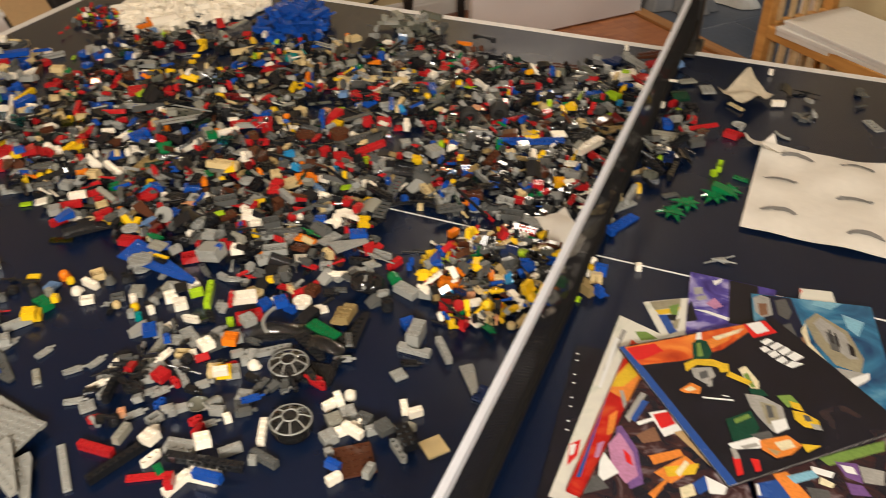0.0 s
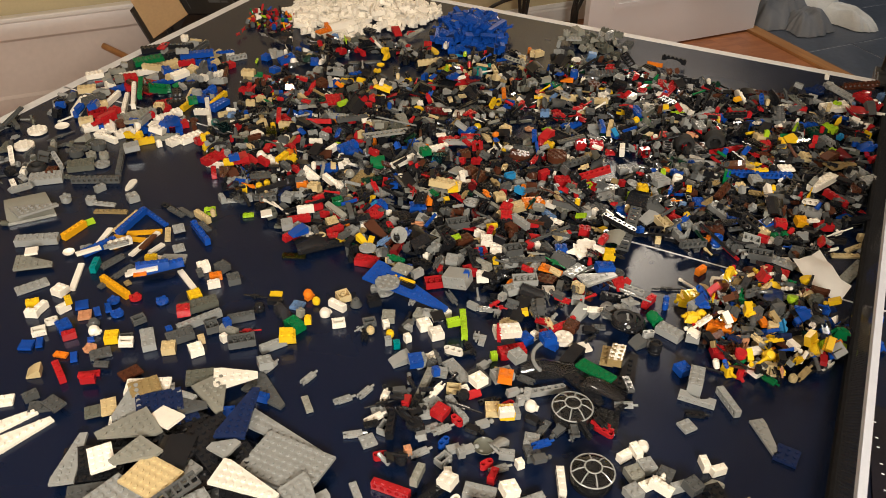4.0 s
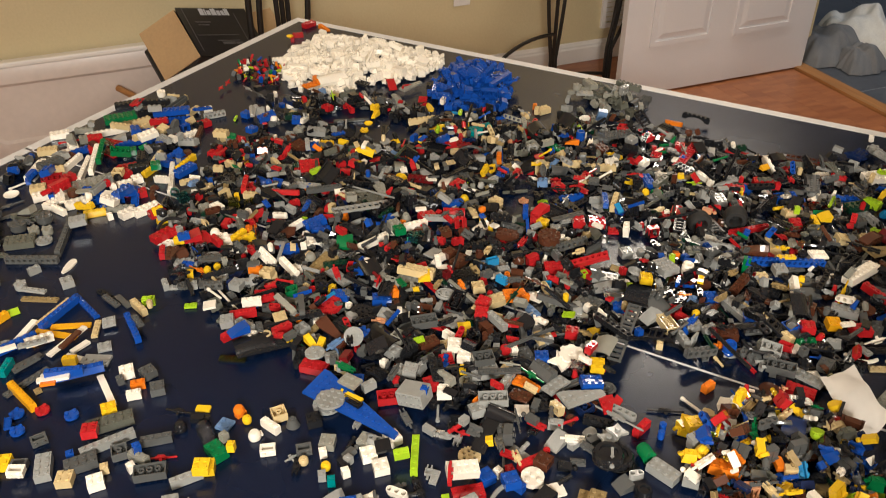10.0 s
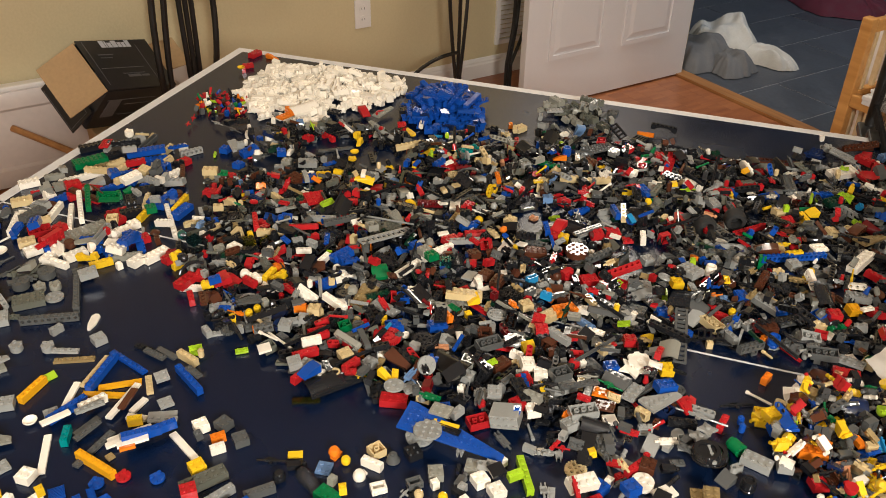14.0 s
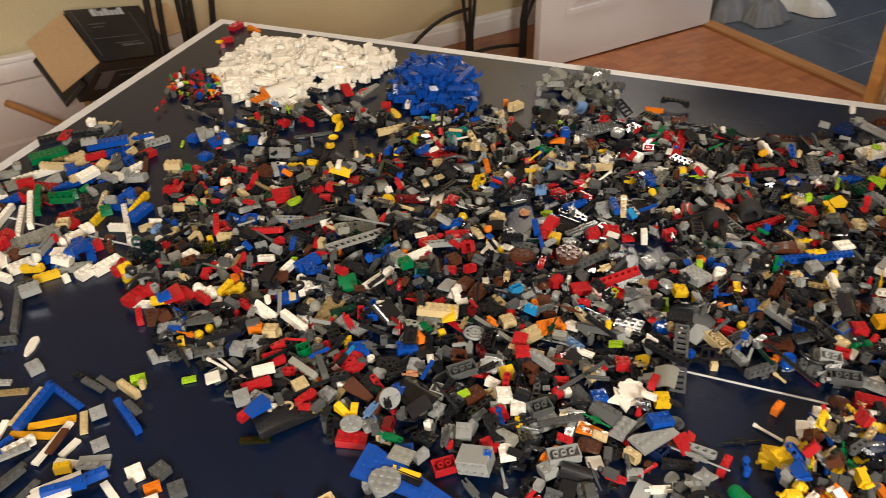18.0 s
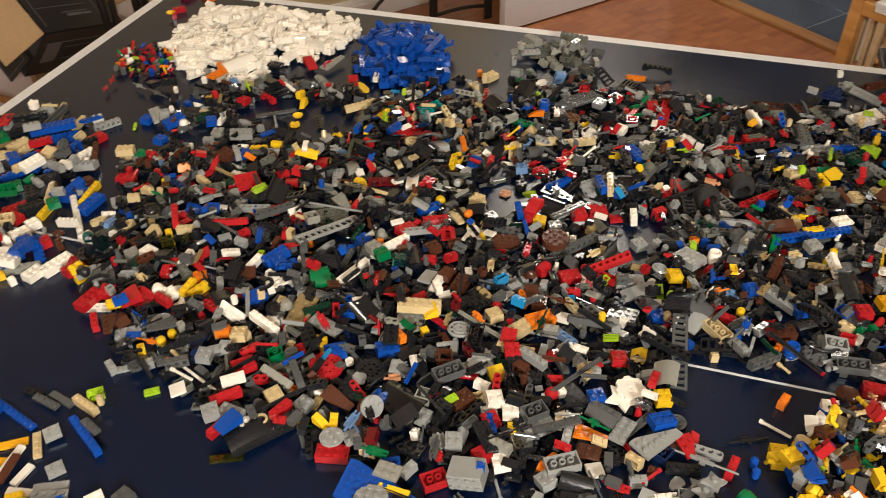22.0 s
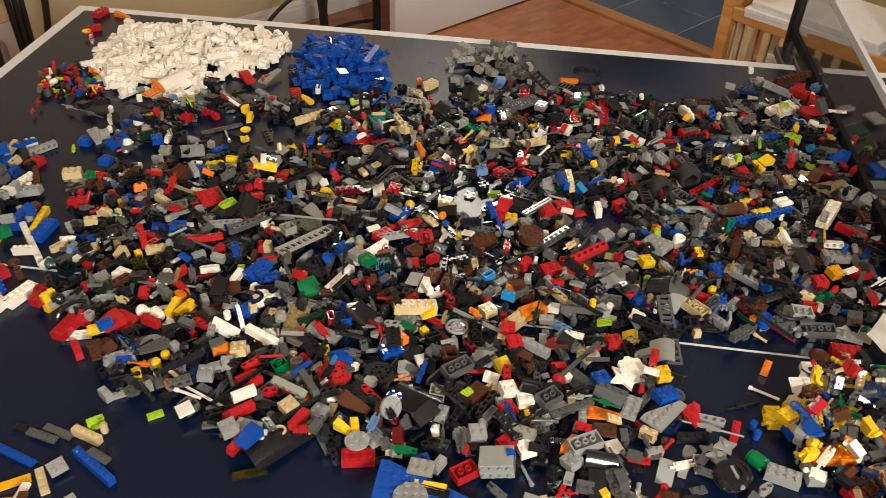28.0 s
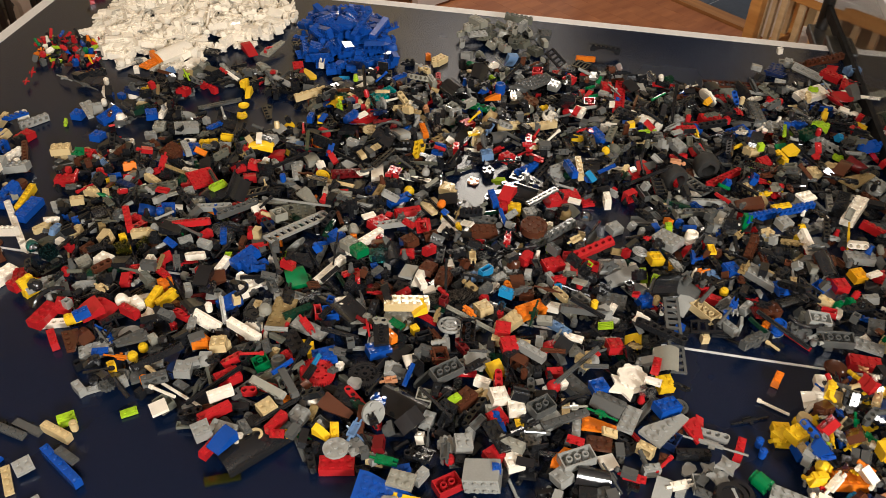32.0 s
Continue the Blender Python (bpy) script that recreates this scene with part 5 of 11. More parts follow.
top("s 2 2", "brown", -0.603, -0.001, 138, -11, -4)
top("b 2 1", "red", -0.585, 0.007, 42, 11, -8)
top("b 2 2", "lgray", -0.626, -0.024, 84, 13, -1)
top("b 1 1", "tan", -0.565, 0.199, -7, 3, 11)
top("p 2 2", "lgray", -0.563, 0.185, 76, 11, 10)
top("b 2 2", "lgray", -0.465, 0.178, 26, -2, 2)
top("b 2 2", "red", -0.441, 0.208, 33, 7, 10, 1)
top("cv 1 3", "white", -0.557, 0.142, 60, -9, 9)
top("rb 1", "yellow", -0.545, 0.134, 8, -5, -10)
top("b 1 1", "red", -0.483, 0.147, 140, -8, -3)
top("b 1 1", "white", -0.439, 0.158, 98, 0, 5)
top("b 2 1", "white", -0.453, 0.162, 10, 10, 1)
top("b 1 1", "tan", -0.400, 0.147, 6, -8, 12, 1)
top("rb 1", "lgray", -0.393, 0.137, 134, -5, 5)
top("hm", "ice", -0.397, 0.190, 84, 3, 6)
top("b 3 1", "dgray", -0.329, 0.248, -60, 8, 7, 1)
top("b 1 1", "lgray", -0.342, 0.181, 49, 13, 1)
top("b 2 1", "ogray", -0.314, 0.237, 133, 6, -0, 2)
top("b 1 1", "tan", -0.304, 0.226, 49, 9, 6)
top("b 1 1", "orange", -0.300, 0.203, 28, -12, 10, 2)
top("b 1 1", "blue", -0.316, 0.188, 32, 11, 0, 2)
top("rb 1", "lgray", -0.331, 0.171, 31, 3, 10)
top("br 3", "lgray", -0.338, 0.141, 54, 3, -0)
top("b 1 1", "red", -0.347, 0.127, 139, 10, 3, 1)
top("sk 2", "lgray", -0.332, 0.128, 161, 11, -7, 0, 0.013)
top("b 1 1", "lime", -0.389, 0.093, 55, 11, -2, 1)
top("s 2 1", "lime", -0.433, 0.112, 109, -9, 11)
top("b 2 2", "red", -0.465, 0.092, 56, 3, -7, 2)
top("cn 1", "white", -0.449, 0.102, 161, 5, -6)
top("b 2 1", "red", -0.412, 0.105, -9, 4, -11, 1)
top("st 6", "white", -0.413, 0.094, 69, -0, -0)
top("b 2 1", "dgray", -0.403, 0.118, 92, 5, -4)
top("ax 5", "lgray", -0.471, 0.061, 10, 10, 1)
top("b 2 1", "sand", -0.511, 0.050, 26, -11, 6)
top("b 2 1", "lgray", -0.488, 0.054, 52, 13, 2)
top("la 3", "orange", -0.474, 0.037, -61, -9, 10)
top("cv 2 3", "brown", -0.465, 0.047, 19, 3, 3)
top("b 2 2", "brown", -0.454, 0.035, 6, -6, 2)
top("ds 2", "ogray", -0.437, 0.041, 127, 12, -8, 0, 0.013)
top("b 2 1", "azure", -0.420, 0.044, 102, -7, -4, 1)
top("b 2 1", "lgray", -0.430, 0.064, 134, 5, -8)
top("b 2 1", "red", -0.421, 0.061, 39, -12, 11)
top("b 1 1", "red", -0.497, 0.017, 158, -7, 9)
top("rb 1", "red", -0.476, -0.003, 103, -13, -4)
top("hm", "black", -0.523, -0.002, 6, 7, 2)
top("b 2 1", "lime", -0.327, 0.093, 100, -8, -2)
top("b 1 1", "white", -0.361, 0.031, 160, 4, -9)
top("b 2 1", "lgray", -0.323, 0.028, 21, 2, 7)
top("b 1 1", "red", -0.316, 0.043, 145, 0, -8, 2)
top("b 2 1", "ogray", -0.363, 0.007, 154, 3, 9, 2)
top("b 2 2", "lgray", -0.372, 0.015, 114, -13, 4, 2)
top("b 2 1", "red", -0.290, 0.282, 100, 4, -4)
top("b 2 1", "blue", -0.264, 0.233, 143, 4, -8)
top("b 2 2", "ogray", -0.283, 0.223, 23, -0, -1)
top("b 2 1", "lgray", -0.267, 0.200, 123, 8, -12)
top("t 3 1", "lgray", -0.183, 0.269, 18, 5, -1)
top("b 1 1", "red", -0.190, 0.256, 77, 10, -5, 2)
top("ge 8 0.009 0.004 0", "lgray", -0.114, 0.225, 87, -9, 7, 0, 0.013)
top("p 3 1", "lgray", -0.133, 0.231, 72, 2, -7)
top("b 1 1", "yellow", -0.137, 0.217, 91, -12, 11)
top("b 2 1", "yellow", -0.143, 0.198, 49, -7, 6)
top("cv 2 3", "dgray", -0.123, 0.193, 122, -9, -11)
top("cn 2", "ogray", -0.183, 0.201, 41, 14, -2)
top("wi 2", "lgray", -0.074, 0.284, 31, 4, 4)
top("b 2 1", "red", -0.122, 0.117, 67, -11, -7)
top("b 2 2", "blue", -0.133, 0.110, 136, -8, 2, 1)
top("b 1 1", "green", -0.118, 0.087, 49, 7, 8)
top("b 2 1", "red", -0.131, 0.070, 163, -12, 8, 1)
top("jt 2", "white", -0.120, 0.075, 73, 11, 12)
top("p 3 1", "dgray", -0.168, 0.085, 28, -10, -7)
top("b 1 1", "tan", -0.251, 0.173, 20, 7, -7)
top("b 3 1", "lgray", -0.239, 0.028, -51, -1, -6)
top("b 2 2", "lgray", -0.237, 0.062, 44, 5, 1)
top("b 2 1", "red", -0.252, 0.069, 164, -8, -2)
top("hd", "yellow", -0.239, 0.085, 40, 4, -4)
top("st 4", "sand", -0.250, 0.115, 143, 6, -5)
top("b 2 1", "brown", -0.244, 0.145, 55, -11, -8)
top("s 2 1", "lgray", -0.216, 0.061, 51, -13, -7)
top("b 2 2", "dgray", -0.083, 0.059, -14, 13, -11)
top("p 2 2", "lgray", -0.023, 0.260, -15, 3, -4)
top("b 2 1", "brown", -0.045, 0.291, 135, -6, 5)
top("b 2 2", "lgray", -0.035, 0.320, 86, 3, -3)
top("b 1 1", "lgray", -0.011, 0.297, 50, -2, -7)
top("b 3 1", "black", -0.238, 0.175, 55, -1, 3)
top("b 3 1", "black", -0.246, 0.128, 113, -5, 2)
top("hm", "black", -0.268, 0.097, 39, -9, 3)
top("b 1 1", "blue", -0.285, 0.197, 149, 6, 0)
top("b 2 1", "dgray", -0.200, 0.182, 36, 4, -3, 1)
top("rb 1", "red", -0.205, 0.169, 59, 7, 7)
top("b 1 1", "amber", -0.296, 0.114, 9, 13, -7, 1)
put("b 1 1", "lgray", -0.923, -0.089, 159, 0, 0, 1)
put("s 2 2", "brown", -0.889, -0.123, 70)
put("cv 1 3", "white", -0.857, -0.058, 157)
put("p 2 1", "blue", -0.864, -0.118, 133)
put("cv 1 3", "red", -0.800, -0.063, 149)
put("rb 1", "red", -0.806, -0.091, 129)
put("hd", "yellow", -0.824, -0.124, 112)
put("p 2 1", "lgray", -0.853, -0.175, 36)
put("wg 3 2", "dgray", -0.817, -0.154, 128)
put("rb 1", "orange", -0.804, -0.164, 29)
put("b 1 1", "lgray", -0.824, -0.168, 44)
put("b 2 1", "lgray", -0.766, -0.133, 32)
put("t 4 1", "dgray", -0.890, -0.230, -14)
put("b 1 1", "black", -0.880, -0.154, 55, 1, 0, 1)
put("cv 2 3", "navy", -0.794, -0.125, -4)
put("ax 8", "black", -0.792, -0.114, 50)
put("b 2 1", "orange", -0.765, -0.104, 153)
put("p 2 1", "lgray", -0.782, -0.084, 73)
top("b 2 1", "tan", -0.748, -0.102, -32, -4, -9, 1)
top("cv 2 3", "white", -0.729, -0.079, -21, -9, -5)
top("b 1 1", "tan", -0.694, -0.104, 83, 11, 5)
top("ge 24 0.012 0.005 0", "black", -0.730, -0.061, 132, 10, 1, 0, 0.013)
top("p 2 1", "lgray", -0.603, -0.062, 91, -5, 0, 1)
top("b 2 2", "green", -0.702, -0.121, 39, -7, -11, 1)
top("b 2 1", "red", -0.678, -0.108, 152, 8, -4)
top("bl 2 0.018", "dgray", -0.681, -0.124, 55, -10, 6)
top("ho 3 0.6", "dgray", -0.661, -0.138, 62, 8, 9)
top("la 3", "red", -0.685, -0.148, -14, -8, -8)
top("b 1 1", "dtan", -0.734, -0.168, 41, 8, -1, 2)
top("la 3", "red", -0.718, -0.206, 139, -11, -11)
top("b 1 1", "lgray", -0.669, -0.157, 81, 2, -11)
top("rb 1", "orange", -0.661, -0.160, 110, -6, 2)
top("b 2 2", "lgray", -0.644, -0.175, 67, -9, -4)
top("p 2 1", "dtan", -0.635, -0.167, 84, 7, -11)
top("wp 3", "green", -0.638, -0.192, -17, -1, 6)
top("wp 3", "yellow", -0.650, -0.194, 11, 8, 9)
top("rb 1", "black", -0.620, -0.206, 121, 6, -3)
top("hd", "white", -0.639, -0.153, 161, 2, -2)
top("ho 2 1.2", "lgray", -0.624, -0.147, -2, -10, -4)
top("ho 2 1.2", "lgray", -0.650, -0.144, 140, 11, 6)
top("rb 2", "blue", -0.577, -0.146, 161, 10, -2)
top("b 2 1", "white", -0.688, -0.214, 101, -9, -1)
top("b 2 2", "ogray", -0.534, -0.131, -0, -6, 6, 1)
top("s 2 2", "lgray", -0.571, -0.102, 96, -7, -8)
put("p 4 1", "glow", -0.693, -0.247, 24)
top("bb 4 3 0.018", "lgray", -0.465, -0.210, 2, 0, -11)
top("b 1 1", "orange", -0.460, -0.209, 48, 2, 2, 1)
top("b 1 1", "orange", -0.478, -0.215, 71, 6, 10)
top("b 2 1", "lgray", -0.484, -0.166, 90, -10, -4)
top("b 2 2", "black", -0.349, -0.056, 49, 10, -1)
top("st 7", "ogray", -0.489, -0.056, 63, -4, -6)
top("b 2 2", "brown", -0.452, -0.074, 157, -9, -2, 2)
top("p 2 2", "dgray", -0.441, -0.073, 152, 3, -8, 1)
top("b 2 2", "ogray", -0.467, -0.135, 115, 4, -11)
top("b 1 1", "yellow", -0.441, -0.143, 15, 6, -7)
top("wp 3", "white", -0.483, -0.142, 151, -13, -9)
top("p 2 2", "lgray", -0.395, -0.036, 11, 7, -2, 1)
top("cv 1 3", "dgray", -0.413, -0.047, 38, 1, 11)
top("b 1 1", "brown", -0.512, -0.028, 18, -3, 3, 2)
top("b 2 1", "blue", -0.416, -0.038, -7, 9, -5)
top("b 2 1", "red", -0.415, -0.072, 17, 13, 3)
top("b 1 1", "white", -0.406, -0.086, 131, 4, -6)
top("hp 4 2", "black", -0.372, -0.192, 5, 1, 10)
top("p 3 1", "lgray", -0.370, -0.203, -5, -9, -8, 1)
top("b 2 2", "dgray", -0.357, -0.213, 110, -8, 2, 2)
top("b 1 1", "yellow", -0.370, -0.221, 29, -11, -8, 2)
put("rb 1", "lgray", -0.148, 0.033, 91)
put("br 3", "lgray", -0.147, 0.038, 37)
put("b 1 1", "tan", -0.262, 0.014, 106)
put("b 1 1", "blue", -0.289, 0.017, 145)
put("br 4", "white", -0.200, -0.065, -24)
put("b 3 1", "red", -0.238, -0.126, 75)
put("bd 2", "lgray", -0.285, -0.155, 57)
put("b 2 1", "lgray", -0.279, -0.173, 99, -2, 0, 1)
put("bl 4 0.014", "black", -0.245, -0.180, 102)
put("br 2", "lgray", -0.243, -0.193, 56)
put("b 2 2", "navy", -0.301, -0.129, 154, -2, 0, 1)
put("b 4 1", "black", -0.281, -0.140, 9)
put("b 2 1", "brown", -0.298, -0.120, -3)
put("b 1 1", "brown", -0.308, -0.151, -8)
put("rb 1", "red", -0.312, -0.206, 78)
put("b 4 2", "red", -1.308, 0.726, 82)
put("cv 1 4", "orange", -1.264, 0.725, 79)
put("b 3 1", "red", -1.286, 0.656, 42)
put("b 2 1", "red", -1.282, 0.632, 124)
put("ds 2", "yellow", -1.286, 0.628, 57)
put("bd 4", "white", -1.015, -0.209, 110)
put("b 2 1", "lgray", -1.044, -0.241, 74)
put("b 3 2", "brown", -1.142, -0.241, 123)
put("b 2 1", "white", -1.181, -0.259, 123)
put("hp 8 7", "ogray", -1.091, -0.329, 52)
put("b 3 2", "red", -1.004, -0.042, 23)
put("b 2 1", "yellow", -0.985, -0.064, 66)
put("hm", "sea", -1.015, -0.005, 29)
put("b 2 1", "white", -1.164, -0.294, 150, 0, 0, 1)
put("b 2 1", "lgray", -0.865, -0.180, 146)
put("t 4 1", "dgray", -0.900, -0.366, 77)
put("t 4 1", "lgray", -0.833, -0.322, 25)
put("p 3 1", "red", -0.769, -0.541, 37)
put("b 2 1", "dgray", -0.797, -0.597, 68)
put("wg 8 3", "white", -0.769, -0.638, 76)
put("wg 6 2", "white", -0.789, -0.629, 69)
put("p 2 2", "white", -0.818, -0.612, 130)
put("b 3 2", "dgray", -0.647, -0.696, 134)
put("b 2 1", "red", -0.305, -0.469, 94)
put("bm 4", "white", -0.242, -0.445, 115)
put("p 8 1", "lgray", -0.403, -0.559, -42)
put("bm 5", "red", -0.388, -0.529, 4)
put("b 2 1", "white", -0.345, -0.489, 121)
put("p 5 1", "red", -0.319, -0.537, 30)
put("b 1 1", "lgray", -0.231, -0.481, 20)
put("bm 4", "dgray", -0.221, -0.475, -10)
put("b 4 2 0.02", "lgray", -0.153, -0.249, 96)
top("hm", "white", -0.159, -0.057, 22, 3, 3)
top("hm", "white", -0.141, -0.054, 60, -2, -4)
put("rb 4 0.004", "lgray", -0.551, -0.256, 127)
put("hr", "black", -0.384, -0.203, -7)
put("p 3 2", "dgray", -0.358, -0.209, 120)
put("t 4 2", "lgray", -0.333, -0.222, -16)
put("b 4 1", "red", -0.320, -0.224, 57)
put("b 2 2", "brown", -0.309, -0.221, -5)
put("b 1 1", "white", -0.344, -0.253, 161)
put("b 1 1", "red", -0.335, -0.245, 137)
put("b 2 1", "blue", -0.320, -0.259, -10)
put("cy 8 3 0.018", "smoke", -0.310, -0.300, 32)
put("p 4 4", "ice", -0.229, -0.344, 10)
put("bl 4 0.014", "black", -0.253, -0.190, 126)
put("pn 3", "lgray", -0.248, -0.193, 109)
put("jt 2", "dgray", -0.274, -0.171, 57)
put("cv 2 5", "black", -0.293, -0.269, -14)
put("cv 2 5", "black", -0.374, -0.222, 3)
put("ds 2", "dgreen", -0.042, -0.111, 51)
put("ds 2", "brown", -0.075, -0.079, 143)
put("ds 2", "red", -0.053, -0.024, -13)
put("hd", "white", -0.064, -0.011, 142)
put("hd", "white", 0.003, -0.050, -5)
put("ho 4 0.7", "lgray", -0.037, -0.065, 43)
put("wg 4 2", "lime", -0.007, -0.099, -4)
put("rb 1", "wine", -0.017, -0.118, 73)
put("b 2 2", "blue", -0.025, -0.072, 81)
put("b 3 2", "blue", -0.024, -0.094, 158)
put("p 5 1", "tan", -0.022, 0.101, 25)
put("p 8 2", "ogray", -0.010, 0.065, 71)
put("p 6 1", "tan", -0.008, 0.133, 54)
put("p 5 2", "lgray", 0.010, 0.134, 53)
put("b 2 1", "blue", 0.009, 0.055, 142)
put("p 8 2", "blue", 0.018, 0.084, 64)
put("lf", "green", 0.081, 0.142, 43)
put("lf", "green", 0.096, 0.174, 23)
put("lf", "green", 0.130, 0.208, -9)
put("lf", "green", 0.150, 0.233, 49)
put("cv 2 4", "green", 0.141, 0.226, 82)
put("b 3 1", "lime", 0.127, 0.296, 89, -1, 0, 1)
put("b 1 1", "lime", 0.121, 0.273, 136)
put("p 3 1", "red", 0.139, 0.422, 22)
put("rb 1", "lgray", 0.143, 0.444, 131)
put("wp 6", "lgray", 0.159, 0.050, 42)
put("wp 4", "lgray", 0.165, 0.046, 2)
put("wp 5", "black", 0.224, 0.624, 33)
put("wp 4", "dgray", 0.238, 0.546, 36)
put("jt 2", "dgray", 0.240, 0.518, -12)
put("ld 5 2", "lgray", 0.351, 0.542, -59)
put("rb 2", "dgray", 0.327, 0.668, 38)
put("b 1 1", "white", 0.170, 0.698, 89, -0, 0, 1)
put("to", "yellow", 0.006, -0.044, 160)
put("lg", "tan", 0.017, -0.058, 19)
put("hd", "white", 0.007, -0.034, -8)
put("to", "dtan", 0.007, -0.075, 142)
put("lg", "blue", 0.021, -0.051, 2)
put("b 1 1", "white", 0.063, -0.012, 107)
put("b 2 1", "lgray", 0.056, 0.366, 47)
put("b 4 1", "lgray", 0.040, 0.342, 41)
put("b 3 2", "black", 0.051, 0.289, 52)
put("p 4 1", "tan", 0.012, 0.240, 52)
put("b 2 1", "tan", -0.004, 0.149, 22)
put("b 2 1", "yellow", 0.022, 0.185, 106)
put("b 2 1", "red", 0.083, 0.372, 116)
put("b 2 2", "blue", 0.025, 0.413, 87, -2, 0, 1)
put("b 2 1", "red", 0.020, 0.494, 63)
put("b 2 1", "blue", 0.053, 0.414, 92)
put("b 2 2", "lgray", 0.063, 0.385, 67)
put("p 3 1", "dgray", 0.069, 0.188, 38)
put("b 1 1", "tan", -1.092, 0.182, 13, -0, 0, 1)
put("b 2 2", "lgray", -1.061, 0.178, 161)
top("sp 6 4", "white", -0.612, -0.478, 37, 1, 1, 0, 0.01)
top("p 4 3", "odgray", -0.653, -0.490, 38, -2, 1, 0, 0.002)
top("wg 7 5", "ogray", -0.612, -0.505, -23, -2, -3, 0, 0.009)
top("p 3 2", "blue", -0.589, -0.524, 125, 0, -2, 0, 0.004)
top("p 10 7", "lgray", -0.491, -0.555, -0, -1, -1, 0, 0.012)
top("wg 9 4", "white", -0.503, -0.597, 8, -1, -3, 0, 0.026)
top("wg 9 4", "lgray", -0.437, -0.590, -21, 1, 1, 0, 0.02)
top("wg 7 3", "lgray", -0.422, -0.587, -30, 2, -0, 0, 0.01)
top("wg 5 4", "lgray", -0.452, -0.608, -43, 2, -1, 0, 0.016)
top("wg 6 6", "ogray", -0.483, -0.628, -48, 0, 2, 0, 0.012)
top("bm 6", "lgray", -0.508, -0.648, 68, -4, -0, 0, 0.008)
top("wg 6 3", "lgray", -0.516, -0.642, 76, -1, -3, 0, 0.013)
top("p 8 3", "lgray", -0.545, -0.652, 64, 3, 2, 0, 0.017)
top("ld 8 2", "dgray", -0.560, -0.647, 66, 6, -8, 0, 0.022)
top("p 6 3", "lgray", -0.577, -0.618, 81, 2, -2, 0, 0.01)
top("p 6 5", "tan", -0.591, -0.634, -4, 2, -1, 0, 0.022)
top("p 8 5", "lgray", -0.599, -0.666, -10, -3, 2, 0, 0.014)
top("wg 9 6", "dgray", -0.623, -0.684, -50, -3, 2, 0, 0.006)
top("wg 7 5", "ogray", -0.652, -0.599, -115, -2, 2, 0, 0.02)
top("wg 5 4", "ogray", -0.619, -0.623, -97, -3, -2, 0, 0.026)
top("p 4 3", "white", -0.656, -0.634, 141, -1, -3, 0, 0.015)
top("wg 8 3", "lgray", -0.690, -0.645, 123, -3, -0, 0, 0.008)
top("wg 6 4", "lgray", -0.687, -0.566, 138, 3, -2, 0, 0.015)
top("p 4 3", "dtan", -0.685, -0.540, 54, -0, 0, 0, 0.017)
top("p 6 3", "white", -0.687, -0.534, 32, -1, 1, 0, 0.011)
top("p 6 3", "lgray", -0.679, -0.538, 39, 0, 1, 0, 0.007)
top("p 6 4", "navy", -0.656, -0.550, 45, 2, 1, 0, 0.015)
top("p 3 2", "navy", -0.622, -0.548, 55, -2, -3, 0, 0.008)
top("wg 4 3", "dgray", -0.627, -0.535, 47, -2, -2, 0, 0.013)
top("p 4 1", "lgray", -0.644, -0.528, 5, 0, 1, 0, 0.014)
top("p 3 2", "odgray", -0.718, -0.581, 46, 0, 0, 0, 0.003)
top("p 3 2", "tan", -0.707, -0.573, 137, 0, 1, 0, 0.007)
top("p 4 2", "white", -0.674, -0.583, 36, -2, -3, 0, 0.011)
top("t 4 3", "white", -0.633, -0.566, -5, -5, -6, 0, 0.017)
top("p 8 8", "black", -0.607, -0.568, 94, 1, 1, 0, 0.007)
top("p 8 6", "black", -0.569, -0.565, 158, -2, -2, 0, 0.011)
top("p 8 4", "black", -0.557, -0.603, 58, -1, 2, 0, 0.005)
top("p 6 4", "black", -0.602, -0.598, -0, -2, 0, 0, 0.015)
top("wg 8 4", "black", -0.657, -0.620, 46, -1, -1, 0, 0.01)
top("p 8 4", "black", -0.523, -0.595, 129, -3, -3, 0, 0.008)
top("p 6 4", "black", -0.664, -0.594, 83, -0, -1, 0, 0.005)
top("p 8 6", "black", -0.667, -0.637, 34, -3, -1, 0, 0.003)
top("hp 6 4", "black", -0.594, -0.599, 110, -8, -2, 0, 0.014)
top("wg 3 3", "lgray", -0.554, -0.571, 87, 3, 1, 0, 0.022)
top("p 3 2", "brown", -0.725, -0.522, 71, -1, 3, 0, 0.004)
top("p 6 3", "blue", -0.579, -0.683, 107, 0, 0, 0, 0.001)
top("p 8 6", "black", -0.476, -0.605, 54, 1, 1, 0, 0.002)
top("rb 2", "black", -0.446, -0.598, 160, 2, -7, 0, 0.006)
top("p 3 2", "dgray", -0.615, -0.705, -49, 1, -2, 0, 0.012)
top("p 8 6", "dgray", -0.562, -0.658, 131, -2, 1, 0, 0.005)
top("wg 8 4", "lgray", -0.506, -0.572, 136, -1, -2, 0, 0.004)
top("p 8 8", "dgray", -0.527, -0.617, 29, 0, 0, 0, 0.001)
top("p 6 4", "lgray", -0.558, -0.682, 75, -0, 1, 0, 0.008)
top("ds 4", "brown", -0.248, 0.523, 150, 36, 6, 0, 0.008)
top("rb 4 0.004", "white", -0.240, 0.488, 134, 64, -3, 0, 0.012)
top("ch 2", "amber", -0.240, 0.467, 59, 5, 1, 0, 0.03)
top("ds 4", "red", -0.055, 0.528, 119, 36, 4, 0, 0.014)
top("b 3 1", "yellow", -0.147, 0.364, 116, -2, -2, 0, 0.013)
top("ty", "black", -0.251, 0.332, 16, 95, -2, 0, 0.003)
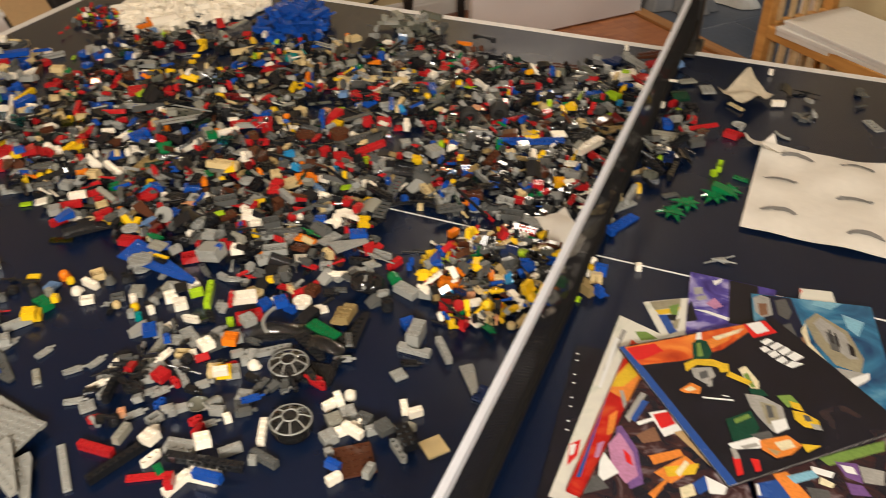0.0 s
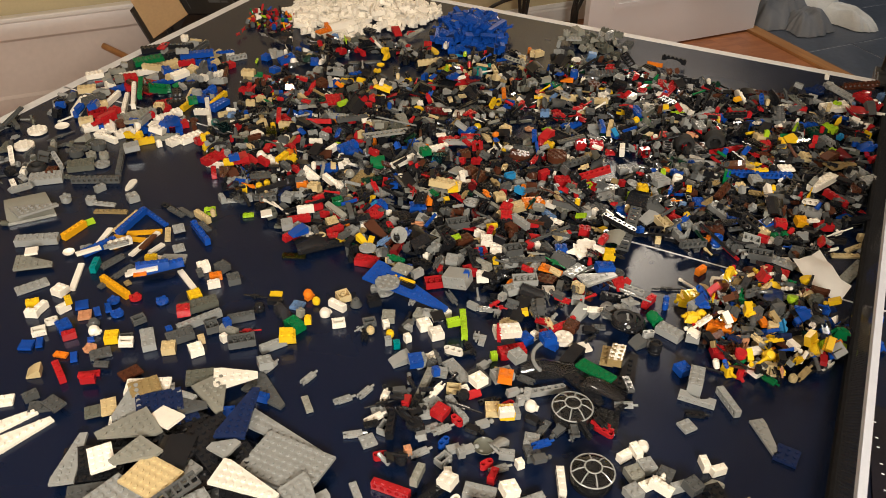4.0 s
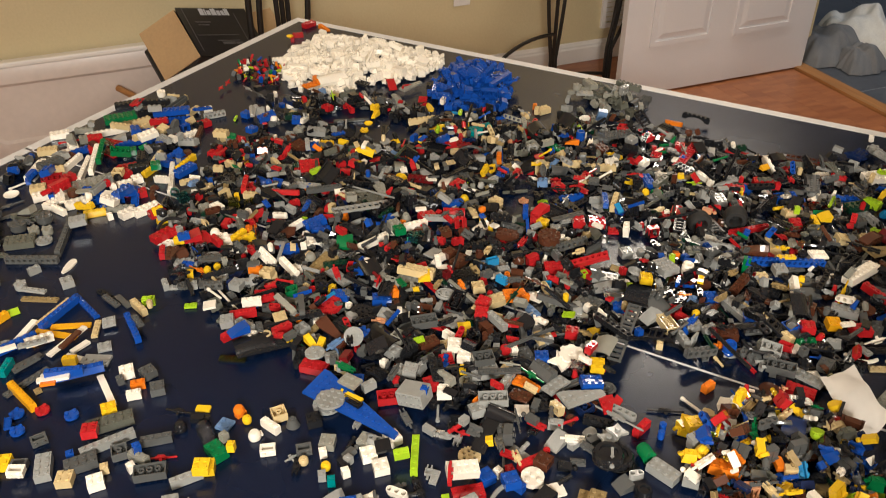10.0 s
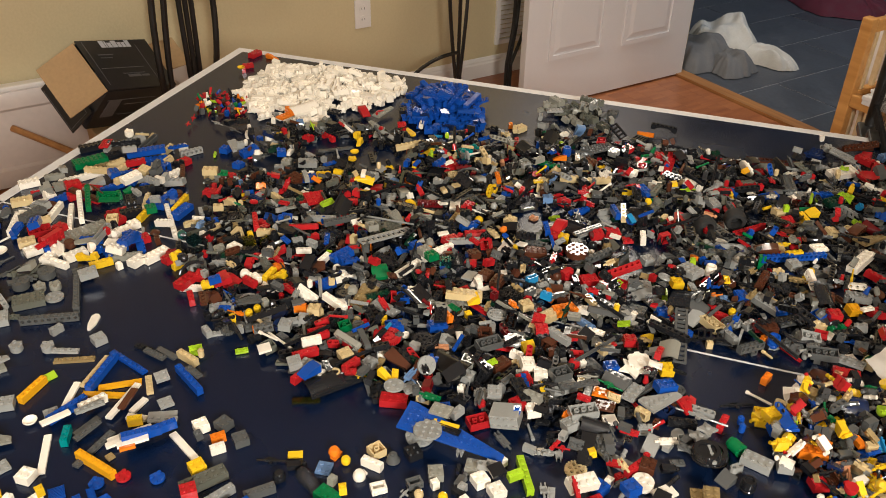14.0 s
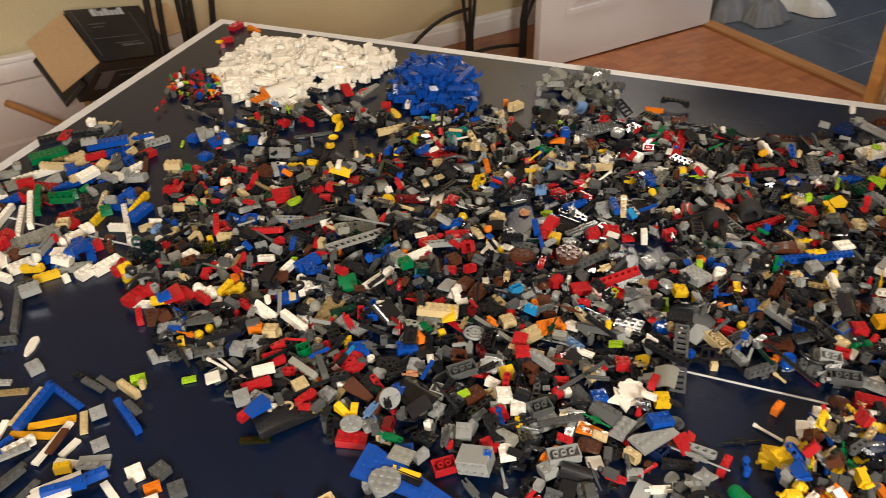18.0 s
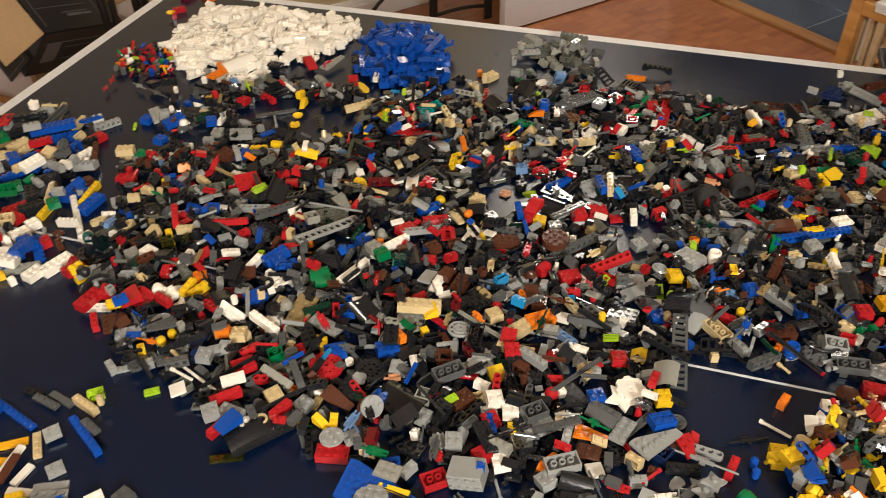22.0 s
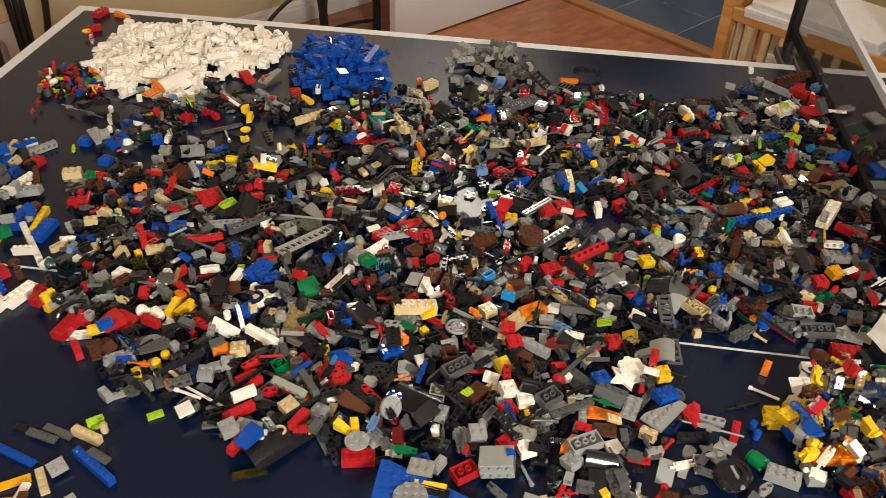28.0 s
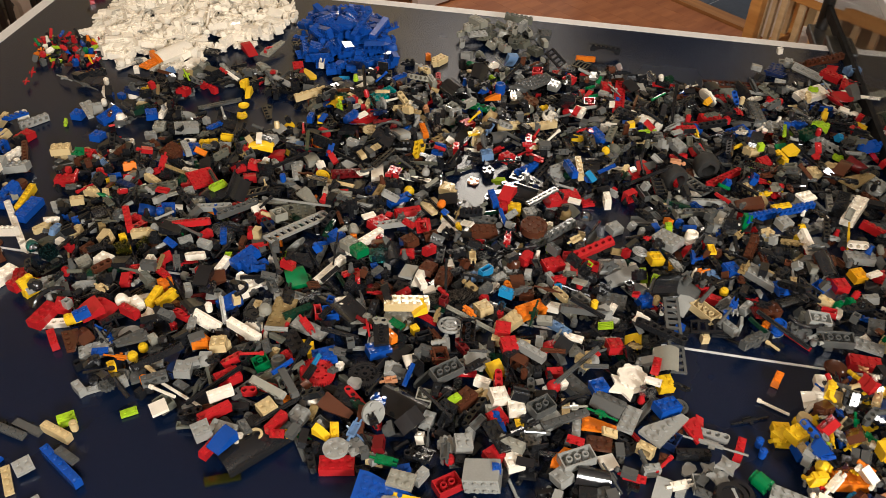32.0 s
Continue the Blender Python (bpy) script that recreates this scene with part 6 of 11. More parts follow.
top("ty", "black", -0.296, 0.293, 33, 87, -6, 0, 0.003)
top("wi 2", "white", -0.373, 0.214, 103, -6, -6, 0, 0.012)
top("rb 2", "tan", -0.183, 0.189, 32, -4, -3, 0, 0.013)
top("b 3 2", "lgray", -0.008, 0.312, 42, -4, -7, 0, 0.007)
top("p 3 5", "navy", -0.119, 0.642, -17, 2, -1, 0, 0.003)
top("ld 3 2", "lgray", -0.099, 0.670, -4, -1, 2, 0, 0.004)
top("b 4 2", "red", -0.040, 0.624, -35, -1, 3, 0, 0.008)
top("b 3 2", "sand", -0.002, 0.656, 36, 4, -2, 0, 0.006)
top("b 3 3", "red", -0.018, 0.600, 75, 4, 1, 0, 0.007)
top("wg 7 4", "black", -0.257, -0.301, -28, 0, 0, 0, 0.001)
top("wg 8 3", "black", -0.229, -0.263, 100, -0, -0, 0, 0.002)
top("p 4 2", "dtan", -0.254, -0.249, 100, -1, -0, 0, 0.004)
top("cy 6 3 0.010", "smoke", -0.239, -0.305, -5, -9, -3, 0, 0.004)
top("b 1 1", "green", -0.309, -0.528, 145, -8, 3, 0, 0.002)
top("p 3 3", "navy", -0.045, -0.305, 84, 0, 0, 0, 0.0003)
top("cp 2", "black", -0.141, -0.290, 22, 0, 0, 0, 0.0003)
top("b 3 2", "yellow", -0.197, -0.101, 97, 0, 0, 0, 0.001)
top("cv 2 3", "white", -0.152, -0.040, 5, 5, -2, 0, 0.009)
top("ds 4", "brown", -0.086, -0.087, 164, 6, -3, 0, 0.01)
top("hp 3 3", "navy", -0.098, -0.064, 2, 5, 1, 0, 0.012)
top("ds 3", "dgreen", -0.051, -0.129, 145, 51, 2, 0, 0.012)
top("ge 14 0.014 0.005 0", "yellow", -0.080, -0.170, 85, 4, -1, 0, 0.006)
top("lg", "tan", -0.081, -0.190, 13, -7, -5, 0, 0.002)
top("hd", "tan", -0.055, -0.188, 128, 0, 0, 0, 0.001)
top("b 2 2", "white", -0.096, -0.197, 153, 10, -3, 0, 0.002)
top("to", "red", -0.109, -0.206, 78, 0, 0, 0, 0.001)
top("to", "yellow", -0.125, -0.209, 128, 0, 0, 0, 0.001)
top("lg", "nougat", -0.120, -0.164, 33, 2, 3, 0, 0.008)
top("p 4 2", "blue", -0.089, -0.126, 55, 2, -1, 0, 0.011)
top("b 3 2", "red", -0.137, -0.185, 26, 1, 2, 0, 0.004)
top("rb 2", "azure", -0.146, -0.168, 142, -3, -6, 0, 0.005)
top("hm", "red", -0.060, -0.027, -11, 4, -5, 0, 0.008)
top("ho 5 0.6", "lgray", -0.052, -0.082, 107, -6, 0, 0, 0.012)
top("to", "blue", -0.033, -0.083, 56, -2, -6, 0, 0.007)
top("lg", "dtan", 0.013, -0.088, 149, 0, 0, 0, 0.0003)
top("to", "blue", 0.027, -0.083, 144, 0, 0, 0, 0.0003)
top("p 4 1", "tan", 0.125, 0.526, 141, 2, 0, 0, 0.002)
top("wp 6", "black", 0.238, 0.632, -7, 8, 1, 0, 0.003)
top("hp 4 3", "black", 0.200, 0.611, 87, 8, -4, 0, 0.002)
top("b 3 1", "white", 0.193, 0.557, 23, 3, 2, 0, 0.003)
top("jt 2", "lgray", 0.244, 0.589, 129, 8, 6, 0, 0.004)
top("st", "dgray", 0.331, 0.636, 48, 3, 5, 0, 0.012)
top("br 3", "dgray", 0.331, 0.609, 49, 6, 6, 0, 0.002)
top("jt 2", "dgray", 0.230, 0.530, 140, 0, 0, 0, 0.0003)
top("jt 2", "dgray", 0.250, 0.529, 76, 0, 0, 0, 0.0003)
top("bk", "lgray", 0.256, 0.541, 6, 2, 1, 0, 0.003)
top("ds 3", "lgray", 0.138, 0.454, 128, 0, 0, 0, 0.0003)
top("b 3 2", "red", 0.131, 0.413, 164, 0, 0, 0, 0.0003)
top("ho 4 0.6", "lgray", 0.208, 0.443, 143, 0, 0, 0, 0.0003)
top("p 4 2", "ogray", 0.029, 0.597, 34, -2, 0, 0, 0.004)
top("p 6 3", "ogray", 0.031, 0.363, -169, -1, -2, 0, 0.005)
top("b 3 2", "blue", 0.026, 0.399, 106, -2, -6, 0, 0.005)
top("b 2 2", "red", 0.062, 0.427, 99, 4, -5, 0, 0.006)
top("b 3 2", "dgray", 0.082, 0.355, 30, 4, -7, 0, 0.003)
top("hp 4 4", "black", 0.063, 0.301, 118, -2, 0, 0, 0.002)
top("bm 6", "black", 0.061, 0.253, 88, 0, 0, 0, 0.001)
top("hp 4 3", "dgreen", 0.026, 0.520, 36, 0, 1, 0, 0.003)
top("b 2 2", "black", 0.057, 0.476, 31, 8, -8, 0, 0.004)
top("p 4 3", "lgray", 0.069, 0.569, 111, -2, -0, 0, 0.006)
top("p 3 1", "green", 0.162, 0.275, 163, 0, 0, 0, 0.001)
top("b 6 1", "lgray", 0.017, 0.158, -95, 7, 1, 0, 0.002)
top("bd 5", "yellow", -0.830, 0.454, -48, 5, -4, 0, 0.008)
top("ds 2", "yellow", -0.898, 0.353, 35, 0, 0, 0, 0.001)
top("rb 3 0.008", "black", -0.990, 0.310, 106, 70, -4, 0, 0.003)
top("jt 2", "ogray", -0.948, 0.282, 108, 3, 3, 0, 0.003)
top("b 2 2", "ogray", -0.990, 0.273, 10, 0, 0, 0, 0.001)
top("hm", "black", -0.799, 0.313, 62, 9, 3, 0, 0.005)
top("wi 2", "lgray", -0.591, 0.377, 48, -7, 1, 0, 0.009)
top("b 2 2", "lgray", -0.616, 0.378, 37, -5, 3, 0, 0.008)
top("b 2 2", "red", -0.507, 0.287, 142, 4, 4, 0, 0.01)
top("b 2 2", "yellow", -0.485, 0.175, 5, -7, 6, 0, 0.012)
top("b 2 3", "red", -0.497, 0.179, 23, 9, 3, 0, 0.012)
top("ds 3", "brown", -0.462, 0.145, 131, -5, 6, 0, 0.013)
top("b 2 2", "tan", -0.573, 0.206, 76, -1, -1, 0, 0.008)
top("b 2 1", "white", -0.657, 0.394, -6, -4, -3, 0, 0.009)
top("b 2 1", "yellow", -0.469, 0.420, 40, -7, 2, 0, 0.011)
top("b 2 2", "red", -0.440, 0.520, 54, 4, -5, 0, 0.008)
top("b 2 2", "lgray", -0.461, 0.497, 69, -1, -8, 0, 0.008)
top("cp 2", "lgray", -0.454, 0.543, 79, 8, 6, 0, 0.008)
top("b 2 3", "lgray", -0.960, -0.056, 10, 8, -6, 0, 0.003)
top("s 3 3", "red", -0.890, -0.081, 80, -7, -0, 0, 0.006)
top("b 2 2", "dgray", -0.859, -0.108, 121, 0, 0, 0, 0.001)
top("st 4", "white", -0.824, -0.073, 75, 7, 1, 0, 0.008)
top("b 2 2", "white", -0.857, -0.073, 56, 3, -2, 0, 0.012)
top("b 3 1", "yellow", -0.826, -0.059, 62, -8, -8, 0, 0.013)
top("la 3", "white", -0.825, 0.012, 14, -10, -5, 0, 0.014)
top("b 3 1", "white", -0.869, -0.013, 87, -10, -7, 0, 0.013)
top("b 2 2", "white", -0.922, -0.015, 80, 7, 7, 0, 0.012)
top("bm 2", "lgray", -0.824, 0.036, -7, 10, 5, 0, 0.012)
top("b 2 1", "red", -0.829, 0.050, 65, -1, 2, 0, 0.013)
top("b 2 2", "blue", -0.762, 0.011, 52, 7, 5, 0, 0.013)
top("sk 2", "dgray", -0.831, -0.160, 56, -1, -5, 0, 0.005)
top("br 8", "white", -0.768, -0.171, -19, -9, 7, 0, 0.007)
top("b 3 2", "lgray", -0.706, -0.210, -4, -2, 6, 0, 0.012)
top("cy 9 4 0.012", "black", -0.675, -0.210, 52, 6, 2, 0, 0.003)
top("ge 40 0.0175 0.004 12", "red", -0.642, -0.125, 123, 8, -4, 0, 0.014)
top("ge 40 0.0165 0.004 10", "black", -0.597, -0.116, 69, 4, 4, 0, 0.012)
top("b 2 1", "yellow", -0.608, -0.188, 108, 9, -7, 0, 0.009)
top("b 1 1", "blue", -0.456, -0.207, 101, 4, 6, 0, 0.02)
top("b 2 2", "red", -0.462, -0.145, 40, 1, -7, 0, 0.012)
top("b 3 1", "blue", -0.461, -0.151, 113, 5, -4, 0, 0.012)
top("b 2 2", "lgray", -0.397, -0.195, 46, -10, -6, 0, 0.007)
top("st 5 0.019", "white", -0.345, -0.082, 140, 1, 1, 0, 0.017)
top("wg 6 3", "lgray", -0.309, -0.121, 55, 1, 1, 0, 0.014)
top("ch 2", "red", -0.273, -0.103, 88, -5, -1, 0, 0.003)
top("la 5", "lgray", -0.266, -0.115, -8, 2, -2, 0, 0.002)
top("to", "yellow", -0.202, -0.100, 35, 80, 0, 0, 0.001)
top("rb 1", "blue", -0.219, -0.114, 58, 0, 0, 0, 0.0003)
top("st 5", "lgray", -0.265, -0.153, -2, 0, 0, 0, 0.001)
top("to", "white", -0.175, -0.059, 90, 68, 5, 0, 0.006)
top("to", "white", -0.162, -0.043, 60, 84, -3, 0, 0.008)
top("lg", "red", -0.163, -0.097, 51, -3, -0, 0, 0.008)
top("b 2 2", "lgray", -0.166, -0.110, 1, 8, 8, 0, 0.008)
top("b 2 2", "blue", -0.183, -0.120, 23, 7, 6, 0, 0.004)
top("to", "blue", -0.139, -0.097, 23, 10, 2, 0, 0.005)
top("hd", "yellow", -0.182, -0.085, -12, -9, 6, 0, 0.003)
top("to", "yellow", -0.174, -0.087, 102, 64, 5, 0, 0.004)
top("b 3 2", "lgray", -0.173, -0.169, 97, -1, -0, 0, 0.005)
top("b 4 2", "orange", -0.148, -0.151, 14, -9, 7, 0, 0.008)
top("b 2 2", "blue", -0.681, 0.079, 60, 3, -1, 0, 0.013)
top("p 3 1", "white", -0.685, 0.084, -5, 2, -2, 0, 0.016)
top("b 2 2", "sea", -0.627, 0.055, 21, -6, 4, 0, 0.013)
top("bk", "dgray", -0.737, 0.084, 68, -8, 8, 0, 0.014)
top("b 2 1", "white", -0.569, 0.023, 126, -2, -7, 0, 0.013)
top("b 2 1", "orange", -0.584, -0.064, 139, 9, 3, 0, 0.013)
top("b 6 3", "lgray", -1.136, -0.257, 41, 0, 0, 0, 0.0003)
top("wg 15 5", "blue", -0.513, -0.250, -2, 3, 3, 0, 0.012)
top("rb 4 0.004", "lgray", -0.539, -0.264, 96, -2, 4, 0, 0.019)
top("gr 4 1", "black", -0.521, -0.253, -9, 4, -3, 0, 0.018)
top("t 4 1", "yellow", -0.525, -0.248, -3, 8, -1, 0, 0.018)
top("rb 3 0.004", "lgray", -0.577, -0.165, 46, 59, 7, 0, 0.013)


def lay(spec, colour, x, y, yaw=0.0, tip=0.0, lean=0.0, flip=0, lift=0.0):
    """A piece lying on whatever is under it, flat where that is the bare table."""
    i, j = cell(x, y)
    patch = HEAP[max(i - 2, 0):i + 3, max(j - 2, 0):j + 3]
    rest = float(np.percentile(patch, 70)) if patch.size else 0.0
    if rest < 0.002:
        return put(spec, colour, x, y, yaw, 0, 0, flip, True, "on the table", 0.0003 + lift)
    return put(spec, colour, x, y, yaw, tip, lean, flip, True, "on the mixed heap", min(rest, 0.025) + lift)












lay("ld 8 1", "dgray", -0.936, 0.355, 36, -3, -5)
lay("ty 0.009 0.008", "black", -0.972, 0.253, 234, -7, 1)
lay("b 3 2", "blue", -0.917, 0.216, 11, -2, -6)
lay("b 3 1", "yellow", -0.897, 0.228, 11, 0, -6)
lay("b 6 1", "tan", -0.807, 0.387, 34, -1, -6)
lay("s 2 2", "red", -0.843, 0.189, -50, -7, -1)
lay("cv 2 3", "red", -0.823, 0.176, -156, 5, -5)
lay("p 3 1", "white", -0.901, 0.175, -2, -4, 2)
lay("bm 10", "black", -0.812, 0.146, 3, 7, 1)
lay("ld 11 2", "lgray", -0.725, 0.075, 57, -2, 7, 0, 0.012)
lay("b 2 2", "ogray", -0.752, 0.088, 45, -7, 5, 1)
lay("p 6 4", "odgray", -0.743, 0.119, 24, -3, -5)
lay("br 11", "lgray", -0.744, 0.127, -3, -6, -3)
lay("b 2 2", "red", -0.778, 0.099, 62, 5, -4)
lay("ch 2", "white", -0.784, 0.104, 50, 1, 2)
lay("la 2", "orange", -0.841, 0.101, 8, -2, 1)
lay("ch 2", "orange", -0.726, 0.144, -51, -7, -6)
lay("hm", "red", -0.818, 0.111, 74, 3, -1)
lay("cy 4 3 0.014", "ice", -0.816, 0.070, 63, -3, 1)
lay("b 5 1", "tan", -0.896, 0.044, 18, -1, -3)
lay("cy 4 3 0.012", "smoke", -0.964, 0.071, 40, 5, 3)
lay("b 3 2", "tan", -1.074, 0.168, 23, -4, 1)
lay("b 3 2", "red", -1.042, 0.118, 11, 0, 5)
lay("b 2 1", "tan", -1.005, 0.110, 21, 4, -3)
lay("b 2 1", "tan", -0.992, 0.097, -16, 8, -5)
lay("b 2 1", "tan", -1.011, 0.087, 29, -1, 4)
lay("p 3 1", "sand", -1.012, 0.134, -62, -6, -0)
lay("s 2 1", "red", -1.005, 0.144, 35, -7, 2)
lay("b 2 2", "blue", -1.115, 0.279, 0, 4, 1)
lay("wg 6 2", "lgray", -1.094, 0.277, -47, 6, -3)
lay("pn 2", "lime", -1.124, 0.259, -63, 3, 1)
lay("b 2 1", "lgray", -0.993, 0.251, 25, 1, -1)
lay("b 4 2", "lgray", -0.945, 0.263, 28, 5, 6)
lay("p 3 1", "blue", -0.913, 0.283, 59, -0, 2)
lay("rb 2 0.003", "yellow", -0.893, 0.331, 22, 3, 2)
lay("b 1 1", "yellow", -0.909, 0.387, 358, 5, -3)
lay("hd", "yellow", -1.046, 0.345, 139, 3, -7)
lay("rb 1", "white", -1.111, 0.350, 166, -5, -5)
lay("rb 1", "white", -1.095, 0.316, 21, 4, -5)
lay("hm", "white", -1.059, 0.335, 89, -2, 5)
lay("wg 5 2", "black", -0.859, 0.349, -59, -7, -1)
lay("b 3 1", "lgray", -0.917, 0.202, -51, 1, 5)
lay("b 3 3", "brown", -0.939, 0.205, -20, 5, 5)
lay("b 2 2", "ogray", -0.909, 0.135, 29, -4, -1)
lay("cn 2", "ice", -0.882, 0.204, 129, 6, 6)
lay("b 2 2", "ogray", -0.863, 0.105, 0, -6, -5)
lay("b 1 1", "blue", -0.833, 0.095, 27, -4, -4)
lay("b 5 1", "red", -0.927, 0.056, -57, -0, 1)
lay("wg 6 2", "lgray", -0.770, 0.209, -68, -4, -7)
lay("cv 2 4", "ogray", -0.760, 0.234, -146, -1, -2)
lay("b 2 1", "blue", -0.790, 0.330, 94, 1, 6)
lay("b 2 1", "red", -0.762, 0.303, -27, 3, 0)
lay("cv 2 6", "white", -0.668, 0.226, -165, 2, 2)
lay("b 1 1", "red", -0.651, 0.210, 10, -7, 6)
lay("bm 5", "wine", -0.704, 0.206, 25, 4, 5)
lay("p 3 2", "black", -0.700, 0.184, 28, 5, -2, 1)
lay("bl 2", "ogray", -0.701, 0.154, 144, -6, 2)
lay("ax 4", "lgray", -0.669, 0.150, -12, -7, -6)
lay("rb 2 0.002", "nougat", -0.545, 0.245, 75, -5, -2)
lay("b 2 2", "sand", -0.534, 0.292, 19, -8, -5)
lay("rb 2", "black", -0.528, 0.263, 37, -2, -7)
lay("ar 4", "red", -0.482, 0.330, -84, 6, 2)
lay("b 4 1", "tan", -0.514, 0.364, 17, -6, -3)
lay("b 6 1", "tan", -0.471, 0.376, 24, -2, -2)
lay("rb 3 0.012", "brown", -0.492, 0.431, 44, 6, 7)
lay("ch 2", "yellow", -0.461, 0.428, 53, -1, -0)
lay("b 3 2", "teal", -0.705, 0.394, 50, -7, -6)
lay("p 7 2", "green", -0.566, 0.412, -19, -3, -3)
lay("p 8 4", "dgray", -0.489, 0.495, 61, -6, 9)
lay("b 5 1", "blue", -0.479, 0.271, 54, -8, 6)
lay("b 2 1", "blue", -0.491, 0.231, 24, 0, -5)
lay("bm 13", "dgray", -0.415, 0.312, -54, 1, -7)
lay("la 7", "lgray", -0.431, 0.285, 50, 0, 7)
lay("b 5 1", "tan", -0.411, 0.270, -80, 6, 3)
lay("b 4 1", "blue", -0.423, 0.258, -65, -4, -2)
lay("b 4 2", "blue", -0.392, 0.366, -50, -5, 4)
lay("p 4 2", "lgray", -0.460, 0.212, 52, 1, 4)
lay("b 2 2", "lgray", -0.481, 0.213, 30, -3, -4)
lay("b 3 2", "red", -0.421, 0.222, 28, 5, 7)
lay("b 2 2", "red", -0.439, 0.196, 28, 6, 4)
lay("t 2 1", "white", -0.413, 0.206, -9, 5, 3)
lay("hr", "dtan", -0.421, 0.186, 82, 0, -2)
lay("ds 3", "ice", -0.407, 0.176, 10, -8, -3)
lay("b 2 2", "lgray", -0.361, 0.180, 39, -4, 3)
lay("rb 3", "black", -0.513, 0.206, 344, -1, 6)
lay("b 3 1", "blue", -0.510, 0.175, -67, 8, 6)
lay("cv 2 3", "red", -0.495, 0.191, -15, -2, -4)
lay("wg 4 3", "tan", -0.583, 0.166, -46, -4, -4)
lay("wg 4 2", "dgray", -0.540, 0.173, -35, -5, 2)
lay("hm", "yellow", -0.619, 0.193, 324, 5, -0)
lay("p 2 1", "lime", -0.646, 0.239, 24, 2, 4)
lay("ld 4 2", "dtan", -0.596, 0.310, -32, -7, 2)
lay("b 3 1", "orange", -0.627, 0.329, -65, 7, 4)
lay("cp 2", "yellow", -0.622, 0.287, 270, -0, -5)
lay("ch 2", "sand", -0.649, 0.329, 284, -3, 4)
lay("cv 2 5", "lgray", -0.659, 0.315, -141, 8, -1)
lay("b 6 1", "red", -0.718, 0.333, 52, -2, 6)
lay("t 2 1", "white", -0.717, 0.337, 51, 4, -5)
lay("rb 2", "red", -0.743, 0.383, 46, -6, 6)
# White colour stands in for the glare reflected off a glossy piece.
lay("wg 3 2", "white", -0.556, 0.127, -15, 5, -5)
lay("b 4 2", "brown", -0.516, 0.126, 19, 5, 7)
lay("rb 4 0.012", "brown", -0.457, 0.134, 237, -2, 1)
lay("bm 8", "dgray", -0.433, 0.137, 46, -6, -7)
lay("s 4 2", "red", -0.609, 0.141, 29, 8, 2)
lay("b 3 2", "red", -0.640, 0.116, 55, 0, 6)
lay("b 7 1", "white", -0.647, 0.079, 61, -1, 5)
lay("b 7 1", "white", -0.675, 0.021, 65, 5, -4)
lay("b 2 2", "brown", -0.596, 0.092, 45, -4, -3)
lay("b 2 2", "ogray", -0.659, 0.058, 55, -4, 1)
lay("b 1 1", "dgray", -0.718, 0.262, 56, -4, -1)
lay("cn 2", "ogray", -0.667, 0.102, 47, 7, -2)
lay("b 2 2", "red", -0.636, 0.456, 165, 1, 6)
lay("b 2 1", "ogray", -0.611, 0.357, 41, -1, 6, 1)
lay("cp 2", "glow", -0.567, 0.344, 181, 1, 0)
lay("ld 12 3", "brown", -0.191, 0.561, 4, -8, -1)
lay("bm 8", "brown", -0.047, 0.657, 24, -5, -7)
lay("b 6 3", "white", -0.082, 0.550, 34, 5, -5)
lay("rb 2 0.002", "lime", -0.080, 0.552, 170, 4, 1)
lay("ds 4", "red", -0.043, 0.531, 117, 0, 1)
lay("ds 4", "ruby", -0.149, 0.414, 282, -6, 1)
lay("ld 13 2", "red", -0.364, 0.483, -92, -4, -3)
lay("b 5 1", "white", -0.330, 0.434, -27, 4, 0)
lay("bm 4", "dgray", -0.286, 0.480, -51, 1, 4)
lay("p 7 3", "dgray", -0.170, 0.487, -82, 7, -1)
lay("wg 7 4", "lgray", -0.140, 0.470, 46, 2, 0)
lay("wg 5 4", "ogray", -0.097, 0.495, -44, 0, 3)
lay("b 4 2", "red", -0.271, 0.409, 11, -1, 0)
lay("s 2 2", "red", -0.257, 0.368, -70, -0, 6)
lay("b 4 2", "red", -0.235, 0.448, 22, 3, 5)
lay("b 4 2", "blue", -0.198, 0.428, 35, 7, -3)
lay("b 1 1", "red", -0.214, 0.439, 27, 1, 6)
lay("ld 8 2", "dgray", -0.268, 0.286, -52, 5, -5)
lay("la 8", "red", -0.225, 0.305, 44, -6, -1)
lay("cp 2", "yellow", -0.177, 0.280, 26, -4, -6)
lay("wp 4", "yellow", -0.157, 0.300, -49, 3, 4)
lay("b 2 2", "red", -0.170, 0.350, 28, 6, -5)
lay("p 5 3", "dgray", -0.132, 0.343, -36, 3, 2)
lay("b 3 2", "lime", -0.082, 0.461, -18, -6, 5)
lay("rb 2 0.003", "lime", -0.068, 0.389, 348, -4, 6)
lay("b 2 2", "blue", -0.110, 0.460, 32, -2, -0)
lay("s 2 3", "blue", -0.022, 0.421, -72, 8, 5)
lay("bm 8", "lgray", -0.085, 0.433, -47, -5, -1)
lay("b 4 2", "dgreen", -0.101, 0.434, 40, 0, -2)
lay("rb 1", "red", -0.093, 0.422, 70, -3, 3)
lay("rb 2", "tan", -0.079, 0.362, 7, 1, -1)
lay("cv 2 4", "brown", -0.073, 0.346, -31, -8, -2)
lay("s 3 2", "lgray", -0.022, 0.346, -41, 2, 0)
lay("bm 14", "blue", -0.164, 0.234, 36, -7, 7)
lay("p 3 2", "white", -0.129, 0.272, 38, 5, 7, 0, 0.010)
lay("b 7 2", "white", -0.073, 0.255, 62, -6, -3, 0, 0.006)
lay("b 5 1", "red", -0.051, 0.226, -34, -7, 4)
